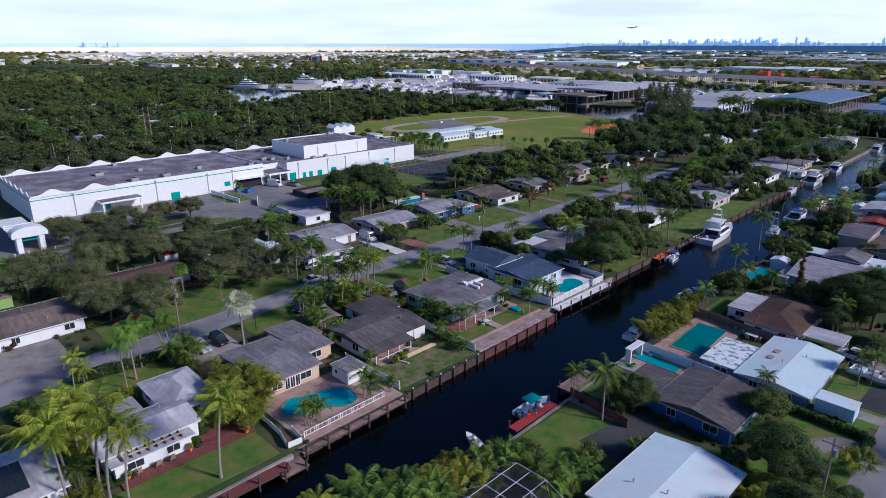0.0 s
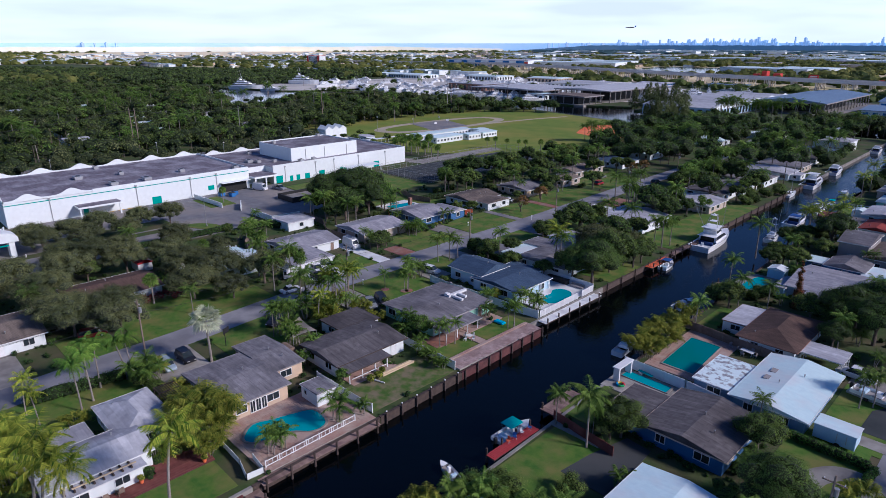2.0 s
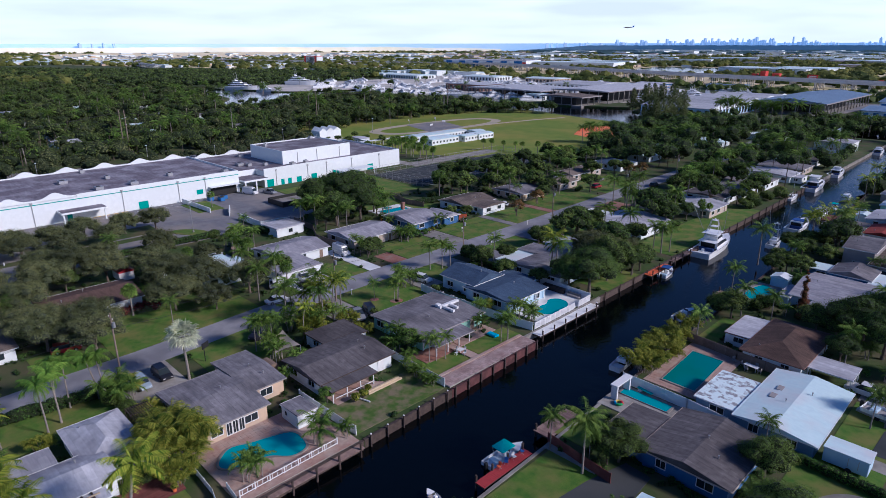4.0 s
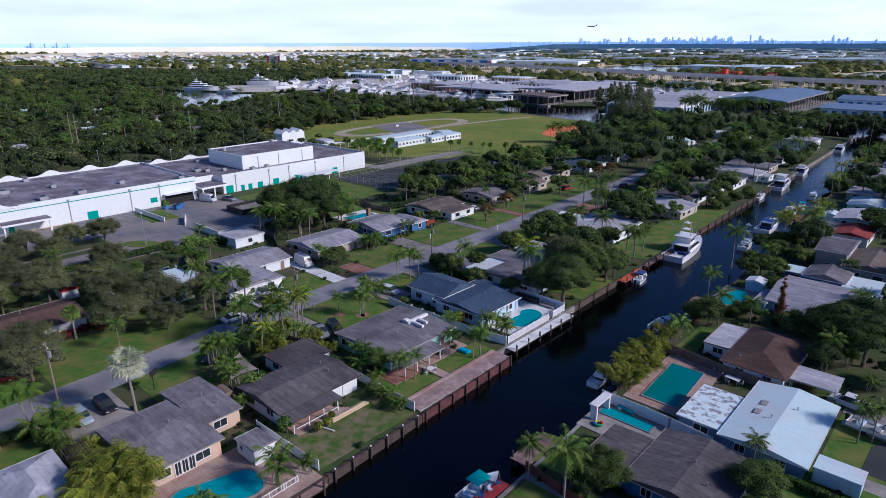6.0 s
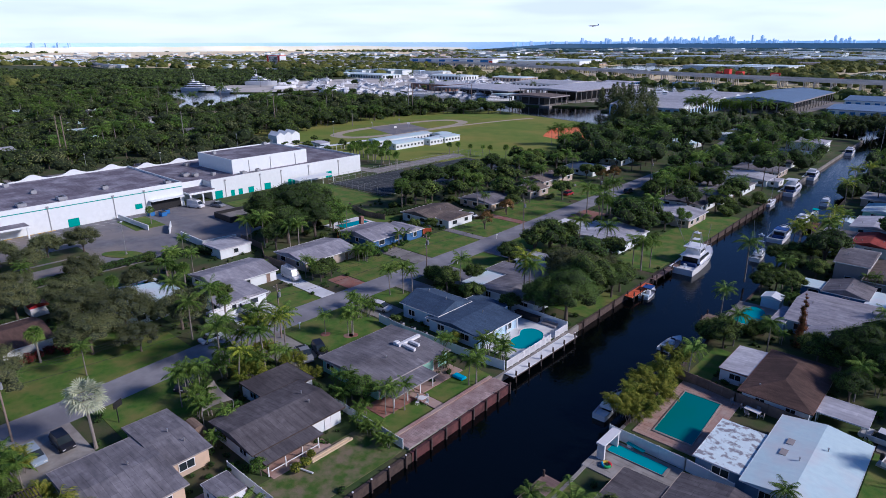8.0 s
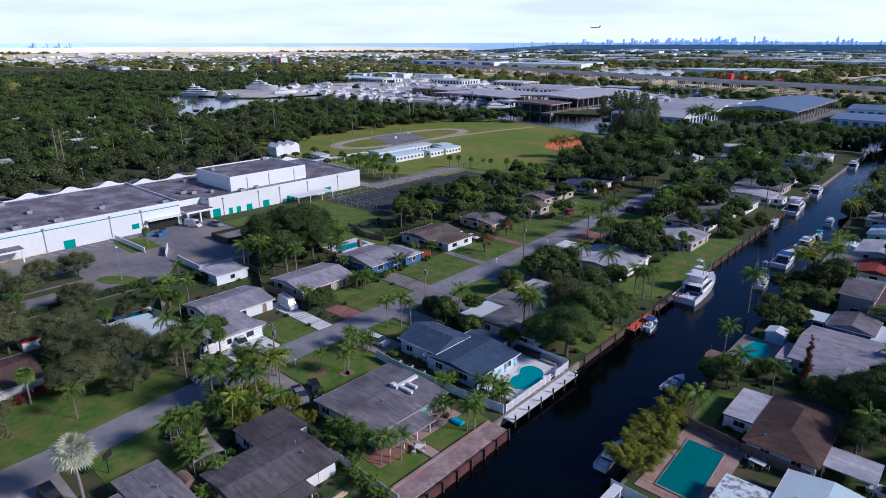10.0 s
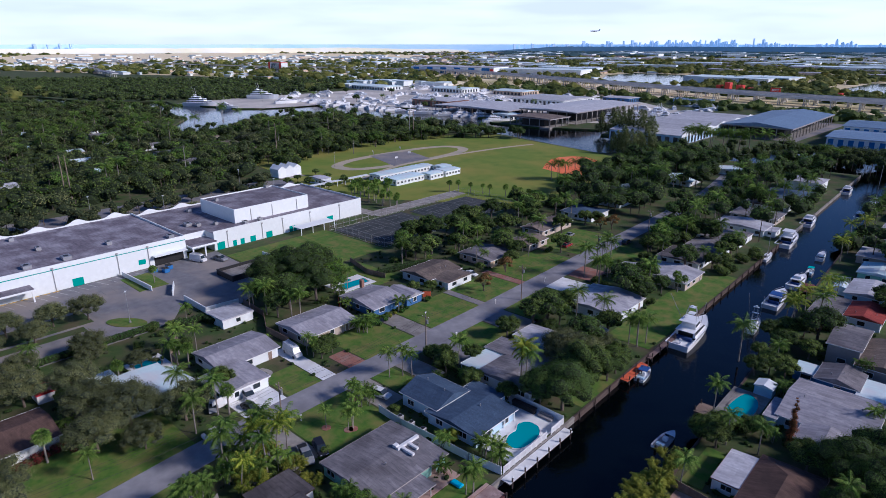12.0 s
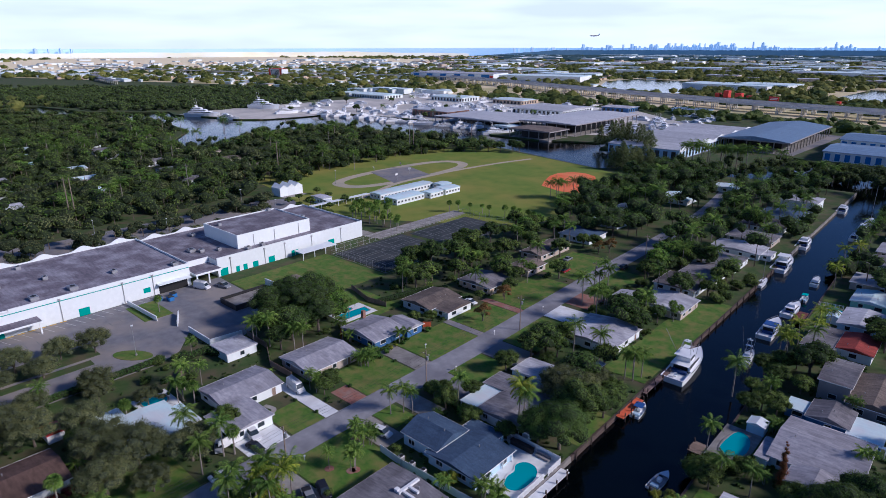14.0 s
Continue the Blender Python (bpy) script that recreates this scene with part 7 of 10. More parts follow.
shed_building("boat_shed", "small blue-roofed store by the viaduct", -255, 690, -215, 716, 5, M_BLUEMETAL, M_SKYBLUE, 1.0, "gx", 1)
shed_building("boat_shed", "small pale store by the viaduct", -330, 660, -295, 690, 5, M_RLIGHT, M_BLUE, 1.0, "gx", 1)
M_QUAY = mat("pale_quay_concrete", (0.66, 0.62, 0.54), (0.56, 0.53, 0.47), scale=0.2, rough=0.9, c3=(0.44, 0.42, 0.38), big=0.03)
flat("quay", [(-300, 436), (-420, 448), (-480, 440), (-551, 433), (-555, 372), (-565, 334), (-586, 317), (-652, 305), (-684, 294), (-700, 340), (-700, 720), (-300, 690), (-200, 600), (-205, 470)], 0.05, M_QUAY, "pale concrete marina yard", "quay")
flat("quay", [(-176, 384), (-121, 384), (-119, 458), (-66, 458), (-60, 600), (-180, 600)], 0.06, M_LOT, "asphalt yard round boat sheds", "quay")
flat("water", [(-520, 985), (-380, 1000), (-351, 1040), (-420, 1200), (-478, 1375), (-640, 1390), (-640, 1250)], 0.08, M_RIVER, "pale lake beyond the viaduct", "water")
flat("water", [(-160, 1000), (60, 930), (160, 1100), (20, 1350), (-150, 1300)], 0.08, M_RIVER, "pale lake beyond the viaduct", "water")
flat("sand", [(-1900, 500), (-2600, 560), (-3600, 700), (-4400, 1200), (-4000, 2500), (-2500, 2700), (-1600, 1900), (-1900, 1500), (-2400, 1050)], 0.1, M_SAND, "bright bare airfield in the distance", "airfield")
M_SUBURB = mat("dry_suburb_ground", (0.84, 0.7, 0.43), (0.36, 0.34, 0.12), scale=0.012, rough=0.95, c3=(0.7, 0.6, 0.38), big=0.003)
SUBURB = [(-4300, 300), (-1900, 420), (-1150, 650), (-800, 720), (-420, 700), (-300, 760), (250, 640), (300, 1000), (200, 3400), (-900, 4300), (-2600, 4000), (-3800, 2800), (-4400, 1500)]
flat("waste_ground", SUBURB, 0.05, M_SUBURB, "dry pale and green suburban ground", "waste ground")
flat("sand", [(-700, 700), (-1000, 820), (-1300, 900), (-1250, 1000), (-900, 960), (-640, 800)], 0.1, M_SAND, "sunlit dry lots", "waste ground")


def viaduct(name, pts, z, width, step, label):
    v = thing(name, label, "viaduct")
    part("deck", slab(ribbon(pts, width), z, z + 1.3), M_VIADUCT, v)
    part("roadway", slab(ribbon(pts, width - 1.2), z + 1.302, z + 1.34), M_ASPHALT, v)
    for s in (-1, 1):
        line = []
        for i, p in enumerate(pts):
            a, b = Vector(pts[max(i - 1, 0)]), Vector(pts[min(i + 1, len(pts) - 1)])
            line.append(tuple(Vector(p) + (b - a).normalized().orthogonal() * s * (width / 2 - 0.2)))
        part("parapet", slab(ribbon(line, 0.3), z + 1.3, z + 2.2), M_VIADUCT, v)
    for (xa, ya), (xb, yb) in zip(pts, pts[1:]):
        n = max(1, int(math.hypot(xb - xa, yb - ya) / step))
        d = Vector((xb - xa, yb - ya)).normalized()
        o = d.orthogonal()
        for k in range(n):
            c = Vector((xa, ya)).lerp(Vector((xb, yb)), (k + 0.5) / n)
            bm = bmesh.new()
            for s in (-0.4, -0.14, 0.14, 0.4):
                q = c + o * s * width
                box(bm, q.x - 0.5, q.y - 0.5, -1, q.x + 0.5, q.y + 0.5, z - 0.9)
            a, b = c - o * width * 0.46, c + o * width * 0.46
            slab(ribbon([tuple(a), tuple(b)], 1.4), z - 0.9, z - 0.01, bm)
            part("pier", bm, M_VIADUCT, v)
    return v


VIADUCT = [(260, 700), (100, 722), (-60, 745), (-200, 775), (-330, 815), (-510, 885), (-700, 960), (-950, 1050)]
viaduct("highway_viaduct", VIADUCT, 8, 15, 24, "long concrete highway viaduct on many piers")
viaduct("highway_viaduct", [(x - 14, y + 34) for x, y in VIADUCT], 8.5, 13, 30, "second carriageway of the concrete highway viaduct")
viaduct("highway_ramp", [(-1900, 640), (-1700, 560), (-1520, 510), (-1350, 480)], 7, 13, 40, "distant elevated highway ramp")
viaduct("highway_ramp", [(-950, 1052), (-1200, 1010), (-1500, 900), (-2000, 820), (-2600, 780)], 7, 14, 45, "distant elevated highway on concrete piers")


def store():
    b = thing("retail_store", "long blue and white retail warehouse far off", "store", at=(-880, 1120, 0))
    b.matrix_basis = pose(-880, 1120, 0, 0, 0, 12)
    part("wall", boxes((-180, -40, 0, 40, 40, 15)), M_WHITE, b)
    part("wall", boxes((41, -10, 0, 230, 70, 12)), M_WHITE, b)
    part("roof", boxes((-180, -40, 15, 40, 40, 15.8)), M_RLIGHT, b)
    part("roof", boxes((41, -10, 12, 230, 70, 12.8)), M_RWHITE, b)
    for k in range(5):
        x = -172 + 37 * k
        part("blue_panel", boxes((x, -40.6, 0, x + 16, -40, 14)), M_BLUESIGN, b)
    part("blue_panel", boxes((10, -40.6, 0, 30, -40, 14)), M_BLUESIGN, b)
    part("red_panel", boxes((31, -40.7, 4, 40, -40, 12)), M_REDSIGN, b)
    h = thing("hotel_block", "red and white mid-rise block", "building", at=(-1330, 860, 0))
    part("wall", boxes((-28, -9, 0, 28, 9, 22)), M_WHITE, h)
    for k in (-25, 22):
        part("red_panel", boxes((k - 4, -9.4, 0, k + 4, -9, 23)), M_REDSIGN, h)
    for k in range(7):
        part("window", boxes((-17 + 5 * k, -9.2, 3, -14.5 + 5 * k, -9, 20)), M_GLASS, h)
    part("roof", boxes((-28.3, -9.3, 22, 28.3, 9.3, 22.8)), M_REDSIGN, h)
    s = thing("billboard", "red roadside billboard on a pole", "billboard", at=(-190, 860, 0))
    part("board", boxes((-6, -0.4, 7, 6, 0.4, 12.5)), M_REDSIGN, s)
    part("pole", rods(((0, 0, 0), (0, 0, 7), 0.6)), M_METAL, s)
    part("writing_bar", boxes((-4.5, -0.5, 10.2, 4.5, -0.4, 10.9), (-4.5, -0.5, 8.4, 4.5, -0.4, 9.1)), M_TRIM, s)
    c = thing("red_plant", "red industrial hoppers beyond the viaduct", "industrial plant", at=(-262, 930, 0))
    for x, w, hh in ((-26, 6, 9), (-14, 7, 13), (2, 9, 10), (18, 8, 7), (110, 10, 6), (128, 8, 5)):
        part("hopper", boxes((x, -6, 0, x + w, 6, hh)), M_REDSIGN, c)


store()


def polar(yaw, r):
    return 47 - r * math.sin(radians(yaw)), -45 + r * math.cos(radians(yaw))


CLEAR = [[(300, 640), (-60, 680), (-330, 745), (-510, 815), (-950, 980), (-1000, 1110), (-700, 1010), (-330, 870), (-200, 830), (-60, 800), (300, 760)], [(-2000, 560), (-2600, 620), (-3600, 750), (-4300, 1250), (-3900, 2400), (-2500, 2600), (-1700, 1900), (-2000, 1500), (-2450, 1050)], [(-530, 975), (-380, 985), (-340, 1040), (-405, 1200), (-465, 1395), (-640, 1400), (-660, 1250)], [(-170, 990), (70, 920), (170, 1100), (30, 1360), (-160, 1310)],
         [(-1080, 1040), (-640, 1140), (-640, 1260), (-1100, 1200)], [(-1560, 140), (-1850, 160), (-1850, 420), (-1150, 640), (-850, 700), (-740, 296)], [(-720, 330), (-760, 480), (-700, 720), (-300, 690), (-60, 600), (40, 440), (-300, 402), (-560, 400)]]


def far_town(name, label, seed, n, r0, r1, yaw0, yaw1, wall, roof, size=(14, 60), high=(3.5, 6.5), power=1.0):
    """Low far buildings, too small to pick apart, each with walls and a roof slab."""
    r = np.random.default_rng(seed)
    va, fa, vb, fb = [], [], [], []
    for _ in range(n):
        rad = r0 + (r1 - r0) * r.random() ** power
        x, y = polar(r.uniform(yaw0, yaw1), rad)
        if any(inside(p, x, y) for p in CLEAR[:1] + CLEAR[2:]):
            continue
        w, d, h = r.uniform(*size), r.uniform(*size) * 0.5, r.uniform(*high)
        t = r.uniform(-0.3, 0.3)
        c, s = math.cos(t), math.sin(t)
        for vs, fs, z0, z1, g in ((va, fa, 0, h, 0.0), (vb, fb, h, h + 0.7, 0.6)):
            i = len(vs)
            for z in (z0, z1):
                for u, v in ((-w / 2 - g, -d / 2 - g), (w / 2 + g, -d / 2 - g), (w / 2 + g, d / 2 + g), (-w / 2 - g, d / 2 + g)):
                    vs.append((x + u * c - v * s, y + u * s + v * c, z))
            fs += [(i + 4, i + 5, i + 6, i + 7), (i, i + 1, i + 5, i + 4), (i + 1, i + 2, i + 6, i + 5), (i + 2, i + 3, i + 7, i + 6), (i + 3, i, i + 4, i + 7)]
    t = thing(name, label, "distant buildings", kind="stuff")
    np_part("walls", va, fa, wall, t)["kind"] = "stuff"
    np_part("roofs", vb, fb, roof, t)["kind"] = "stuff"


far_town("far_buildings", "scattered white low buildings in the distance", 70, 520, 1250, 2900, 24, 86, M_WHITE, M_RWHITE, (8, 30), (3, 5))
far_town("far_buildings", "scattered cream low buildings in the distance", 71, 380, 1300, 3200, 20, 86, M_CREAM, M_RLIGHT, (8, 34), (3, 5))
far_town("far_warehouses", "long pale warehouses in the distance", 72, 50, 1900, 4300, 30, 84, M_WHITE, M_RWHITE, (40, 130), (4, 7))
far_town("far_buildings", "mixed grey buildings in the distance", 73, 200, 1500, 4400, -2, 45, M_BEIGE, M_RLIGHT, (20, 90), (5, 10))
far_town("far_warehouses", "long white warehouses among trees", 75, 70, 1250, 3200, -2, 40, M_WHITE, M_RWHITE, (60, 170), (8, 12))
far_town("far_warehouses", "pale warehouses below the skyline", 76, 90, 3200, 4600, -3, 36, M_WHITE, M_RWHITE, (50, 160), (10, 16))
far_town("far_buildings", "dense white low buildings before the airfield", 77, 360, 1500, 3600, 36, 86, M_WHITE, M_RWHITE, (14, 44), (4, 7))
far_town("far_marina_stores", "crowded pale marina buildings", 74, 30, 930, 1100, 42, 52, M_WHITE, M_RWHITE, (14, 50), (4, 9))


def far_trees(name, label, seed, r0, r1, yaw0, yaw1, spacing, height, spread, material, leaf, leaves, skip):
    r = np.random.default_rng(seed)
    centres, radii = [], []
    rad = r0
    while rad < r1:
        n = max(1, int(radians(yaw1 - yaw0) * rad / spacing))
        for k in range(n):
            if r.random() < skip(rad):
                continue
            x, y = polar(yaw0 + (yaw1 - yaw0) * (k + r.random()) / n, rad + r.uniform(-0.5, 0.5) * spacing)
            if any(inside(p, x, y) for p in CLEAR):
                continue
            h, s = height * r.uniform(0.6, 1.25), spread * r.uniform(0.6, 1.4)
            centres.append((x, y, h - s * 0.45))
            radii.append(s)
        rad += spacing
    v1, f1 = leaf_cloud(r, centres, radii, len(centres) * leaves, leaf, 0.6, 0.2)
    v2, f2 = lumps_mesh(r, centres, radii, 0.95, 0.6)
    t = thing(name, label, "woodland", kind="stuff")
    me = bpy.data.meshes.new("crowns")
    me.from_pydata(np.concatenate([v1, v2]).tolist(), [], f1.tolist() + (f2 + len(v1)).tolist())
    me.materials.append(material)
    ob = new("crowns", me)
    ob.parent = t
    ob["kind"] = "stuff"


L_FAR = leaf_mat("far_sunlit_leaves", (0.032, 0.055, 0.014), (0.17, 0.19, 0.055), vary=0.0)
far_trees("far_trees", "green trees beyond the marina", 80, 640, 1000, 2, 38, 14, 7, 7.0, L_FOREST, 1.0, 44, lambda q: 0.3)
far_trees("far_trees", "green trees beyond the viaduct", 81, 1000, 2000, 0, 88, 26, 9, 10, L_FAR, 1.6, 34, lambda q: 0.5)
far_trees("far_trees", "dense trees beyond the lakes", 83, 860, 2500, -4, 33, 24, 9, 10, L_FAR, 1.6, 26, lambda q: 0.5)
far_trees("far_trees", "green trees across the distant suburbs", 82, 2000, 4600, 0, 88, 52, 9, 18, L_FAR, 3.2, 14, lambda q: 0.55)


# woodland painted blue in place of distance haze
M_FAR_WOOD = mat("woods_painted_haze", (0.045, 0.085, 0.1), (0.08, 0.12, 0.13), scale=0.02, rough=1.0, spec=0.0)
# distance haze is painted into the shore, sea and tower colours
M_HAZE = mat("shore_painted_haze", (0.07, 0.12, 0.16), (0.13, 0.18, 0.2), scale=0.012, rough=1.0, spec=0.0)
M_FAR_SEA = mat("sea_painted_haze", (0.5, 0.66, 0.74), (0.62, 0.72, 0.76), scale=0.002, rough=1.0, spec=0.0)
M_TOWER = mat("towers_painted_haze", (0.4, 0.5, 0.56), (0.5, 0.56, 0.6), scale=0.01, rough=1.0, spec=0.0, vary=0.25)


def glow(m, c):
    """Emission that paints haze brightness onto the far backdrop and towers, which are no lamps."""
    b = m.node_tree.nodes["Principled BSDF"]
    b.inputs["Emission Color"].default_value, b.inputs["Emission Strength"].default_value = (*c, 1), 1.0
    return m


# cream colour plus emission paint bright sunlit haze over the fields
M_FIELDS = mat("pale_fields_haze_glow", (0.93, 0.83, 0.56), (0.72, 0.66, 0.42), scale=0.012, rough=1.0, spec=0.0, c3=(0.88, 0.84, 0.72), big=0.004)
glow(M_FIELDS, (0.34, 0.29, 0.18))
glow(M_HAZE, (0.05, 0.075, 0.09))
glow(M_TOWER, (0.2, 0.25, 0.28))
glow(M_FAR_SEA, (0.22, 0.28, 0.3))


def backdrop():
    for name, label, material, ya, yb, top, seed in (("backdrop", "wooded horizon painted haze blue", M_HAZE, -6, 40, 42, 90), ("backdrop", "pale blue sea at the horizon", M_FAR_SEA, -6, 92, 55, 91)):
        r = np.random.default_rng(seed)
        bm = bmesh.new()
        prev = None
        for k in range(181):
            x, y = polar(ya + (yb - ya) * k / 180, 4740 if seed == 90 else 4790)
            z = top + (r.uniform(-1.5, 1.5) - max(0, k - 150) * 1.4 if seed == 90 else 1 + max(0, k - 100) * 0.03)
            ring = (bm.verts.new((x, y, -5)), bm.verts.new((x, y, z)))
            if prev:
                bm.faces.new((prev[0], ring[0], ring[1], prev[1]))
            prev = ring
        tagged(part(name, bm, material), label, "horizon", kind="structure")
    # pale fields between the suburbs and the sea, their bright haze painted and glowing
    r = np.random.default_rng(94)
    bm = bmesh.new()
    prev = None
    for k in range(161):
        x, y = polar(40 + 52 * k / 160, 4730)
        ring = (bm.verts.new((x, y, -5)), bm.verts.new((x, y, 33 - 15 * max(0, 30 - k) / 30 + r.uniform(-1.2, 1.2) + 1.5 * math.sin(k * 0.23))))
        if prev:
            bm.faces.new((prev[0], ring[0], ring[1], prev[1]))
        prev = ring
    tagged(part("backdrop", bm, M_FIELDS), "pale fields with painted haze before the horizon", "horizon", kind="structure")
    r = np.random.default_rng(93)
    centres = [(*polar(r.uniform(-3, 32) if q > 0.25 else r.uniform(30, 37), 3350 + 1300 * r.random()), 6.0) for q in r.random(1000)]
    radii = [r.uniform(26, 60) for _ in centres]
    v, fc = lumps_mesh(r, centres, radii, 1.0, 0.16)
    tagged(np_part("distant_woods", v, fc, M_FAR_WOOD), "distant woods painted haze blue below the skyline", "woodland", kind="stuff")
    r = np.random.default_rng(92)
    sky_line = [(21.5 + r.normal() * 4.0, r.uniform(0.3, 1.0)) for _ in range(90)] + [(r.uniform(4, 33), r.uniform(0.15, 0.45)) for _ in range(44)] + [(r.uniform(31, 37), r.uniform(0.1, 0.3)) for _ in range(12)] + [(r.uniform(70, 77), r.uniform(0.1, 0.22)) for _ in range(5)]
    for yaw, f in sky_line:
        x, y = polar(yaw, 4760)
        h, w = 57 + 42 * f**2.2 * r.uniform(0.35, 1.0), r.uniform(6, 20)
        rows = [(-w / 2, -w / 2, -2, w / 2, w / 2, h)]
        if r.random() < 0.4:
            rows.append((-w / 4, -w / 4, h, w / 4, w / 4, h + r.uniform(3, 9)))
        # tower colour and glow carry the painted haze
        t = tagged(part("tower_block", boxes(*rows), M_TOWER), "distant high-rise tower with painted blue haze", "high-rise", "skyline towers")
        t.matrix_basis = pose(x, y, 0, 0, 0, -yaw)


backdrop()

# ---------------------------------------------------------------- pools, patios, docks, fences
M_GEL = mat("white_gelcoat", (0.86, 0.87, 0.88), (0.81, 0.82, 0.83), scale=0.8, rough=0.3, spec=0.5)
M_BLUECANVAS = mat("blue_canvas", (0.03, 0.08, 0.28), (0.04, 0.1, 0.33), scale=2, rough=0.8)
M_TEALCANVAS = mat("teal_canvas", (0.03, 0.42, 0.4), (0.04, 0.48, 0.45), scale=2, rough=0.8)
M_SAIL = mat("tan_shade_cloth", (0.46, 0.4, 0.32), (0.41, 0.36, 0.29), scale=2, rough=0.9)
M_REDDOCK = mat("red_painted_planks", (0.4, 0.05, 0.05), (0.33, 0.045, 0.045), scale=2, rough=0.75)
M_PINE = mat("fresh_pine_beam", (0.62, 0.5, 0.32), (0.55, 0.43, 0.27), scale=2, rough=0.8)
M_SCREEN_DARK = mat("dark_screen_floor", (0.12, 0.09, 0.085), (0.16, 0.12, 0.11), scale=0.8, rough=0.9)


def ring_mesh(inner, outer, z, depth):
    bm = bmesh.new()
    n = len(inner)
    a, b = [bm.verts.new((x, y, z)) for x, y in inner], [bm.verts.new((x, y, z)) for x, y in outer]
    c, d = [bm.verts.new((x, y, z - depth)) for x, y in inner], [bm.verts.new((x, y, z - depth)) for x, y in outer]
    for i in range(n):
        j = (i + 1) % n
        bm.faces.new((a[i], a[j], b[j], b[i]))
        bm.faces.new((c[i], c[j], a[j], a[i]))
        bm.faces.new((b[i], b[j], d[j], d[i]))
    bmesh.ops.recalc_face_normals(bm, faces=bm.faces)
    return bm


def pool(label, pts, z=0.26, material=None, edge=0.35, coping=None):
    cx, cy = sum(p[0] for p in pts) / len(pts), sum(p[1] for p in pts) / len(pts)
    t = thing("swimming_pool", label, "swimming pool", "swimming pools", at=(cx, cy, 0))
    inner = [(x - cx, y - cy) for x, y in pts]
    outer = []
    for x, y in inner:
        d = math.hypot(x, y)
        outer.append((x * (d + edge) / d, y * (d + edge) / d))
    part("coping", ring_mesh(inner, outer, z, 0.5), coping or M_CONC, t, "pale rounded pool edge")
    bm = bmesh.new()
    bm.faces.new([bm.verts.new((x, y, z - 0.05)) for x, y in inner])
    part("pool_water", bm, material or M_POOL, t, "clear blue-green water")
    return t


def blob(pts, n=8):
    """A rounded closed outline through some points."""
    out, m = [], len(pts)
    for i in range(m):
        p0, p1, p2, p3 = (Vector(pts[(i + k) % m]) for k in (-1, 0, 1, 2))
        for s in range(n):
            t = s / n
            out.append(tuple(0.5 * ((2 * p1) + (p2 - p0) * t + (2 * p0 - 5 * p1 + 4 * p2 - p3) * t**2 + (3 * p1 - p0 - 3 * p2 + p3) * t**3)))
    return out


def paving(name, label, x0, y0, x1, y1, z, material, size=0.6, gap=0.03, limit=300, category="patio"):
    """A paved floor: the slabs nearest to the water are pieces of their own on shared meshes."""
    p = thing(name, label, category, kind="structure", at=(x0, y0, 0))
    part("bed", boxes((0, 0, -0.2, x1 - x0, y1 - y0, z - 0.02)), M_CONC, p)
    nx, ny = int((x1 - x0) / size), int((y1 - y0) / size)
    sx, sy = (x1 - x0) / nx, (y1 - y0) / ny
    me = bpy.data.meshes.new("paver")
    bm = boxes((gap / 2, gap / 2, 0, sx - gap / 2, sy - gap / 2, 0.03))
    bm.to_mesh(me)
    bm.free()
    me.materials.append(material)
    spots = sorted(((-i, j) for i in range(nx) for j in range(ny)))
    rest = bmesh.new()
    for k, (i, j) in enumerate(spots):
        if k < limit:
            same_part("paver", me, p, pose(-i * sx, j * sy, z - 0.02 + rng.uniform(0, 0.006)))
        else:
            box(rest, -i * sx + gap / 2, j * sy + gap / 2, z - 0.02, -i * sx + sx - gap / 2, j * sy + sy - gap / 2, z + 0.01)
    if rest.faces:
        part("pavers", rest, material, p)["kind"] = "stuff"
    else:
        rest.free()
    return p


def dock(name, label, x0, y0, x1, y1, z, material, along="y", plank=0.3, piles=(), caps=None, limit=24):
    d = thing(name, label, "dock", "docks", at=(x0, y0, 0))
    w, l = x1 - x0, y1 - y0
    part("frame", boxes((0.1, 0.1, z - 0.35, w - 0.1, l - 0.1, z - 0.06)), M_DARKWOOD, d)
    n = int((l if along == "y" else w) / plank)
    me = bpy.data.meshes.new("plank")
    bm = boxes((0, 0.012, -0.05, w, l / n - 0.012, 0)) if along == "y" else boxes((0.012, 0, -0.05, w / n - 0.012, l, 0))
    bm.to_mesh(me)
    bm.free()
    me.materials.append(material)
    rest = bmesh.new()
    for k in range(n):
        at = (0, k * l / n) if along == "y" else (k * w / n, 0)
        if k >= limit:
            box(rest, at[0], at[1] + 0.012, z - 0.05, at[0] + (w if along == "y" else w / n - 0.024), at[1] + (l / n - 0.012 if along == "y" else l), z)
            continue
        same_part("plank", me, d, pose(*at, z + rng.uniform(-0.006, 0.006)))
    if rest.faces:
        part("planks", rest, material, d)["kind"] = "stuff"
    else:
        rest.free()
    for px, py in piles:
        pile = part("piling", rods(((px - x0, py - y0, -3), (px - x0, py - y0, z + 0.9), 0.17, 0.15)), M_DARKWOOD, d, "round timber piling")
        if caps:
            part("cap", rods(((px - x0, py - y0, z + 0.9), (px - x0, py - y0, z + 1.08), 0.19, 0.03)), caps, pile)
    return d


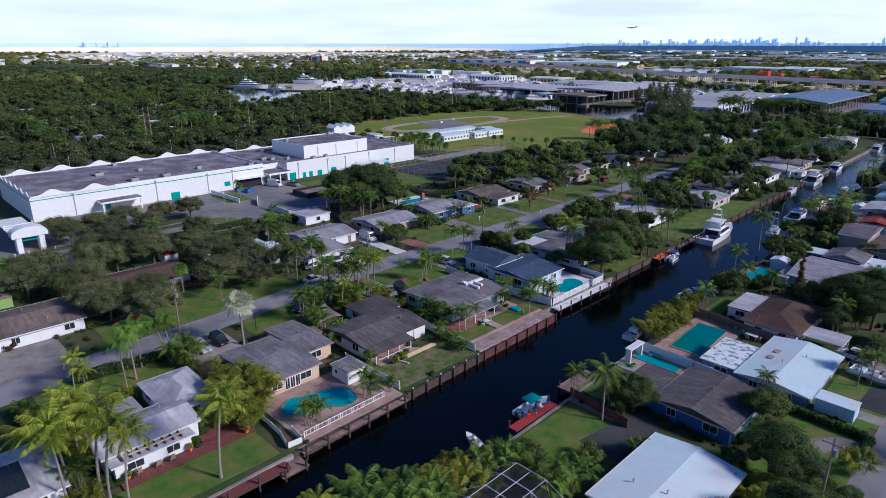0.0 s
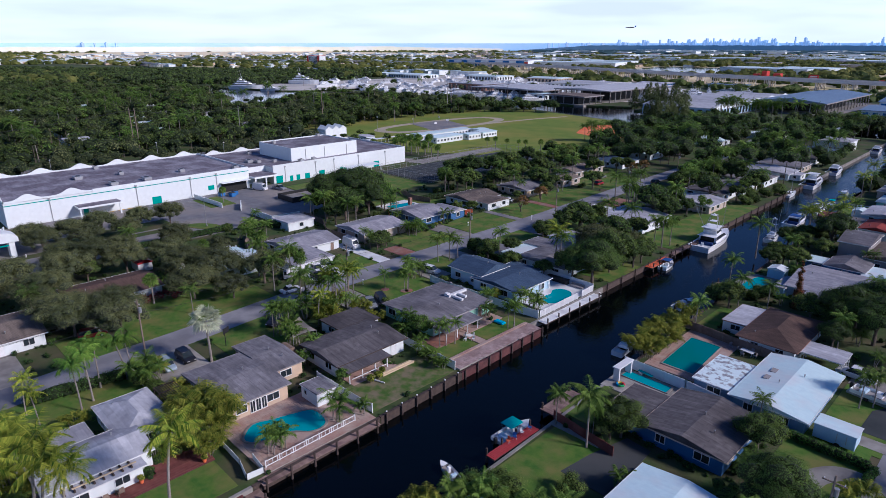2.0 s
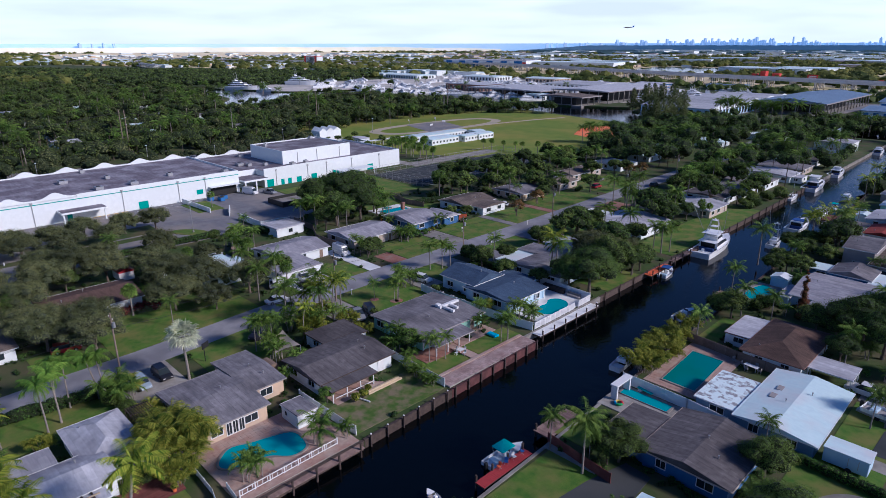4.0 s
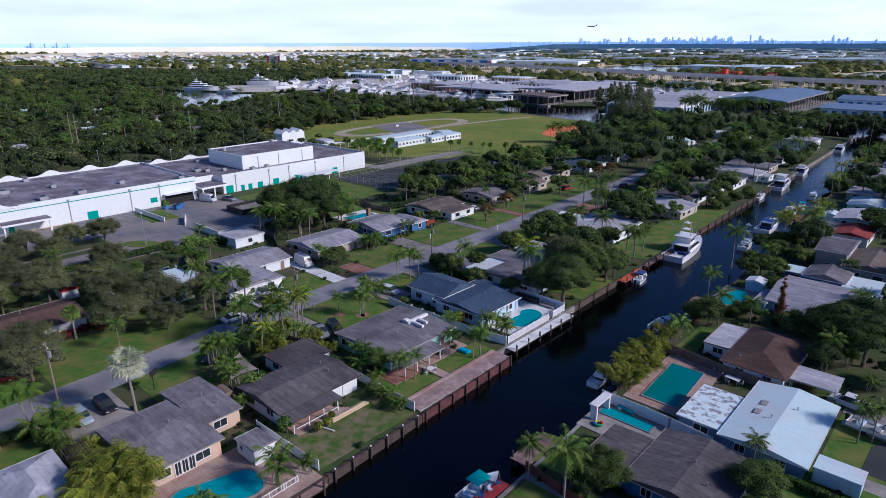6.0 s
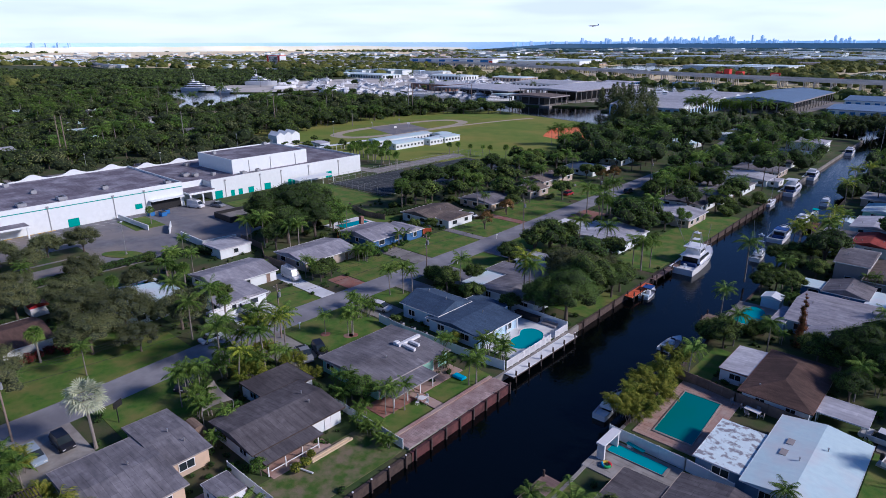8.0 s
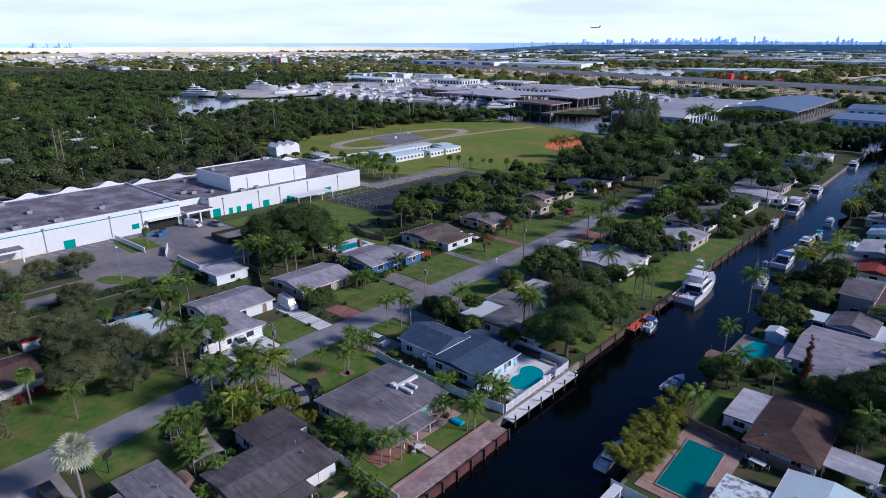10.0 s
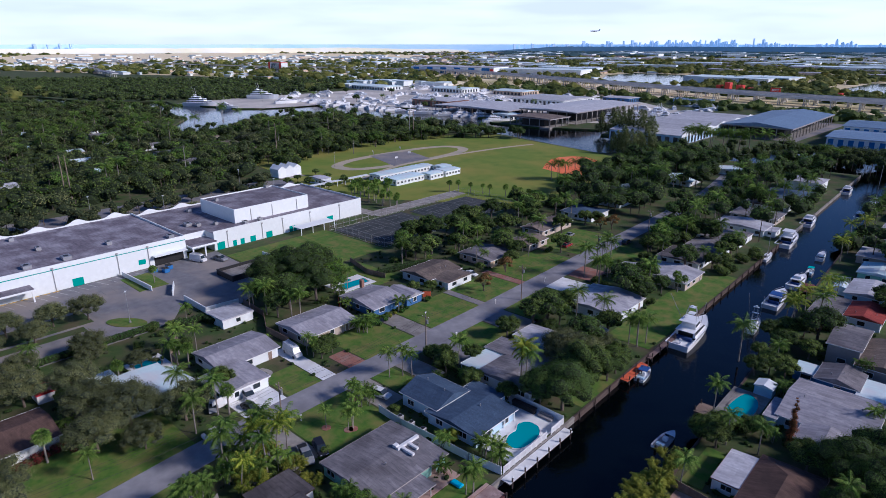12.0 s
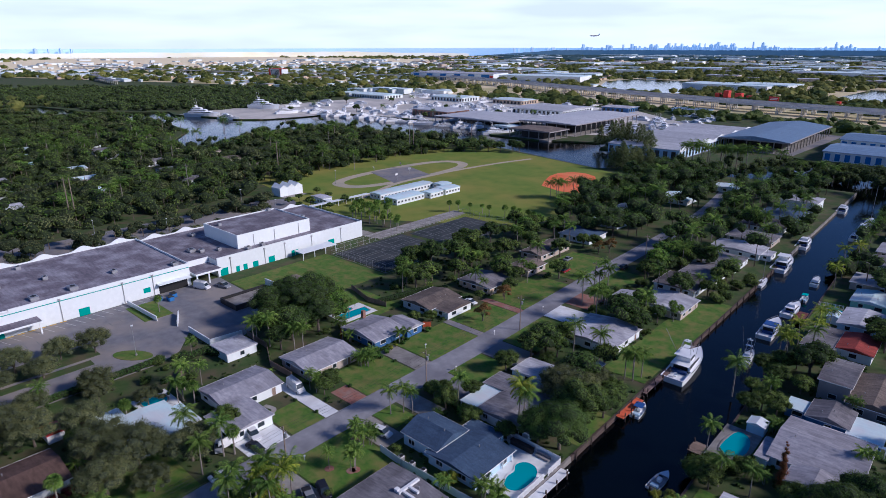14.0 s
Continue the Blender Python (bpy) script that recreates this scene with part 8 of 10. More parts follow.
def fence(label, pts, h, material, step=2.4, style="panel", z=0.0, group="fences"):
    f = thing("fence", label, "fence", group, at=(*pts[0], z))
    o = Vector((*pts[0], 0))
    for (xa, ya), (xb, yb) in zip(pts, pts[1:]):
        a, b = Vector((xa, ya, 0)) - o, Vector((xb, yb, 0)) - o
        n = max(1, round((b - a).length / step))
        for k in range(n):
            p, q = a.lerp(b, k / n), a.lerp(b, (k + 1) / n)
            s = (q - p).normalized()
            side = Vector((-s.y, s.x, 0)) * 0.03
            part("post", boxes((p.x - 0.06, p.y - 0.06, -0.2, p.x + 0.06, p.y + 0.06, h + 0.08)), material, f)
            if style == "panel":
                c = [p + s * 0.06 - side, q - s * 0.06 - side, q - s * 0.06 + side, p + s * 0.06 + side]
                part("panel", slab([(v.x, v.y) for v in c], 0.05, h), material, f)
            else:
                m = 8 if style == "picket" else 3
                for zz in (0.15, h - 0.12):
                    part("rail", slab([(v.x, v.y) for v in (p + s * 0.06 - side, q - s * 0.06 - side, q - s * 0.06 + side, p + s * 0.06 + side)], zz, zz + 0.1), material, f)
                w = 0.05 if style == "picket" else 0.03
                for j in range(m):
                    u = p.lerp(q, (j + 0.5) / m)
                    part("bar", boxes((u.x - w, u.y - w, 0.25, u.x + w, u.y + w, h - 0.12)), material, f)
        part("post", boxes((b.x - 0.06, b.y - 0.06, -0.2, b.x + 0.06, b.y + 0.06, h + 0.08)), material, f)
    return f


# the cream house: paved patio, kidney pool, dock and railing
paving("patio", "tan and rose brick patio round a pool", -12.7, -35.2, 0.5, -18.0, 0.12, M_PATIO, 0.62, limit=120)
pool("kidney-shaped turquoise pool with pale edge", blob([(-8.2, -33.5), (-10.0, -31.2), (-9.2, -28.6), (-8.5, -26), (-7.4, -23.5), (-5.2, -23.2), (-3.2, -24), (-3.0, -26.2), (-5.0, -28.4), (-5.5, -31.4), (-6.6, -33.5)]))
dock("timber_dock", "weathered timber dock beside a brick patio", 0.6, -36.5, 2.2, -18.4, 0.05, M_DECK, piles=[(2.1, -36 + 3.4 * k) for k in range(6)])
fence("white framed railing beside a pool patio", [(-0.6, -34.6), (-0.9, -20.6)], 1.0, M_TRIM, 2.0, "rail", 0.1)
dock("landing_steps", "broken timber landing over the water", 1.2, -40.6, 4.0, -36.8, -0.5, M_DECK, along="x", plank=0.45, piles=[(3.9, -40.2), (3.9, -37.2)])
fence("white wall between two gardens", [(-14.2, -17.9), (-3, -17.7), (-0.9, -17.5)], 1.5, M_WHITE, 3.6, "panel")
fence("low white planter wall beside the patio", [(-8.2, -36.4), (-3.4, -36.6), (-0.2, -37.4), (0, -35.2), (-3.2, -34.9)], 0.9, M_WHITE, 3.0, "panel")
shed = house("garden_shed", "small white shed with grey flat roof", [(-12.2, -21.8, -8, -18.8, 2.3, "s-x", 0.25, 0.15)], M_WHITE, M_RGREY, windows=False, category="shed", group="", vents=0)
window(shed, "-y", None, -0.9, 1.0, 0.6, 0.7, -1.5, panes=1)
for k in range(3):
    window(L1, "+x", None, -0.9 + 0.9 * k, 0.25, 0.7, 1.8, 6.7, panes=2)
# white house with deck
dock("garden_deck", "red-brown timber deck behind a white house", -8.9, -55.4, -6.5, -38.4, 0.25, M_REDWOOD, along="x", plank=0.22)
for k in range(8):
    y = -54.4 + 1.02 * k + 50.2
    part("porch_beam", boxes((3.7, y - 0.1, 2.3, 5.55, y + 0.1, 2.5)), M_DARKWOOD, L0, "dark roof beam")
part("porch_beam", boxes((4.9, -3.4, 2.51, 5.1, 3.6, 2.63)), M_PINE, L0, "pale timber batten")
dock("garden_deck", "red-brown timber deck beside palm clumps", -11.4, -44.8, -8.95, -39.4, 0.2, M_REDWOOD, along="x", plank=0.22)
for k, (x, y) in enumerate(((-8.2, -50.8), (-8.1, -49.2), (-8.3, -53.2))):
    t = thing("deck_chair", "weathered wooden armchair on a red deck", "chair", "deck chairs", at=(x, y, 0.25), turn=-90 + 14 * k)
    part("seat", boxes((-0.3, -0.28, 0.3, 0.3, 0.3, 0.36)), M_WOOD, t)
    part("backrest", boxes((-0.3, 0.28, 0.34, 0.3, 0.36, 1.0)), M_WOOD, t)
    for sx in (-1, 1):
        part("armrest", boxes((sx * 0.34 - 0.06, -0.3, 0.56, sx * 0.34 + 0.06, 0.32, 0.6)), M_WOOD, t)
        for yy in (-0.26, 0.26):
            part("leg", boxes((sx * 0.34 - 0.04, yy - 0.04, 0, sx * 0.34 + 0.04, yy + 0.04, 0.56)), M_WOOD, t)
for x, y in ((-8.4, -46.7), (-8.3, -54.3), (-6.9, -39.6)):
    t = thing("potted_plant", "leafy plant in a terracotta pot on a deck", "potted plant", "potted plants", at=(x, y, 0.25))
    part("pot", rods(((0, 0, 0), (0, 0, 0.5), 0.2, 0.3), n=12), M_DIRT, t)
    rr = np.random.default_rng(int(-y * 10))
    crown_mesh(rr, [(0, 0, 0.8), (0.2, 0.1, 0.7)], [0.42, 0.34], 260, 0.09, L_ARECA, t)
dock("walkway_dock", "red-brown canal walkway on pilings", 1.7, -60, 3.4, -39, 0.0, M_REDWOOD, piles=[(3.3, -59 + 3.9 * k) for k in range(6)])
# dark-roofed house: lawn clutter
t = thing("timber_beams", "stack of pale timber beams lying on grass", "timber", at=(-7.8, -10.2, 0.1))
part("beam", boxes((-0.35, 0, 0, -0.05, 6.6, 0.28)), M_PINE, t)
part("beam", boxes((0.0, 0.2, 0, 0.3, 6.8, 0.28)), M_PINE, t)
part("beam", boxes((-0.2, 0.3, 0.285, 0.1, 6.2, 0.5)), M_PINE, t)
t = thing("timber_pole", "white post lying on grass", "post", at=(-7.4, -11.6, 0.1))
part("pole", rods(((-1.8, -0.6, 0.12), (1.6, 0.4, 0.12), 0.12)), M_TRIM, t)
flat("patio", rect(-13, -15, -8.6, -6), 0.07, M_PATIO, "brown paved porch floor", "patio")
part("porch_rail", boxes((-9.75 + 17.6, -14.3 + 8, 0.9, -9.68 + 17.6, -7.1 + 8, 1.0)), M_TRIM, L2)
fence("white wall beside a mint house", [(-16.5, 0.2), (-8, -0.1), (-1.2, -0.2)], 1.5, M_WHITE, 3.0, "panel")
# mint house: terrace
M_PINKPAVE = mat("pinkish_weathered_paving", (0.46, 0.36, 0.33), (0.36, 0.27, 0.25), scale=1.6, rough=0.85, c3=(0.3, 0.21, 0.19), big=0.5, bump=0.008, bscale=12, vary=0.2)
paving("terrace", "pinkish paved canal terrace on the red seawall", -3.3, 0.1, -0.35, 21.8, 0.3, M_PINKPAVE, 0.5, limit=110)
low_wall("kerb_wall", "low tan stone kerb beside a canal terrace", [(-3.6, 0.3), (-3.6, 21.6)], 0.42, M_PATIO, t=0.4)
flat("patio", rect(-12.3, 9.4, -4.0, 11.2), 0.1, M_PATIO, "tan paved path across a lawn", "path")
flat("patio", rect(-15, 11.4, -8.6, 20.6), 0.09, M_PATIO, "tan paved patio behind a house", "patio")
flat("patio", rect(-12.4, 2.8, -8.2, 9.3), 0.095, M_PAVER, "terracotta porch floor", "patio")
for k in range(8):
    y = 0.3 + 3.05 * k
    t = thing("mooring_post", "dark timber mooring post at a seawall", "piling", "mooring posts", at=(bank_left(y) + 0.22, y, 0))
    part("post", rods(((0, 0, -3), (0, 0, 0.75), 0.16, 0.14)), M_DARKWOOD, t)
for k in range(6):
    y = -16.6 + 3.0 * k
    t = thing("mooring_post", "dark timber post at a timber seawall", "piling", "mooring posts", at=(bank_left(y) + 0.3, y, 0))
    part("post", rods(((0, 0, -3), (0, 0, 0.8), 0.15, 0.13)), M_DARKWOOD, t)
    part("cap", rods(((0, 0, 0.8), (0, 0, 0.9), 0.14, 0.1)), M_TRIM, t)
for k in range(24):
    y = 49.5 + 6.2 * k
    t = thing("mooring_post", "weathered piling along a seawall", "piling", "mooring posts", at=(bank_left(y) + 0.3, y, 0))
    part("post", rods(((0, 0, -3), (0, 0, 0.9), 0.15, 0.13)), M_DARKWOOD, t)
t = part("roof_duct", boxes((0.2, 2.4, 2.95, 0.8, 7.4, 3.45), (0.81, 3.0, 2.96, 3.6, 3.5, 3.4), (0.81, 4.6, 2.97, 3.0, 5.1, 3.4), (-0.6, 2.4, 2.9, 0.19, 3.2, 3.6)), M_TRIM, L3, "white rooftop air duct")
t = thing("paddle_boat", "bright blue paddle boat on a lawn", "boat", at=(-7.4, 18.4, 0.08))
part("hull", boxes((-1.1, -0.6, 0, 1.1, 0.6, 0.45, 0.16)), mat("bright_cyan_plastic", (0.03, 0.4, 0.65), (0.04, 0.45, 0.7), rough=0.4), t)
t = thing("patio_table", "white patio table under the porch", "table", at=(-7.0, 9.4, 0.1))
part("tabletop", rods(((0, 0, 0.7), (0, 0, 0.75), 0.6), n=14), M_TRIM, t)
part("leg", rods(((0, 0, 0), (0, 0, 0.7), 0.05)), M_TRIM, t)
for k in range(4):
    c = thing("patio_chair", "white patio chair under the porch", "chair", "patio chairs", at=(-7.0 + 1.0 * math.cos(k * 1.57), 9.4 + 1.0 * math.sin(k * 1.57), 0.1))
    part("seat", boxes((-0.22, -0.22, 0.4, 0.22, 0.22, 0.45)), M_TRIM, c)
    part("backrest", boxes((-0.22, 0.18, 0.45, 0.22, 0.22, 0.9)), M_TRIM, c)
    for sx in (-0.19, 0.19):
        for sy in (-0.19, 0.17):
            part("leg", boxes((sx - 0.02, sy - 0.02, 0, sx + 0.02, sy + 0.02, 0.4)), M_TRIM, c)
# slate-blue house: white deck, pool, fence
flat("patio", rect(-16.4, 28.6, -3.9, 44.6), 0.3, M_DRIVE, "pale concrete pool deck", "patio")
pool("kidney-shaped turquoise pool on a white deck", blob([(-7.8, 32.2), (-8.9, 34.6), (-8.8, 36.6), (-9.7, 38.6), (-8.6, 40.4), (-6.2, 40.2), (-4.7, 37.6), (-4.8, 33.6), (-6, 32)]), z=0.46, coping=M_DRIVE)
dock("white_dock", "white timber dock with round fender caps", -2.9, 24.2, -1.0, 43.8, 0.12, M_DRIVE, piles=[(-1.1, 25 + 3.6 * k) for k in range(6)], caps=M_TRIM)
fence("white fence round a pool deck", [(-17, 45), (-3.7, 44.5)], 1.9, M_TRIM, 2.6, "panel")
fence("white picket rail along a pool deck", [(-3.6, 44.5), (-3.5, 40.2)], 1.5, M_TRIM, 1.6, "picket", 0.1)
fence("white picket rail along a pool deck", [(-3.5, 38.6), (-3.4, 25.6)], 1.5, M_TRIM, 1.6, "picket", 0.1)
fence("white wall along the garden of a blue house", [(-3.6, 25.2), (-10, 24.4), (-26, 23.6), (-32.4, 24)], 1.7, M_WHITE, 3.2, "panel")
for y in (-4.9, -1.8, 2.2, 5.2):
    part("porch_post", boxes((6.08, y - 0.09, 0, 6.26, y + 0.09, 2.4)), M_TRIM, L4)
t = thing("bar_cabinet", "dark outdoor kitchen against a white fence", "outdoor kitchen", at=(-11.9, 43.6, 0.3))
part("counter", boxes((-2.6, -0.5, 0, 2.6, 0.5, 1.0, 0.03)), M_BLACK, t)
part("worktop", boxes((-2.7, -0.6, 1.0, 2.7, 0.6, 1.06)), M_DARKWOOD, t)
t = thing("garden_bench", "grey outdoor sofa on a pool deck", "sofa", at=(-7.0, 43.6, 0.3))
part("seat", boxes((-1.6, -0.45, 0.1, 1.6, 0.45, 0.45, 0.05)), M_GREYW, t)
part("backrest", boxes((-1.6, 0.3, 0.45, 1.6, 0.5, 0.85, 0.05)), M_GREYW, t)
for k in range(3):
    t = thing("air_conditioner", "grey air conditioner beside a wall", "air conditioner", "air conditioners", at=(-27.5 + 3 * k, 25.0, 0))
    part("case", boxes((-0.5, -0.5, 0, 0.5, 0.5, 1.0, 0.04)), M_METAL, t)
    part("fan", rods(((0, 0, 1.0), (0, 0, 1.05), 0.4), n=12), M_BLACK, t)
# red landing, timber wharf
dock("red_landing", "bright red painted landing stage", bank_left(72) + 0.1, 67, bank_left(72) + 1.9, 77, 0.1, M_ORANGE, piles=[(bank_left(72) + 1.8, 68 + 3 * k) for k in range(4)])
dock("wharf", "pale timber wharf along a lawn", bank_left(95) + 0.1, 80, bank_left(95) + 1.4, 111, 0.1, M_DECK, plank=0.4, piles=[(bank_left(95) + 1.3, 81 + 4.2 * k) for k in range(8)])
# right bank
t = thing("pool_cage", "screened pool enclosure with white aluminium frame", "pool enclosure", at=(22.6, -36, 0))
W, D, H, A = 10.4, 13.6, 2.6, 3.9
for k in range(6):
    y = D * k / 5
    part("rafter", rods(((0, y, 0), (0, y, H), 0.04), ((0, y, H), (W * 0.3, y, A), 0.04), ((W * 0.3, y, A), (W * 0.7, y, A), 0.04), ((W * 0.7, y, A), (W, y, H), 0.04), ((W, y, H), (W, y, 0), 0.04), n=5), M_TRIM, t)
for x, z in ((0, H), (W * 0.3, A), (W * 0.5, A), (W * 0.7, A), (W, H), (0, H / 2), (W, H / 2)):
    part("purlin", rods(((x, 0, z), (x, D, z), 0.035), n=5), M_TRIM, t)
for k in range(5):
    y0, y1 = D * k / 5, D * (k + 1) / 5
    for (xa, za), (xb, zb) in (((0, H), (W * 0.3, A)), ((W, H), (W * 0.7, A))):
        part("brace", rods(((xa, y0, za), (xb, y1, zb), 0.022), n=4), M_TRIM, t)
M_SCREEN = mat("dark_insect_screen", (0.03, 0.03, 0.035), (0.04, 0.04, 0.045), scale=2, rough=0.8)
nt = M_SCREEN.node_tree
see, blend = nt.nodes.new("ShaderNodeBsdfTransparent"), nt.nodes.new("ShaderNodeMixShader")
blend.inputs["Fac"].default_value = 0.45
nt.links.new(see.outputs["BSDF"], blend.inputs[1])
nt.links.new(nt.nodes["Principled BSDF"].outputs["BSDF"], blend.inputs[2])
nt.links.new(blend.outputs["Shader"], nt.nodes["Material Output"].inputs["Surface"])
for k in range(5):
    y0, y1 = D * k / 5 + 0.06, D * (k + 1) / 5 - 0.06
    for (xa, za), (xb, zb) in (((0, 0.1), (0, H)), ((0, H), (W * 0.3, A)), ((W * 0.3, A), (W * 0.7, A)), ((W * 0.7, A), (W, H)), ((W, 0.1), (W, H))):
        bm = bmesh.new()
        bm.faces.new([bm.verts.new(p) for p in ((xa, y0, za), (xb, y0, zb), (xb, y1, zb), (xa, y1, za))])
        part("screen", bm, M_SCREEN, t, "dark insect screen")
flat("patio", rect(22.8, -35.8, 32.9, -22.6), 0.12, M_SCREEN_DARK, "brown paved floor in a pool cage", "patio")
pool("small dark blue pool in a cage", blob([(25.6, -33), (25.2, -29), (27, -26), (30, -26.6), (30.6, -31), (28, -33.6)]), material=M_POOLTEAL)
house("porch", "grey roofed porch beside a pool cage", [(33.2, -36, 41, -22.6, 2.7, "gy", 0.6, 0.3)], M_WHITE, M_RLIGHT, windows=False, category="house", vents=0)
dock("red_dock", "red painted boat dock with posts", 17.0, -13.2, 18.5, -3.8, 0.1, M_REDDOCK, piles=[(17.0, -13), (17.0, -10), (17.0, -7), (17.0, -4)])
for k, (x, y) in enumerate([(17.4, -9.2), (17.5, -7.9), (17.5, -6.4), (17.6, -4.8)]):
    c = thing("folding_chair", "folding chair standing on a red dock", "chair", "dock chairs", at=(x, y, 0.11), turn=40 * k)
    part("seat", boxes((-0.25, -0.25, 0.38, 0.25, 0.25, 0.43)), (M_ORANGE, M_BLUECANVAS, M_TRIM, M_BLUECANVAS)[k], c)
    part("backrest", boxes((-0.25, 0.2, 0.43, 0.25, 0.25, 0.9)), (M_ORANGE, M_BLUECANVAS, M_TRIM, M_BLUECANVAS)[k], c)
    for sx in (-0.22, 0.22):
        part("leg", rods(((sx, -0.22, 0), (sx, 0.22, 0.5), 0.02), ((sx, 0.22, 0), (sx, -0.2, 0.42), 0.02), n=5), M_METAL, c)
fence("brown timber fence at a canal garden", [(18.4, -0.3), (24, -1.2), (28.6, -1.8)], 1.5, M_REDWOOD, 1.8, "panel")
flat("gravel_bed", rect(18.6, -1.7, 26.4, -0.5), 0.1, M_CONC, "pale stone edging beside a fence", "gravel bed")
paving("patio", "pale paved patio by a narrow pool", 17.9, 12.6, 28.0, 20.0, 0.12, M_CONC, 0.9, limit=30)
pool("long narrow blue lap pool", [(19, 17.2), (26.4, 17.2), (26.4, 19.2), (19, 19.2)], z=0.27)
fence("white wall between two pools", [(17.6, 20.5), (28, 20.2), (34, 19.4)], 1.8, M_WHITE, 3.0, "panel")
dock("timber_landing", "pale timber landing by the canal", 15.4, 0.4, 18.2, 8, 0.05, M_DECK, piles=[(15.6, 0.8), (15.6, 7.6)])
t = thing("garden_arch", "white garden arch beside a patio", "arch", at=(19.2, 17, 0.12), turn=90)
part("frame", boxes((-2, -0.5, 0, -1.7, 0.5, 2.2), (1.7, -0.5, 0, 2, 0.5, 2.2), (-2.2, -0.6, 2.2, 2.2, 0.6, 2.4)), M_TRIM, t)
paving("patio", "pinkish paved surround of a large pool", 19.4, 23.6, 28.4, 41.2, 0.12, M_PATIO, 0.8, limit=60)
pool("large rectangular teal pool", [(21.6, 25.6), (26.8, 25.6), (26.2, 38), (21.0, 38)], z=0.27, material=M_POOLTEAL)
fence("grey timber fence behind a pool", [(17.4, 41.8), (27.4, 40.4), (36.6, 39.6)], 1.7, M_WOOD, 2.2, "panel")
part("skylight", boxes((-3.1, 1.6, 2.6, -2.3, 3.0, 3.02)), M_GREYW, R3, "grey domed skylight")
part("skylight", boxes((-3.2, -1.2, 2.6, -2.4, 0.2, 3.0)), M_GREYW, R3, "grey domed skylight")
paving("patio", "pale paving round a kidney pool", 15.6, 66.4, 22.8, 80.4, 0.12, M_CONC, 0.9, limit=40)
pool("kidney-shaped turquoise pool in a garden", blob([(17.6, 70), (17.4, 74), (18.4, 78.6), (20.6, 78), (21.8, 75), (21.8, 71), (19.8, 69)]), z=0.27)
house("garden_shed", "small white shed with pale roof", [(18.8, 80.8, 22.2, 84, 2.3, "gy", 0.5, 0.15)], M_SKYBLUE, M_RWHITE, windows=False, category="shed", group="", vents=0)
t = thing("trailer", "pale blue-grey box trailer with white roof", "trailer", at=(47.9, 22, 0))
part("body", boxes((-2.5, -1.5, 0.5, 2.4, 1.5, 2.5, 0.05)), M_SKYBLUE, t)
part("roof", boxes((-2.6, -1.6, 2.5, 2.5, 1.6, 2.58)), M_RWHITE, t)
for x in (0.2, 1.3):
    part("door_latch", boxes((x, -1.56, 1.0, x + 0.08, -1.5, 2.2)), M_METAL, t)
part("wheel", rods(((0.4, -1.6, 0.4), (0.4, -1.4, 0.4), 0.4), n=12), M_RUBBER, t)
part("wheel", rods(((0.4, 1.4, 0.4), (0.4, 1.6, 0.4), 0.4), n=12), M_RUBBER, t)
fence("white fence by a lawn near the boats", [(14.6, 165), (21, 166)], 1.3, M_TRIM, 2.0, "rail")
house("garden_shed", "small white pool house", [(18.6, 152.6, 22, 157.6, 2.4, "gy", 0.6, 0.15)], M_WHITE, M_RWHITE, windows=False, category="shed", group="", vents=0)
pool("round blue pool behind a house", ellipse(19.4, 163, 2.0, 2.6, 24))
dock("red_landing", "small red-brown landing stage", 11.2, 148, 14, 156, 0.05, M_REDWOOD, piles=[(11.4, 148.4), (11.4, 155.6)])
dock("timber_landing", "old grey landing by the pool", 12.6, 66, 15.4, 70, -0.1, M_WOOD, piles=[(12.8, 66.4), (12.8, 69.6)])
# across the street
flat("patio", rect(-93.4, 57.4, -84.6, 70), 0.1, M_DRIVE, "pale paving round a pool", "patio")
pool("turquoise pool behind a blue house", [(-90.4, 59.6), (-86.4, 59.2), (-86.2, 68.4), (-89.4, 68.8)])
pool("small round spa beside a pool", ellipse(-91.6, 64, 0.9, 1.5, 20))
flat("patio", rect(-88, -2.4, -79.6, 5.6), 0.1, M_DRIVE, "pale paving round a small pool", "patio")
pool("small turquoise pool behind a white roof", blob([(-86, -0.6), (-86.2, 3.4), (-83.4, 4.2), (-81.4, 2.2), (-82.4, -0.6)]))
part("chimney", boxes((-6.9, 1.4, 3.0, -5.9, 2.4, 5.2, 0.04)), M_BROWNW, S3, "brick chimney")
part("garage_door", boxes((4.85 + 10.58 - 0.02, -14.2, 0.1, 4.9 + 10.58, -9.4, 2.3)), M_TRIM, S1, "white panelled garage door")
fence("orange-brown timber gate beside a blue house", [(-66, 71), (-64.4, 72.4)], 1.7, M_ORANGE, 2.2, "panel")
fence("orange-brown timber fence beside a blue house", [(-80.6, 52.4), (-78, 50.6)], 1.6, M_ORANGE, 2.2, "panel")
fence("wooden fence behind the houses", [(-104, 76), (-92, 72.6), (-84.6, 73.6)], 1.7, M_WOOD, 2.6, "panel")
fence("wooden fence behind the houses", [(-98.8, 34), (-88, 33.4), (-79, 28.6), (-70, 28.8)], 1.7, M_WOOD, 2.6, "panel")
fence("wooden fence beside a garden", [(-92, 12), (-84, 6.6), (-80, 6)], 1.7, M_WOOD, 2.4, "panel")
t = thing("garden_shed", "red shed with white doors", "shed", at=(-86.4, -18.4, 0))
part("body", boxes((-2.2, -1.6, 0, 2.2, 1.6, 1.9)), M_TRIM, t)
part("roof", roof_mesh(-2.2, -1.6, 2.2, 1.6, 1.9, "gx", 0.8, 0.15), mat("red_metal", (0.4, 0.02, 0.025), (0.35, 0.02, 0.025), scale=1, rough=0.5), t)
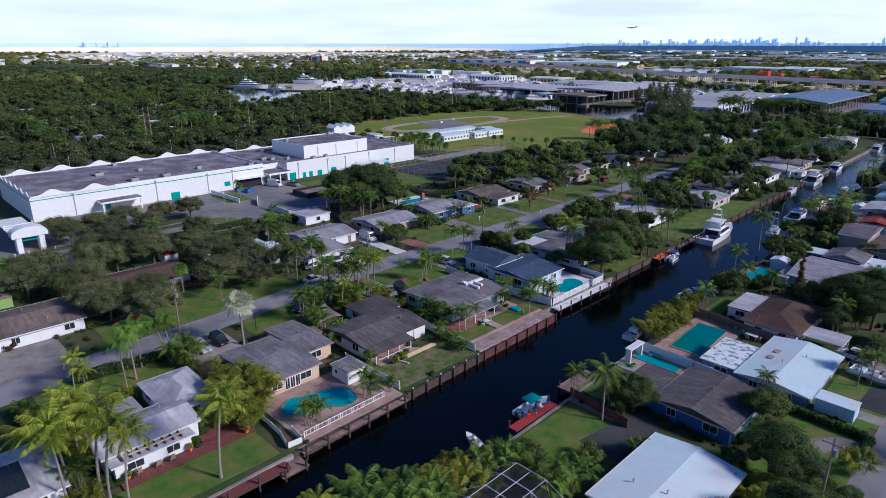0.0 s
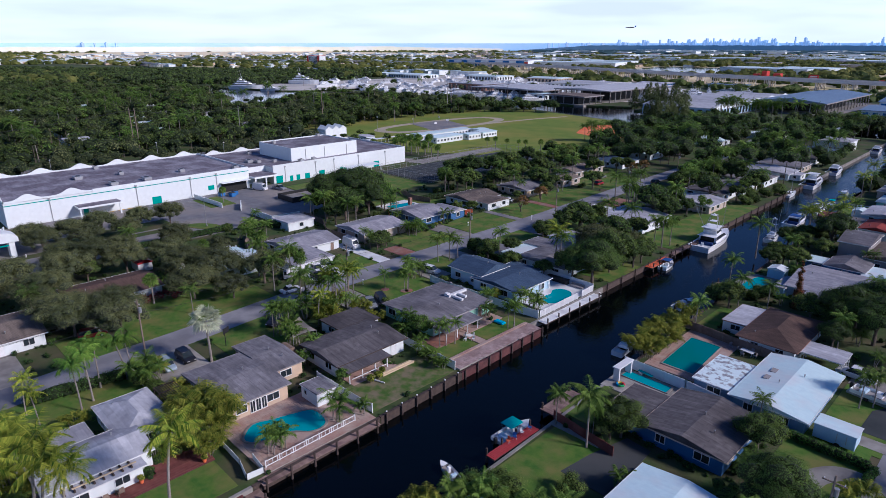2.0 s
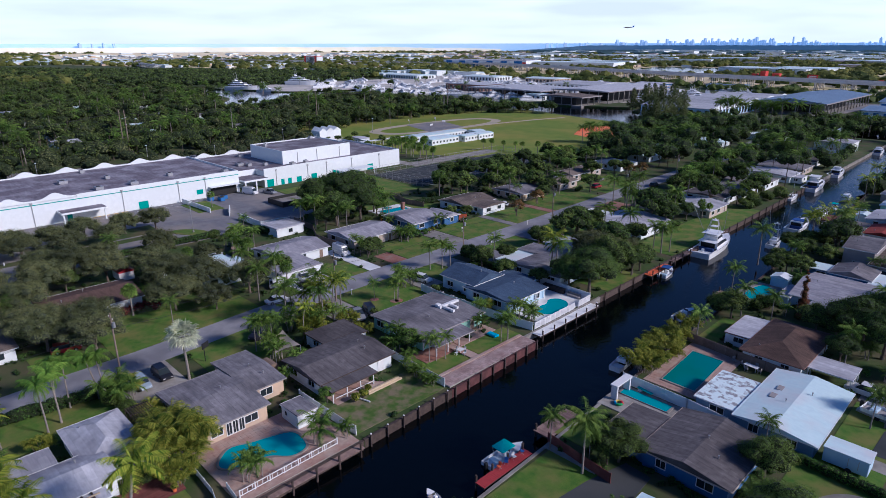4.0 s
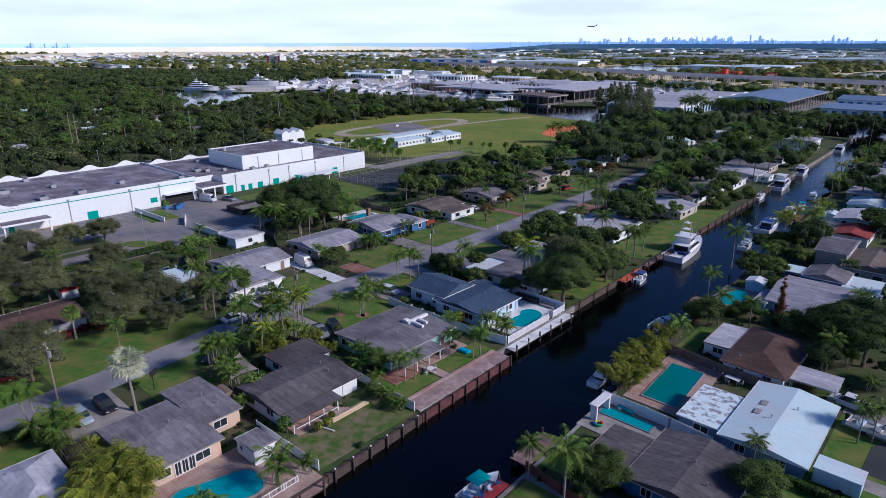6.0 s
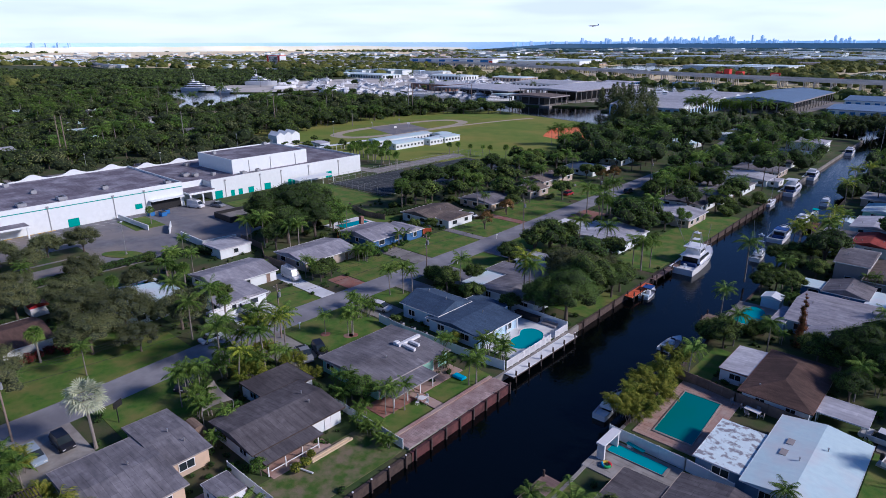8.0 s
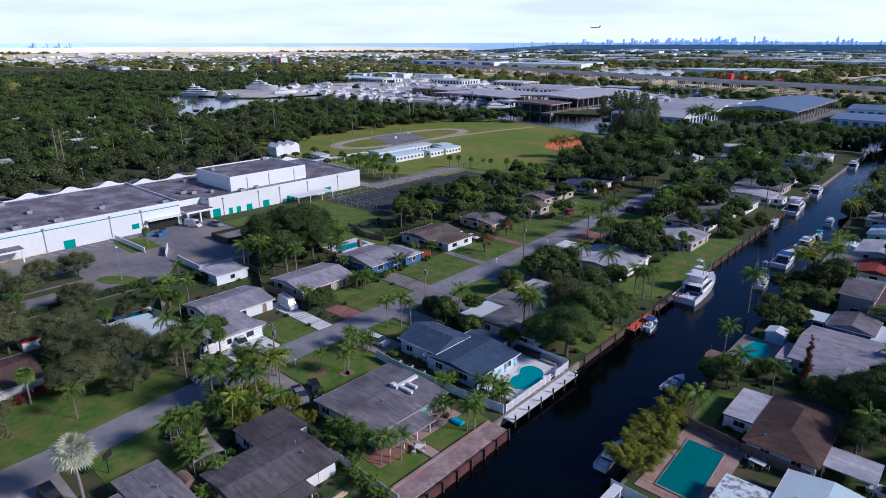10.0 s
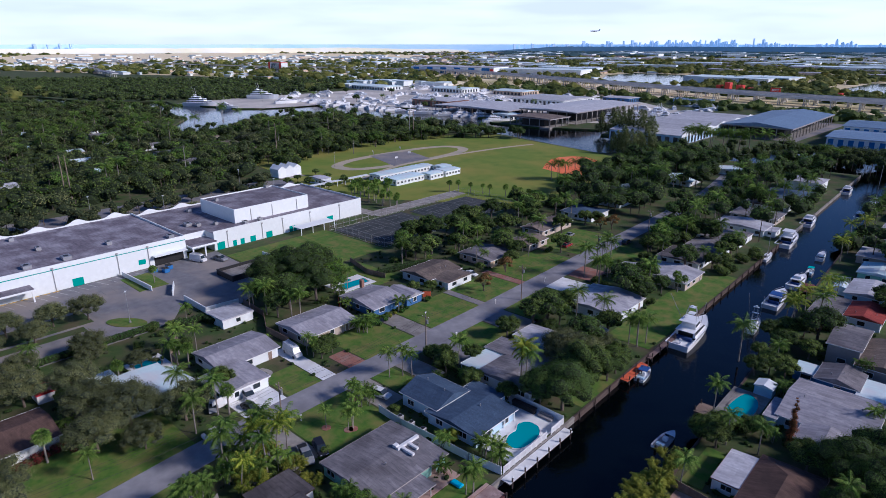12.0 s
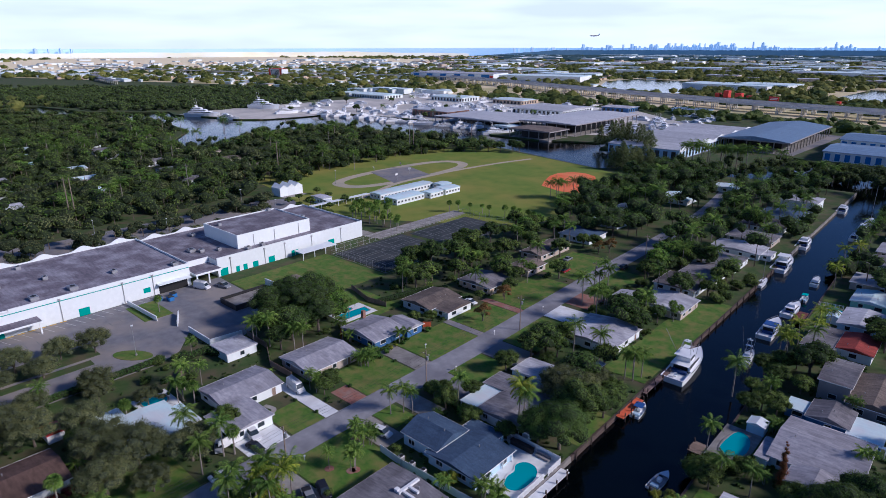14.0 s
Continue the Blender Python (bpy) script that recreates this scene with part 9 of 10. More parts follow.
t = thing("garden_shed", "small lime green shed", "shed", at=(-81, -53.5, 0))
part("body", boxes((-1.4, -1.4, 0, 1.4, 1.4, 2.1)), mat("lime_paint", (0.3, 0.45, 0.12), (0.27, 0.41, 0.11), rough=0.7), t)
part("roof", roof_mesh(-1.4, -1.4, 1.4, 1.4, 2.1, "gx", 0.4, 0.15), M_RTAN, t)
# slatted pergola between two houses and shade sail
t = thing("pergola", "dark slatted pergola between two houses", "pergola", at=(-25.6, -38.6, 0))
for k in range(10):
    part("slat", boxes((0, 0.32 * k, 2.4, 6.2, 0.32 * k + 0.09, 2.5)), M_DARKWOOD, t)
for k in range(4):
    part("rafter", boxes((2.0 * k, 0, 2.3, 2.0 * k + 0.1, 3.0, 2.4)), M_DARKWOOD, t)
    part("post", boxes((2.0 * k, 0, 0, 2.0 * k + 0.1, 0.1, 2.3)), M_DARKWOOD, t)
t = thing("shade_sail", "tan shade sail stretched between posts", "shade sail", at=(-27.6, -12.8, 0))
bm = bmesh.new()
N = 8
corners = [Vector((-3.2, -0.8, 2.4)), Vector((2.6, -2.6, 2.6)), Vector((3.4, 1.6, 2.9)), Vector((-3.4, 2.4, 3.0))]
gr = [[None] * (N + 1) for _ in range(N + 1)]
for i in range(N + 1):
    for j in range(N + 1):
        u, v = i / N, j / N
        p = corners[0].lerp(corners[1], u).lerp(corners[3].lerp(corners[2], u), v)
        pull = 0.35 * (math.sin(math.pi * u) * (v - 0.5) * -1.6)
        gr[i][j] = bm.verts.new((p.x + 0.9 * math.sin(math.pi * v) * (0.5 - u), p.y + pull, p.z - 0.5 * math.sin(math.pi * u) * math.sin(math.pi * v)))
for i in range(N):
    for j in range(N):
        bm.faces.new((gr[i][j], gr[i + 1][j], gr[i + 1][j + 1], gr[i][j + 1]))
part("cloth", bm, M_SAIL, t)
for c in corners:
    part("post", rods(((c.x, c.y, 0), tuple(c), 0.05)), M_METAL, t)
t = thing("water_tank", "rust brown tank between two houses", "tank", at=(-24.3, -17, 0))
part("tank", rods(((-1.4, 0, 1.1), (1.4, 0, 1.1), 1.0), n=16), M_WOOD, t)
# mulch rings below young palms
for x, y in ((-35.8, 13.8), (-31.8, 17), (-32.2, 16.2), (-39.6, 23.4)):
    tagged(part("mulch_ring", slab(ellipse(x, y, 0.9, 0.9, 16), 0.02, 0.11), M_PAVER), "round mulch ring on a lawn", "mulch ring", kind="structure")
# solar panels
t = thing("solar_panel", "dark solar panels on a pale roof", "solar panel")
t.matrix_basis = pose(-12.9, -63.9, 3.5, 0, 9, 0)
for i in range(3):
    for j in range(3):
        part("module", boxes((-2.6 + 1.7 * i, -3 + 1.1 * j, 0, -0.95 + 1.7 * i, -1.95 + 1.1 * j, 0.06)), M_GLASS, t)

# ---------------------------------------------------------------- poles and wires


def utility_pole(x, y, h=10.5, lamp=False):
    p = thing("utility_pole", "weathered wooden utility pole by the street", "utility pole", "utility poles", at=(x, y, 0))
    part("pole", rods(((0, 0, -0.5), (0, 0, h), 0.16, 0.11)), M_POLE, p)
    part("crossarm", boxes((-1.1, -0.06, h - 0.9, 1.1, 0.06, h - 0.78)), M_POLE, p)
    part("transformer", rods(((0.3, 0.2, h - 2.4), (0.3, 0.2, h - 1.5), 0.24), n=10), M_METAL, p)
    for k in (-0.9, 0, 0.9):
        part("insulator", rods(((k, 0, h - 0.78), (k, 0, h - 0.6), 0.05), n=6), M_TRIM, p)


POLES = [(-40.9, -78), (-41.3, -34.2), (-40.6, 7.6), (-41.5, 46.7), (-44.2, 88), (-43, 128.1), (-44, 168)]
for x, y in POLES:
    utility_pole(x, y)
utility_pole(52.1, -1.5, 10.2)


def wire(a, b, sag, r=0.018, label="thin black overhead wire"):
    cu = bpy.data.curves.new("wire", "CURVE")
    cu.dimensions, cu.bevel_depth, cu.bevel_resolution = "3D", r, 0
    sp = cu.splines.new("POLY")
    sp.points.add(12)
    for k in range(13):
        f = k / 12
        p = Vector(a).lerp(Vector(b), f)
        sp.points[k].co = (p.x, p.y, p.z - 4 * sag * f * (1 - f), 1)
    cu.materials.append(M_BLACK)
    return tagged(new("overhead_wire", cu), label, "wire", group="overhead wires")


for (xa, ya), (xb, yb) in zip(POLES, POLES[1:]):
    for k in (-0.9, 0, 0.9):
        wire((xa + k, ya, 10), (xb + k, yb, 10), 0.9)
    wire((xa, ya, 8), (xb, yb, 8), 1.0, 0.025)
BIG = [(-233, -75, 17), (-263, 42, 21), (-276, 105, 17), (-284, 167, 22), (-284, 282, 22), (-272, 340, 20)]
for k, (x, y, h) in enumerate(BIG):
    p = thing("transmission_pole", "tall grey transmission pole above the trees", "utility pole", "transmission poles", at=(x, y, 0))
    part("pole", rods(((0, 0, -0.5), (0, 0, h), 0.32, 0.18)), M_POLE if k % 2 else M_CONC, p)
    if k in (1, 4):
        part("pole", rods(((2.4, 1.6, -0.5), (2.4, 1.6, h), 0.32, 0.18)), M_POLE, p)
    part("crossarm", boxes((-1.6, -0.1, h - 1.2, 1.6, 0.1, h - 1.0)), M_POLE, p)
for (xa, ya, ha), (xb, yb, hb) in zip(BIG, BIG[1:]):
    for k in (-1.4, 0, 1.4):
        wire((xa + k, ya, ha - 1), (xb + k, yb, hb - 1), 2.2, 0.03)


def lamp_post(x, y, h, turn, label="tall grey car park lamp post"):
    p = thing("lamp_post", label, "lamp post", "lamp posts", at=(x, y, 0), turn=turn)
    part("pole", rods(((0, 0, 0), (0, 0, h), 0.1, 0.06)), M_METAL, p)
    part("base", rods(((0, 0, 0), (0, 0, 0.5), 0.3)), M_CONC, p)
    part("head", boxes((-0.2, -0.25, h, 0.7, 0.25, h + 0.18, 0.04)), M_TRIM, p)


for x, y, h, a in ((-109.8, 8.1, 8.5, 150), (-213, -6, 8, 0), (-208, 62, 8, 0), (-228, 40, 8, 180), (-234, 112, 8, 180), (-203, 112, 8, 0), (-239, 176, 8, 0)):
    lamp_post(x, y, h, a)
for x, y in ((-220.4, 208), (-228, 226), (-248, 214), (-246, 236)):
    b = thing("basketball_hoop", "white basketball hoop on a court", "basketball hoop", "basketball hoops", at=(x, y, 0), turn=rng.uniform(0, 180))
    part("pole", rods(((0, 0, 0), (0, 0, 3.4), 0.08)), M_METAL, b)
    part("board", boxes((-0.9, 0.5, 2.7, 0.9, 0.56, 3.8)), M_TRIM, b)
    part("arm", rods(((0, 0, 3.2), (0, 0.5, 3.2), 0.05)), M_METAL, b)
b = thing("basketball_hoop", "black basketball hoop beside the street", "basketball hoop", at=(-35.2, -22.8, 0), turn=-62)
part("pole", rods(((0, 0, 0), (0, 0, 3.3), 0.07)), M_BLACK, b)
part("board", boxes((-0.8, 0.3, 2.6, 0.8, 0.36, 3.6)), M_BLACK, b)
part("arm", rods(((0, 0, 3.1), (0, 0.3, 3.1), 0.05)), M_BLACK, b)
for x, y in ((-47.8, 80.8), (-42.5, 58.4), (-47, 104), (-41.2, 12), (-56.4, 62)):
    m = thing("mailbox", "white mailbox on a post by the street", "mailbox", "mailboxes", at=(x, y, 0))
    part("post", boxes((-0.05, -0.05, 0, 0.05, 0.05, 1.1)), M_TRIM, m)
    part("box", boxes((-0.14, -0.25, 1.1, 0.14, 0.25, 1.35, 0.03)), M_TRIM, m)
# tennis court fence
for x0, y0, x1, y1 in ((-138, 94, -107, 94), (-107, 94, -107, 172.5), (-107, 172.5, -138, 172.5), (-138, 172.5, -138, 94)):
    f = thing("court_fence", "tall chain fence posts round tennis courts", "fence", "court fences", at=(x0, y0, 0))
    n = max(6, int(math.hypot(x1 - x0, y1 - y0) / 3.2))
    for k in range(n + 1):
        px, py = (x1 - x0) * k / n, (y1 - y0) * k / n
        part("post", rods(((px, py, 0), (px, py, 3.2), 0.045), n=5), M_METAL, f)
    for z in (0.1, 1.6, 3.2):
        part("rail", rods(((0, 0, z), (x1 - x0, y1 - y0, z), 0.035), n=5), M_METAL, f)
# school portico
t = thing("entrance_portico", "white arched entrance portico of the school", "portico", at=(-118.2, -40.5, 0))
part("pillar", boxes((-1.4, -3.1, 0, 1.6, -1.9, 5)), M_WHITE, t)
part("pillar", boxes((-1.4, 1.9, 0, 1.6, 3.1, 5)), M_WHITE, t)
bm = bmesh.new()
prev = None
for k in range(17):
    a = math.pi * k / 16
    y, z = -4.0 * math.cos(a), 4.9 + 1.8 * math.sin(a)
    ring = [bm.verts.new(p) for p in ((-1.9, y, 4.1), (1.9, y, 4.1), (1.9, y, z), (-1.9, y, z))]
    if prev:
        for j in range(4):
            bm.faces.new((prev[j], prev[(j + 1) % 4], ring[(j + 1) % 4], ring[j]))
    prev = ring
bmesh.ops.recalc_face_normals(bm, faces=bm.faces)
part("arch", bm, M_WHITE, t, "rounded white arch")
part("band", boxes((1.6, -1.9, 3.2, 1.66, 1.9, 3.5)), M_TEAL, t)
part("rear_screen", boxes((-11, -3.4, 3.9, -10.7, 3.4, 4.2), (-11, -3.4, 4.6, -10.7, 3.4, 4.8), (-11, -3.4, 3.8, -10.6, -3.1, 5.2), (-11, 3.1, 3.8, -10.6, 3.4, 5.2)), M_WHITE, t)
part("walkway_roof", boxes((-24, -3.2, 3.5, -1.95, 3.2, 3.7), (-24, -3, 0, -23.7, -2.7, 3.5), (-24, 2.7, 0, -23.7, 3, 3.5)), M_WHITE, t)
for y in (-4.4, -1.4, 1.4, 4.4):
    part("bollard", rods(((3.6, y, 0), (4.2, y, 1.0), 0.16)), M_TRIM, t)
# yard clutter
t = thing("skip_bay", "black sheeted skip bay with pale rubble", "skip", at=(-121, 48.6, 0))
part("wall", ring_mesh(rect(-4.4, -7.6, 4.4, 7.6), rect(-4.7, -7.9, 4.7, 7.9), 1.8, 1.8), M_BLACK, t)
part("rubble", boxes((-4.35, -7.5, 0, 4.35, 7.5, 0.9)), M_CONC, t)
for x, y in ((-139.4, 31), (-142.4, 28.6), (-141.6, 33)):
    t = thing("dumpster", "blue steel dumpster in the loading yard", "dumpster", "dumpsters", at=(x, y, 0.03))
    part("bin", boxes((-1.1, -0.8, 0.1, 1.1, 0.8, 1.4, 0.05)), M_BLUESIGN, t)
    part("lid", boxes((-1.15, -0.85, 1.4, 1.15, 0.85, 1.47)), M_BLACK, t)
t = thing("store_shed", "cream storage shed on the grass", "shed", at=(-120.6, 66.2, 0))
part("body", boxes((-2.6, -1.8, 0, 2.6, 1.8, 2.4)), M_CREAM, t)
part("roof", roof_mesh(-2.6, -1.8, 2.6, 1.8, 2.4, "gx", 0.5, 0.2), M_RTAN, t)

# painted bays in front of the school and arrows' lane line
for k in range(16):
    y = -14 + 2.7 * k
    tagged(part("parking_line", slab([(-146.4, y), (-141.6, y + 1.6), (-141.6, y + 1.74), (-146.4, y + 0.14)][::-1], 0.05, 0.075), M_STALL), "worn white parking bay line", "road marking", "parking lines")
for k in range(6):
    tagged(part("wheel_stop", boxes((-147.0, -12 + 2.7 * k, 0.05, -146.75, -10.2 + 2.7 * k, 0.2, 0.03)), M_YELLOW), "yellow painted kerb at a parking bay", "kerb", "kerbs")

# by the right-bank pools
t = thing("pool_float", "rainbow coloured inflatable ring beside a pool", "pool float", at=(20.4, 14.4, 0.17))
for k, c in enumerate(((0.7, 0.05, 0.05), (0.75, 0.5, 0.03), (0.05, 0.3, 0.6), (0.1, 0.5, 0.15))):
    m = mat("ring_vinyl", c, scale=3.0, rough=0.35)
    pts = [(0.55 * math.cos(1.5708 * (k + j / 5)), 0.55 * math.sin(1.5708 * (k + j / 5)), 0.16) for j in range(6)]
    part("ring_quarter", rods(*[(p, q, 0.17) for p, q in zip(pts, pts[1:])], n=8), m, t)
t = thing("diving_board", "teal diving board at a lap pool", "diving board", at=(21.8, 19.75, 0.14), turn=-8)
part("board", boxes((-1.4, -0.28, 0.45, 1.2, 0.28, 0.53, 0.02)), M_TEALCANVAS, t)
part("stand", boxes((-1.2, -0.22, 0, -0.6, 0.22, 0.45)), M_TRIM, t)
t = thing("patio_table", "long white patio table beside a pool fence", "table", at=(30.4, 38.6, 0.13), turn=-8)
part("tabletop", boxes((-1.1, -0.5, 0.68, 1.1, 0.5, 0.74, 0.02)), M_TRIM, t)
for sx in (-0.9, 0.9):
    for sy in (-0.4, 0.4):
        part("leg", boxes((sx - 0.04, sy - 0.04, 0, sx + 0.04, sy + 0.04, 0.68)), M_TRIM, t)
for x, y, a in ((29.0, 38.9, 80), (31.8, 38.3, -90), (30.0, 37.6, 180), (30.9, 39.5, 0), (27.4, 39.4, 40)):
    c = thing("patio_chair", "grey patio chair beside a white table", "chair", "poolside chairs", at=(x, y, 0.13), turn=a)
    part("seat", boxes((-0.25, -0.25, 0.4, 0.25, 0.25, 0.45, 0.02)), M_GREYW, c)
    part("backrest", boxes((-0.25, 0.2, 0.45, 0.25, 0.25, 0.95, 0.02)), M_GREYW, c)
    for sx in (-0.21, 0.21):
        for sy in (-0.21, 0.21):
            part("leg", boxes((sx - 0.02, sy - 0.02, 0, sx + 0.02, sy + 0.02, 0.4)), M_METAL, c)

# ---------------------------------------------------------------- vehicles


def paint(name, c):
    return mat(name, c, tuple(v * 0.92 for v in c), scale=0.6, rough=0.28, spec=0.5)


P_WHITE, P_BLACK, P_GREY, P_RED, P_BLUE = paint("white_car_paint", (0.75, 0.75, 0.75)), paint("black_car_paint", (0.02, 0.02, 0.025)), paint("grey_car_paint", (0.25, 0.26, 0.28)), paint("red_car_paint", (0.32, 0.02, 0.025)), paint("pale_blue_car_paint", (0.35, 0.42, 0.5))
P_NAVY = mat("navy_canvas", (0.03, 0.06, 0.2), (0.025, 0.05, 0.17), scale=2, rough=0.8)


def loft(bm, sections):
    """Rings of equal length skinned one after the other, closed at both ends."""
    rings = [[bm.verts.new(p) for p in s] for s in sections]
    n = len(rings[0])
    for a, b in zip(rings, rings[1:]):
        for k in range(n):
            bm.faces.new((a[k], a[(k + 1) % n], b[(k + 1) % n], b[k]))
    bm.faces.new(rings[0][::-1])
    bm.faces.new(rings[-1])
    bmesh.ops.recalc_face_normals(bm, faces=bm.faces)
    return bm


def car(label, colour, kind="suv", at=(0, 0, 0), turn=0, name="car"):
    """Facing +x."""
    L, W, H = {"suv": (4.7, 1.9, 1.7), "sedan": (4.7, 1.82, 1.42), "pickup": (5.7, 2.0, 1.85), "van": (5.9, 2.05, 2.5)}[kind]
    c = thing(name, label, "van" if kind == "van" else "pickup" if kind == "pickup" else "car", "parked cars", at=at, turn=turn)
    hl, hw = L / 2, W / 2
    belt = {"suv": 0.98, "sedan": 0.86, "pickup": 1.05, "van": 1.25}[kind]
    prof = [(-hl, 0.45, belt - 0.12, 0.9), (-hl + 0.18, 0.3, belt, 1.0), (hl - 1.25, 0.28, belt, 1.0), (hl - 0.25, 0.3, belt - 0.16, 0.94), (hl, 0.42, belt - 0.34, 0.82)]
    bm = loft(bmesh.new(), [[(x, -hw * w, lo), (x, hw * w, lo), (x, hw * w, hi - 0.08), (x, hw * w * 0.93, hi), (x, -hw * w * 0.93, hi), (x, -hw * w, hi - 0.08)] for x, lo, hi, w in prof])
    part("body", bm, colour, c)
    cab = {"suv": (-hl + 0.12, -hl + 0.5, 0.55, 1.25), "sedan": (-hl + 0.75, -hl + 1.5, 0.35, 1.2), "pickup": (-0.75, -0.5, 0.75, 1.45), "van": (-hl + 0.05, -hl + 0.15, hl - 1.35, hl - 0.75)}[kind]
    b0, t0, t1, b1 = cab
    bm = loft(bmesh.new(), [[(b0, -hw * 0.9, belt - 0.02), (b0, hw * 0.9, belt - 0.02), (b1, hw * 0.9, belt - 0.02), (b1, -hw * 0.9, belt - 0.02)], [(t0, -hw * 0.76, H - 0.06), (t0, hw * 0.76, H - 0.06), (t1, hw * 0.76, H - 0.06), (t1, -hw * 0.76, H - 0.06)]])
    part("cabin", bm, M_GLASS if kind != "van" else colour, c)
    part("car_roof", boxes((t0 - 0.03, -hw * 0.77, H - 0.065, t1 + 0.03, hw * 0.77, H, 0.02)), colour, c)
    if kind == "van":
        part("windscreen", loft(bmesh.new(), [[(b1 - 0.03, -hw * 0.8, belt + 0.1), (b1 - 0.03, hw * 0.8, belt + 0.1), (b1 + 0.03, hw * 0.8, belt + 0.1), (b1 + 0.03, -hw * 0.8, belt + 0.1)], [(t1 + 0.08, -hw * 0.72, H - 0.3), (t1 + 0.08, hw * 0.72, H - 0.3), (t1 + 0.14, hw * 0.72, H - 0.3), (t1 + 0.14, -hw * 0.72, H - 0.3)]]), M_GLASS, c)
        for y in (-0.5, 0.5):
            part("roof_rack", rods(((-hl + 0.4, y, H + 0.15), (0.9, y, H + 0.15), 0.05), n=6), M_METAL, c)
        part("ladder", boxes((-hl + 0.3, 0.2, H + 0.2, 1.2, 0.6, H + 0.28)), M_METAL, c)
    if kind == "pickup":
        part("cargo_bed", boxes((-hl + 0.15, -hw * 0.82, belt + 0.002, -0.9, hw * 0.82, belt + 0.02)), M_BLACK, c)
    for x in (-hl + 0.95, hl - 1.0):
        for s in (-1, 1):
            w = part("wheel", rods(((x, s * (hw - 0.2), 0.34), (x, s * (hw + 0.02), 0.34), 0.34), n=14), M_RUBBER, c)
            part("rim", rods(((x, s * (hw + 0.02), 0.34), (x, s * (hw + 0.035), 0.34), 0.2), n=10), M_METAL, w)
    for s in (-1, 1):
        part("headlight", boxes((hl - 0.12, s * hw * 0.62 - 0.18, belt - 0.42, hl - 0.01, s * hw * 0.62 + 0.18, belt - 0.28)), M_TRIM, c)
        part("tail_light", boxes((-hl - 0.01, s * hw * 0.7 - 0.1, belt - 0.4, -hl + 0.05, s * hw * 0.7 + 0.1, belt - 0.15)), M_REDSIGN, c)
    return c


car("black car parked on a concrete drive", P_BLACK, "suv", (-35.2, -29.9, 0.065), 2)
car("pale blue car parked on a concrete drive", P_BLUE, "suv", (-34.6, -33.4, 0.065), 2)
car("white car parked at the roadside", P_WHITE, "sedan", (-49.0, -1.3, 0.035), 88)
car("white pickup parked on a white driveway", P_WHITE, "pickup", (-60.2 + 4.2, 9.6, 0.065), -8, "pickup_truck")
car("dark car parked on a driveway", P_BLACK, "sedan", (-51.6, 7.6, 0.065), 5)
car("grey car parked beside a tree", P_GREY, "sedan", (-57.3, 2.9, 0.06), -30)
car("white van with roof ladder on a driveway", P_WHITE, "van", (-64.6, 26.3, 0.065), -4, "van")
car("grey pickup parked beside a dark roof", P_GREY, "pickup", (-31.4, 6.0, 0.065), -20, "pickup_truck")
car("black car parked beside a lawn", P_BLACK, "suv", (-31, 8.9, 0.065), -20)
car("dark pickup parked under palms", P_BLACK, "pickup", (-37.4, -11.4, 0.06), -60, "pickup_truck")
car("white car parked beside a blue house", P_WHITE, "suv", (-36.4, 28, 0.065), 10)
car("red car parked under an oak", P_RED, "suv", (-55.6, -38.2, 0.06), 80)
car("red car parked on a driveway", P_RED, "suv", (-60, 138, 0.06), 90)
car("grey car parked on a driveway", P_GREY, "sedan", (-66, 149.6, 0.06), 90)
car("white van in the loading yard", P_WHITE, "van", (-141.6, 42.8, 0.035), 20, "van")
car("dark utility truck in the loading yard", P_GREY, "pickup", (-137.4, 48.2, 0.035), 10, "pickup_truck")
car("white pickup parked under a carport", P_WHITE, "pickup", (45.5, 43, 0.065), 175, "pickup_truck")
car("white car under a carport", P_WHITE, "sedan", (-67, 93.4, 0.06), 0)
car("black car parked by the street", P_BLACK, "suv", (-46, 155, 0.06), 90)
for k, y in enumerate((80, 112, 150, 190)):
    car("car parked along the back street", (P_WHITE, P_GREY, P_RED, P_BLUE)[k], "sedan", (52.5, y, 0.035), 90)

# ---------------------------------------------------------------- boats


def hull_mesh(L, B, h, flare=0.7, depth=0.5):
    """Bow towards +y, stern at y = 0, waterline at z = 0."""
    secs = []
    for k in range(11):
        f = k / 10
        w = B / 2 * (0.9 + 0.1 * min(1, f * 4)) * (1 - max(0, (f - 0.5) / 0.5) ** 2.2 * 0.985)
        top = h * (1 + 0.45 * f**2)
        low = -depth * (1 - max(0, (f - 0.75) / 0.25) ** 2)
        wl = w * (flare + (1 - flare) * (1 - f))
        secs.append([(-w, L * f, top), (-wl, L * f * 0.985, low * 0.2), (0, L * f * 0.97, low), (wl, L * f * 0.985, low * 0.2), (w, L * f, top)])
    bm = bmesh.new()
    rings = [[bm.verts.new(p) for p in s] for s in secs]
    for a, b in zip(rings, rings[1:]):
        for k in range(4):
            bm.faces.new((a[k], a[k + 1], b[k + 1], b[k]))
    bm.faces.new(rings[0])
    bmesh.ops.remove_doubles(bm, verts=bm.verts, dist=0.01)
    bmesh.ops.recalc_face_normals(bm, faces=bm.faces)
    return bm


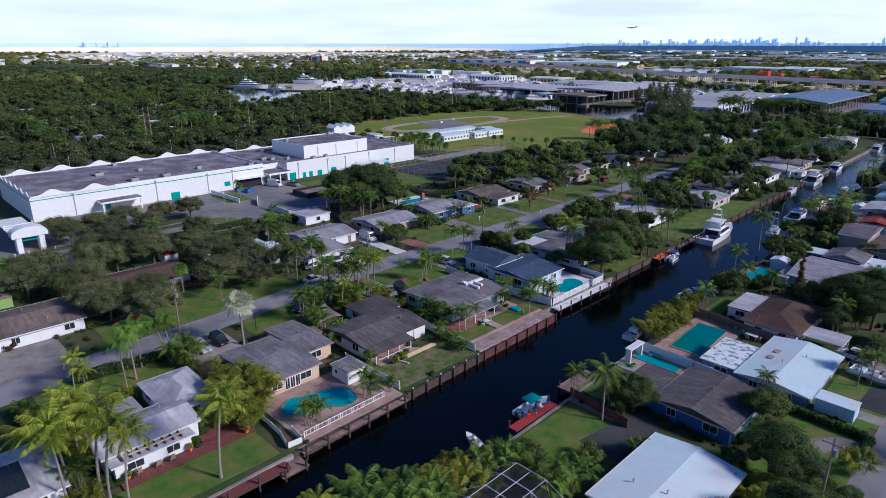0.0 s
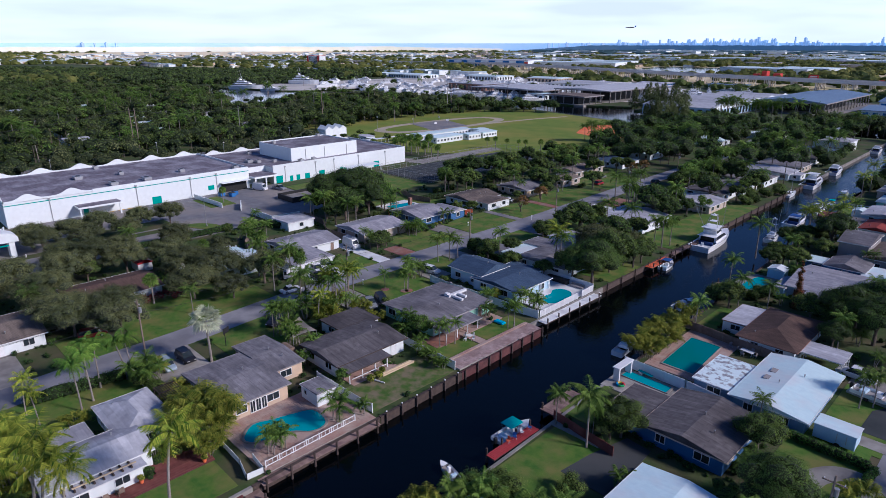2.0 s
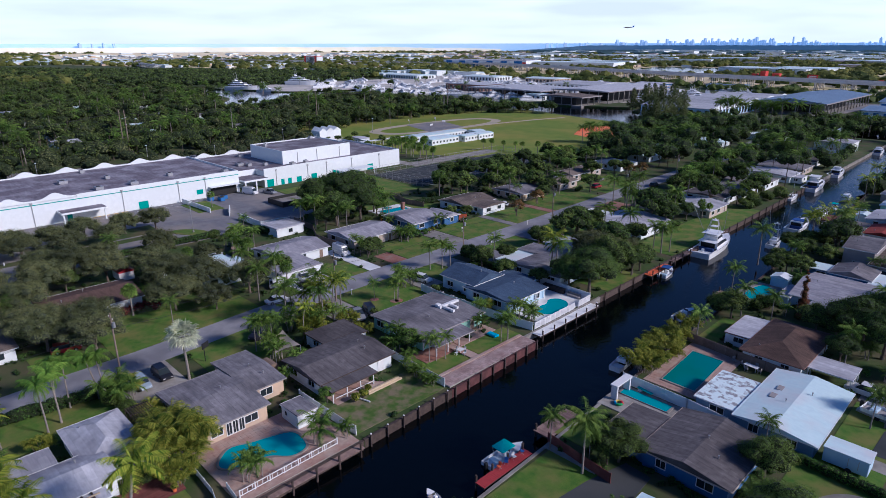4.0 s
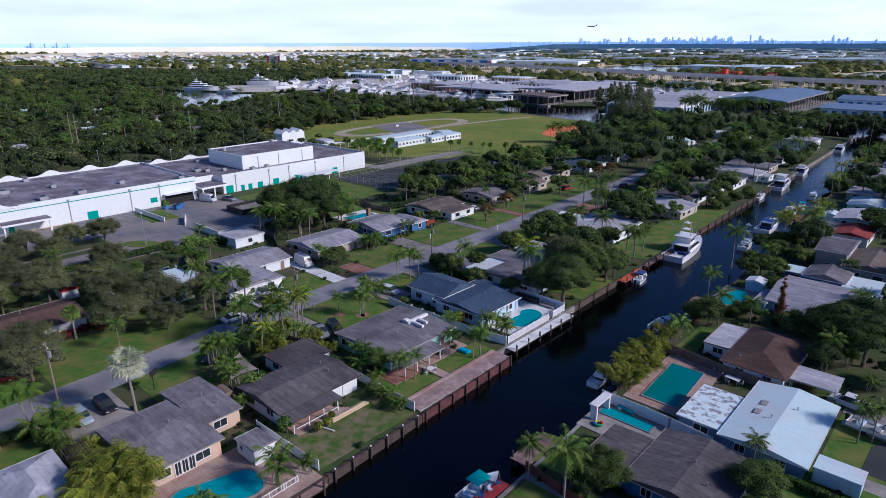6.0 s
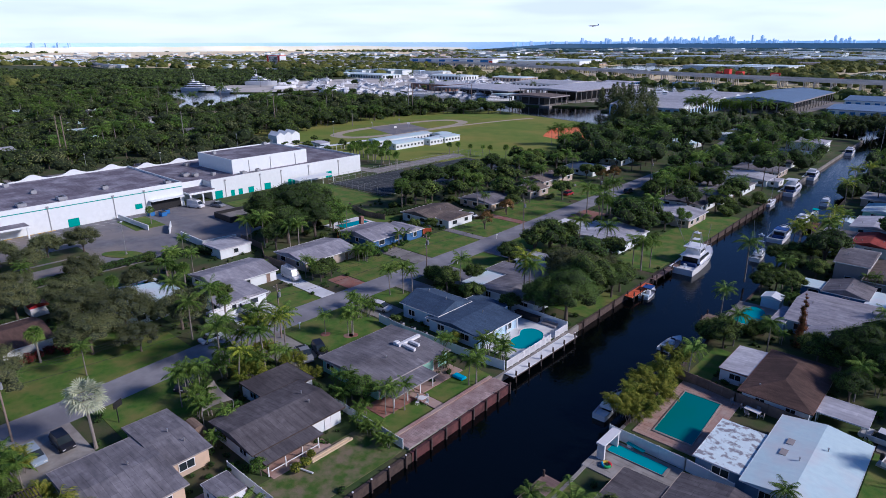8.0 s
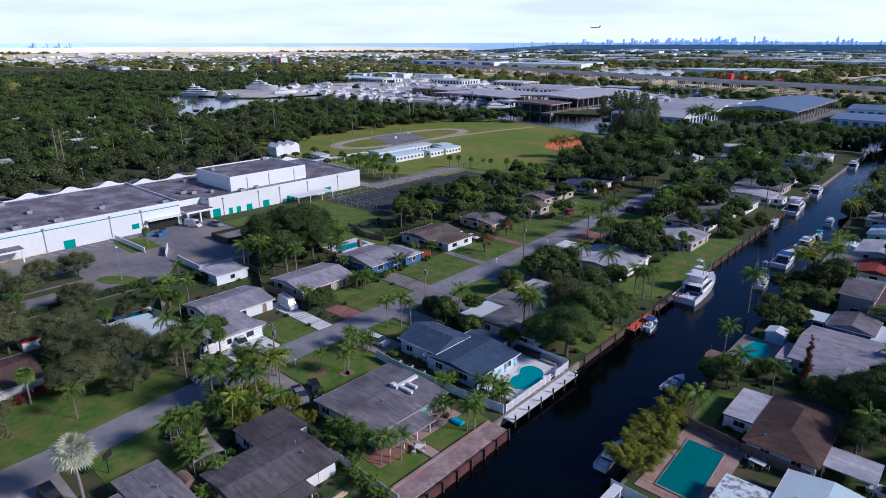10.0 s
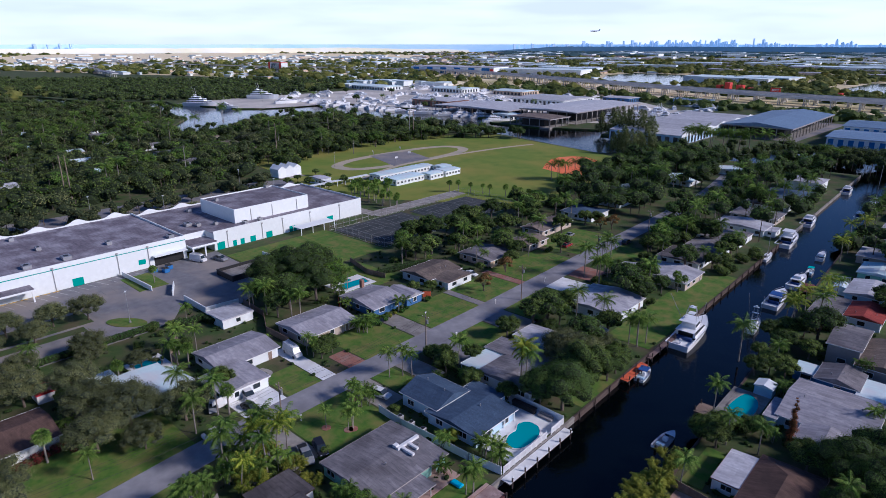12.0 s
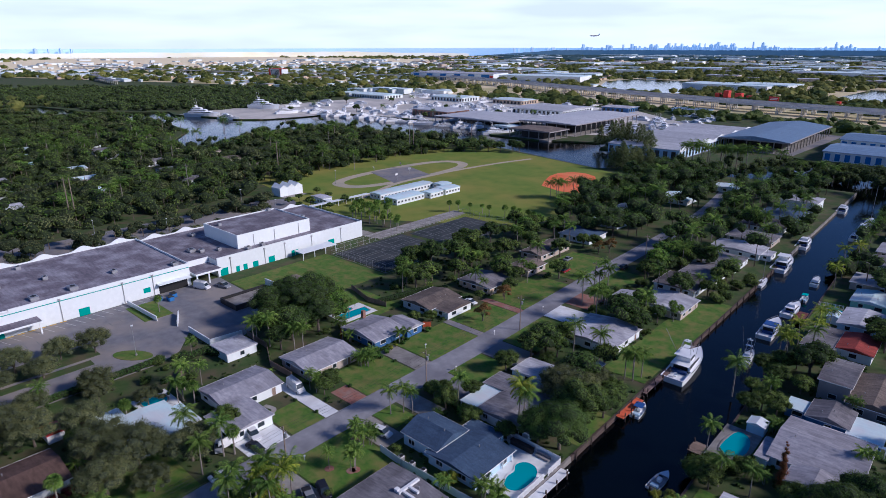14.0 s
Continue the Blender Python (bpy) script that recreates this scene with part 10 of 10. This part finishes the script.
def deck_mesh(L, B, h, f0, f1, drop=0.06, shrink=0.95):
    bm = bmesh.new()
    left, right = [], []
    for k in range(11):
        f = f0 + (f1 - f0) * k / 10
        w = shrink * B / 2 * (0.9 + 0.1 * min(1, f * 4)) * (1 - max(0, (f - 0.5) / 0.5) ** 2.2 * 0.985)
        z = h * (1 + 0.45 * f**2) - drop
        left.append(bm.verts.new((-w, L * f * (0.995 if f > 0.9 else 1), z)))
        right.append(bm.verts.new((w, L * f * (0.995 if f > 0.9 else 1), z)))
    for k in range(10):
        bm.faces.new((left[k], right[k], right[k + 1], left[k + 1]))
    bmesh.ops.recalc_face_normals(bm, faces=bm.faces)
    return bm


def cabin_part(boat, name, y0, y1, w, z0, z1, rake=0.5, material=None, glass=True, label=""):
    """A tapered deckhouse with a dark window band."""
    ring = lambda s, z, k: [(-w * s, y0 + 0.1 * k, z), (w * s, y0 + 0.1 * k, z), (w * s * 0.85, y1 - rake * k, z), (-w * s * 0.85, y1 - rake * k, z)]  # noqa: E731
    c = part(name, loft(bmesh.new(), [ring(1, z0, 0), ring(0.9, z1, 1)]), material or M_GEL, boat, label)
    if glass:
        za, zb = z0 + (z1 - z0) * 0.36, z0 + (z1 - z0) * 0.86
        part("window_band", loft(bmesh.new(), [[(x * 1.012, y + (0.02 if y > (y0 + y1) / 2 else 0.25), z) for x, y, z in ring(1 - 0.1 * 0.36, za, 0.36)], [(x * 1.012, y + (0.02 if y > (y0 + y1) / 2 else 0.25), z) for x, y, z in ring(1 - 0.1 * 0.86, zb, 0.86)]]), M_TINT, c, "dark tinted glass")
    return c


def yacht(label, at, L=12.0, turn=0, tiers=2, tower=False, canopy=None, name="motor_yacht", group="moored boats", plain=False):
    B, h = L * 0.29, 0.056 * L + 0.3 if L > 14 else 0.075 * L + 0.35
    b = thing(name, label, "yacht", group, at=(at[0], at[1], -1.15), turn=turn)
    part("hull", hull_mesh(L, B, h), M_GEL, b)
    part("foredeck", deck_mesh(L, B, h, 0.3, 1.0), M_GEL, b)
    part("cockpit", deck_mesh(L, B, h, 0.0, 0.3, drop=0.7 if L > 14 else 0.45, shrink=0.9), M_GEL, b)
    z = h * 1.05
    cabin_part(b, "deckhouse", L * 0.28, L * 0.72, B * 0.4, z - 0.1, z + 0.078 * L, 0.14 * L)
    z2 = z + 0.078 * L
    if L > 9 and not plain:
        part("aft_door", boxes((-B * 0.3, L * 0.28 - 0.05, z - 0.05, B * 0.3, L * 0.28 - 0.005, z + 0.06 * L)), M_TINT, b, "dark tinted glass doors")
        part("cockpit_seat", boxes((-B * 0.3, L * 0.22, h - 0.65, B * 0.3, L * 0.27, h + 0.1)), P_NAVY, b, "navy blue cushioned seat")
        part("transom_cap", boxes((-B * 0.44, -0.03, h - 0.08, B * 0.44, 0.3, h + 0.04)), M_GEL, b)
        for sx in (-1, 1):
            part("gunwale", boxes((sx * B * 0.45 - 0.14, 0.05, h - 0.05, sx * B * 0.45 + 0.14, L * 0.3, h + 0.05)), M_GEL, b)
    if tower:
        part("fighting_chair", boxes((-0.35, L * 0.1, h - 0.3, 0.35, L * 0.1 + 0.6, h - 0.15), (-0.35, L * 0.1 + 0.5, h - 0.15, 0.35, L * 0.1 + 0.62, h + 0.5), (-0.08, L * 0.1 + 0.2, h - 0.7, 0.08, L * 0.1 + 0.36, h - 0.3)), M_GEL, b, "white fighting chair")
    if tiers > 1:
        part("flybridge_deck", boxes((-B * 0.38, L * 0.22, z2, B * 0.38, L * 0.6, z2 + 0.08)), M_GEL, b)
        cabin_part(b, "flybridge", L * 0.34, L * 0.56, B * 0.31, z2 + 0.08, z2 + 0.06 * L, 0.05 * L, glass=tiers > 2 or L > 14)
        z2 += 0.06 * L
    if tiers > 2:
        part("hardtop", boxes((-B * 0.34, L * 0.28, z2 + 0.7, B * 0.34, L * 0.52, z2 + 0.8)), M_GEL, b)
        for sx in () if plain else (-1, 1):
            for y in (0.32, 0.5):
                part("pillar", rods(((sx * B * 0.28, L * y, z2), (sx * B * 0.28, L * y, z2 + 0.7), 0.04), n=5), M_METAL, b)
    if tower:
        z3 = z2 + 0.8
        for sx in (-1, 1):
            for y in (0.36, 0.48):
                part("tower_leg", rods(((sx * B * 0.28, L * y, z2), (sx * B * 0.13, L * 0.42, z3 + 3.4), 0.07), n=5), M_METAL, b)
            part("outrigger", rods(((sx * B * 0.36, L * 0.45, z2 - 0.6), (sx * B * 0.7, L * 0.2, z3 + 7.0), 0.05), n=5), M_METAL, b)
        part("tower_platform", boxes((-0.8, L * 0.38, z3 + 1.4, 0.8, L * 0.47, z3 + 1.5)), M_GEL, b)
        part("tower_top", boxes((-0.7, L * 0.39, z3 + 3.0, 0.7, L * 0.46, z3 + 3.1)), M_GEL, b)
        part("radar", rods(((0, L * 0.42, z3 + 3.1), (0, L * 0.42, z3 + 3.5), 0.3, 0.2), n=10), M_GEL, b)
    if canopy:
        part("canopy", boxes((-B * 0.36, L * 0.34, z2 + 0.01, B * 0.36, L * 0.56, z2 + 0.1)), canopy, b)
    for sx in () if plain else (-1, 1):
        rows = []
        pts = []
        for k in range(6):
            f = 0.62 + 0.37 * k / 5
            w = 0.93 * B / 2 * (1 - max(0, (f - 0.5) / 0.5) ** 2.2 * 0.985)
            pts.append((sx * w, L * f * 0.99, h * (1 + 0.45 * f**2)))
        for p, q in zip(pts, pts[1:]):
            rows.append(((p[0], p[1], p[2] + 0.55), (q[0], q[1], q[2] + 0.55), 0.025))
            rows.append((p, (p[0], p[1], p[2] + 0.55), 0.02))
        part("bow_rail", rods(*rows, n=5), M_METAL, b)
    return b


def open_boat(label, at, L=6.0, turn=0, top=None, group="moored boats"):
    B, h = L * 0.36, 0.55
    b = thing("motor_boat", label, "boat", group, at=(at[0], at[1], -1.15), turn=turn)
    part("hull", hull_mesh(L, B, h, depth=0.3), M_GEL, b)
    part("floor", deck_mesh(L, B, h, 0.02, 0.8, drop=0.4, shrink=0.86), M_GREYW if not top else M_GEL, b)
    part("foredeck", deck_mesh(L, B, h, 0.72, 1.0, drop=0.03), M_GEL, b)
    part("console", boxes((-B * 0.16, L * 0.42, h - 0.3, B * 0.16, L * 0.54, h + 0.5, 0.05)), M_GEL, b)
    part("windscreen", boxes((-B * 0.16, L * 0.54, h + 0.3, B * 0.16, L * 0.56, h + 0.75)), M_GLASS, b)
    part("seat", boxes((-B * 0.3, L * 0.14, h - 0.35, B * 0.3, L * 0.26, h + 0.1, 0.06)), M_SKYBLUE, b)
    part("outboard", boxes((-0.22, -0.5, h - 0.5, 0.22, 0.0, h + 0.45, 0.08)), M_BLACK, b)
    if top:
        part("bimini", boxes((-B * 0.42, L * 0.26, h + 1.35, B * 0.42, L * 0.62, h + 1.45, 0.04)), top, b, "canvas sun top")
        for sx in (-1, 1):
            part("bimini_frame", rods(((sx * B * 0.42, L * 0.34, h), (sx * B * 0.4, L * 0.28, h + 1.35), 0.025), ((sx * B * 0.42, L * 0.42, h), (sx * B * 0.4, L * 0.6, h + 1.35), 0.025), n=5), M_METAL, b)
    return b


yacht("large white sport fishing yacht with tuna tower", (-0.9, 90.4), 20.5, 2, 3, True)
open_boat("small white runabout with blue canopy", (-0.9, 70.6), 6.6, 5, M_BLUECANVAS)
open_boat("white centre-console skiff in the canal", (12.0, 50.8), 6.8, -4)
open_boat("white boat with teal sun top at a red dock", (15.3, -9.0), 6.8, -3, M_TEALCANVAS)
open_boat("small white inflatable tender by the bank", (16.9, -18.4), 3.8, 78)
yacht("white express boat by the palms", (13.9, 24.4), 7.4, 2, 1)
yacht("white flybridge fishing boat at a private dock", (9.2, 111), 8.8, 2, 2, True)
yacht("white cruiser with blue windscreen cover", (8.4, 130.6), 15.5, 1, 1, False, M_BLUECANVAS)
yacht("white cabin cruiser moored at a dock", (8.9, 150.4), 12.5, -3, 2)
open_boat("small boat with teal cover at a dock", (9.6, 167.4), 5.6, 0, M_TEALCANVAS)
yacht("small white cruiser by the palms", (8.9, 184), 9, 3, 1)
yacht("tall white motor yacht on the far bank", (-4.4, 191), 19, 1, 3)
yacht("white motor yacht on the far bank", (-5.2, 226), 16, 2, 2)
yacht("white motor yacht far up the canal", (-5.4, 300), 15, 2, 2)
yacht("white boat far up the canal", (8.2, 252), 11, 2, 2)
yacht("white boat far up the canal", (8.0, 272), 11, 2, 1)
for x, y, L, mast in ((-5.0, 171, 9.5, 13), (8.4, 285, 12, 17)):
    b = thing("sailing_boat", "white sailing boat with bare mast", "sailing boat", "moored boats", at=(x, y, -1.15))
    part("hull", hull_mesh(L, L * 0.3, 0.9), M_GEL, b)
    part("deck", deck_mesh(L, L * 0.3, 0.9, 0, 1), M_GEL, b)
    cabin_part(b, "cabin", L * 0.3, L * 0.62, L * 0.09, 0.9, 1.5, 0.5)
    part("mast", rods(((0, L * 0.55, 0.9), (0, L * 0.55, mast), 0.09, 0.06)), M_METAL, b)
    part("boom", rods(((0, L * 0.54, 2.2), (0, L * 0.14, 2.1), 0.07)), M_METAL, b)
b = open_boat("white boat on a trailer beside a lawn", (46.2, 37.6), 7.4, -100, None, "")
b.location.z = 0.75
part("trailer_frame", boxes((-0.7, -0.6, -0.65, 0.7, 6.4, -0.35)), M_METAL, b)
for s in (-1, 1):
    part("trailer_wheel", rods(((s * 0.85, 2.2, -0.42), (s * 1.05, 2.2, -0.42), 0.33), n=12), M_RUBBER, b)
# boats in the far marina, each one mesh with white and dark glass faces


def far_yacht(L, tiers):
    B, h = L * 0.27, 0.09 * L
    bm = bmesh.new()
    secs = []
    for k in range(9):
        f = k / 8
        w = B / 2 * (1 - max(0, (f - 0.5) / 0.5) ** 2.2 * 0.97)
        secs.append([bm.verts.new(p) for p in ((-w, L * f, h * (1 + 0.4 * f * f)), (-w * 0.8, L * f * 0.97, -0.4), (w * 0.8, L * f * 0.97, -0.4), (w, L * f, h * (1 + 0.4 * f * f)))])
    for p, q in zip(secs, secs[1:]):
        for k in range(4):
            bm.faces.new((p[k], p[(k + 1) % 4], q[(k + 1) % 4], q[k]))
    bm.faces.new(secs[0])
    bm.faces.new(secs[-1][::-1])
    bmesh.ops.recalc_face_normals(bm, faces=bm.faces)
    hull = part("motor_yacht", bm, M_GEL)
    bm = bmesh.new()
    z, y0, y1, w = h * 1.02, L * 0.14, L * 0.76, B * 0.42
    rings, dark = [], []
    for k in range(tiers):
        z1 = z + L * 0.05
        rings += [(z, y0, y1, w), (z + (z1 - z) * 0.42, y0 - 0.05, y1 - 0.3, w), (z + (z1 - z) * 0.44, y0 + 0.1, y1 - 0.5, w - 0.1), (z + (z1 - z) * 0.8, y0 + 0.1, y1 - 0.9, w - 0.12), (z + (z1 - z) * 0.82, y0 - 0.6, y1 - 0.7, w + 0.1), (z1, y0 - 0.6, y1 - 0.8, w + 0.1)]
        dark.append(6 * k + 2)
        z, y0, y1, w = z1, y0 + L * 0.06, y1 - L * 0.14, w * 0.8
    loops = [[bm.verts.new(p) for p in ((-c, a, zz), (c, a, zz), (c * 0.8, b, zz), (-c * 0.8, b, zz))] for zz, a, b, c in rings]
    for n, (p, q) in enumerate(zip(loops, loops[1:])):
        for k in range(4):
            f = bm.faces.new((p[k], p[(k + 1) % 4], q[(k + 1) % 4], q[k]))
            f.material_index = 1 if n in dark else 0
    bm.faces.new(loops[-1])
    rod(bm, (0, L * 0.36, z), (0, L * 0.33, z + L * 0.16), 0.14, 0.06, 5)
    for s in (-1, 1):
        rod(bm, (s * w * 0.9, L * 0.34, z - L * 0.03), (s * w * 1.1, L * 0.28, z + L * 0.2), 0.09, 0.04, 4)
    top = part("superstructure", bm, M_GEL, hull)
    top.data.materials.append(M_TINT)
    return hull


YACHTS = [far_yacht(L, n) for L, n in ((12, 1), (15, 2), (20, 2), (27, 3), (44, 4))]
QUAY = [(-300, 436), (-420, 448), (-480, 440), (-551, 433), (-555, 372), (-565, 334), (-586, 317), (-652, 305), (-684, 294), (-700, 340), (-700, 720), (-300, 690), (-200, 600), (-205, 470)]
spots = [(-668, 296, 4, -62), (-612, 306, 3, -66), (-690, 392, 4, -65), (-575, 402, 3, -30), (-600, 372, 3, -20), (-540, 396, 3, 30), (-505, 404, 2, 60), (-312, 404, 3, -38), (-345, 424, 3, -40), (-210, 500, 3, 20), (-200, 540, 3, 15), (-470, 408, 2, 70)]
for k in range(26):
    spots.append((-330 - 12 * k + rng.uniform(-3, 3), 428 - 1.2 * k + rng.uniform(-6, 6), rng.choice((1, 2, 2, 1, 3)), rng.uniform(-60, 10)))
for k in range(190):
    spots.append((rng.uniform(-690, -310), rng.uniform(445, 700), rng.choice((0, 1, 1, 1, 2, 2)), rng.uniform(0, 360)))
for k in range(60):
    spots.append((rng.uniform(-520, -300), rng.uniform(505, 575), rng.choice((1, 2, 2, 3)), rng.uniform(20, 70)))
for k in range(16):
    spots.append((-180 - rng.uniform(0, 60), rng.uniform(560, 680), rng.choice((1, 2)), rng.uniform(0, 90)))
for k in range(30):
    spots.append((rng.uniform(-470, -340), rng.uniform(508, 566), rng.choice((1, 2, 2)), rng.uniform(20, 70)))
for k in range(26):
    spots.append((rng.uniform(-560, -420), rng.uniform(580, 730), rng.choice((1, 1, 2)), rng.uniform(0, 90)))
for k in range(8):
    spots.append((rng.uniform(-232, -200), rng.uniform(470, 560), rng.choice((2, 3)), rng.uniform(10, 50)))
for k in range(10):
    spots.append((-118 + 5.2 * k, 455.5 + rng.uniform(-2, 1), 0, 5))
SHEDS = [(-302, 436, -232, 564), (-404, 428, -300, 504), (-476, 464, -410, 512), (-696, 552, -594, 648), (-590, 592, -516, 686), (-506, 632, -424, 706), (-406, 562, -326, 646), (-180, 380, -117, 552), (-121, 458, -68, 594)]
for x, y, k, turn in spots:
    if any(a - 4 < x < c + 4 and b - 4 < y < d + 4 for a, b, c, d in SHEDS):
        continue
    tagged(YACHTS[k], "white motor yacht on blocks in a crowded marina yard" if inside(QUAY, x, y) else "white motor yacht afloat in the far marina", "yacht", "marina boats")
    copy_thing(YACHTS[k], pose(x, y, 0.5 if inside(QUAY, x, y) else -1.15, 0, 0, turn))
plant_spots = [(-420, 452), (-436, 456), (-500, 452), (-545, 450), (-590, 420), (-610, 400), (-640, 380), (-380, 516), (-330, 512), (-480, 540), (-560, 560), (-600, 560), (-420, 650), (-300, 600), (-520, 610), (-650, 520)]
for k, (x, y) in enumerate(plant_spots):
    plant(("palm", "far_tree", "palm", "far_ficus")[k % 4], x, y, 1.2 if k % 2 == 0 else 0.9)
for ob in YACHTS:
    for o in (*ob.children_recursive, ob):
        bpy.data.objects.remove(o)
# airliner on approach
a = thing("airliner", "white twin-jet airliner on approach in the sky", "aircraft", at=(-1198, 2177, 110), turn=207)
bm = bmesh.new()
secs = []
for k in range(13):
    f = k / 12
    r0 = 2.0 * min(1, (f * 5) ** 0.5) * (1 if f < 0.7 else max(0.08, 1 - (f - 0.7) / 0.3 * 0.9))
    secs.append([(18 - 38 * f, r0 * math.cos(2 * math.pi * j / 12), r0 * math.sin(2 * math.pi * j / 12) + (max(0, f - 0.7) * 4)) for j in range(12)])
part("fuselage", loft(bm, [s if max(abs(p[1]) for p in s) > 0.01 else [(p[0], 0.1 * math.cos(j), 0.1 * math.sin(j)) for j, p in enumerate(s)] for s in secs]), M_GREYW, a)
for s in (-1, 1):
    part("wing", slab([(3, s * 1.6), (-3, s * 1.6), (-8, s * 17), (-6, s * 17)] if s < 0 else [(-6, 17), (-8, 17), (-3, 1.6), (3, 1.6)], -0.9, -0.5), M_GREYW, a)
    part("tailplane", slab([(-16, s * 0.6), (-19, s * 0.6), (-21, s * 6.5), (-19.6, s * 6.5)] if s < 0 else [(-19.6, 6.5), (-21, 6.5), (-19, 0.6), (-16, 0.6)], 1.2, 1.4), M_GREYW, a)
    part("engine", rods(((2.5, s * 5.5, -2.0), (-1.5, s * 5.5, -2.0), 0.95, 0.7), n=12), M_METAL, a)
bm = slab([(-14, 1.5), (-19.5, 1.5), (-21.5, 7.6), (-19.5, 7.6)][::-1], -0.15, 0.15)
for v in bm.verts:
    v.co = Vector((v.co.x, v.co.z, v.co.y))
bmesh.ops.recalc_face_normals(bm, faces=bm.faces)
part("tail_fin", bm, M_BLUESIGN, a)

# the first tree of each kind was only a model for the copies
for models in KIND.values():
    for ob in models:
        for o in (*ob.children_recursive, ob):
            bpy.data.objects.remove(o)
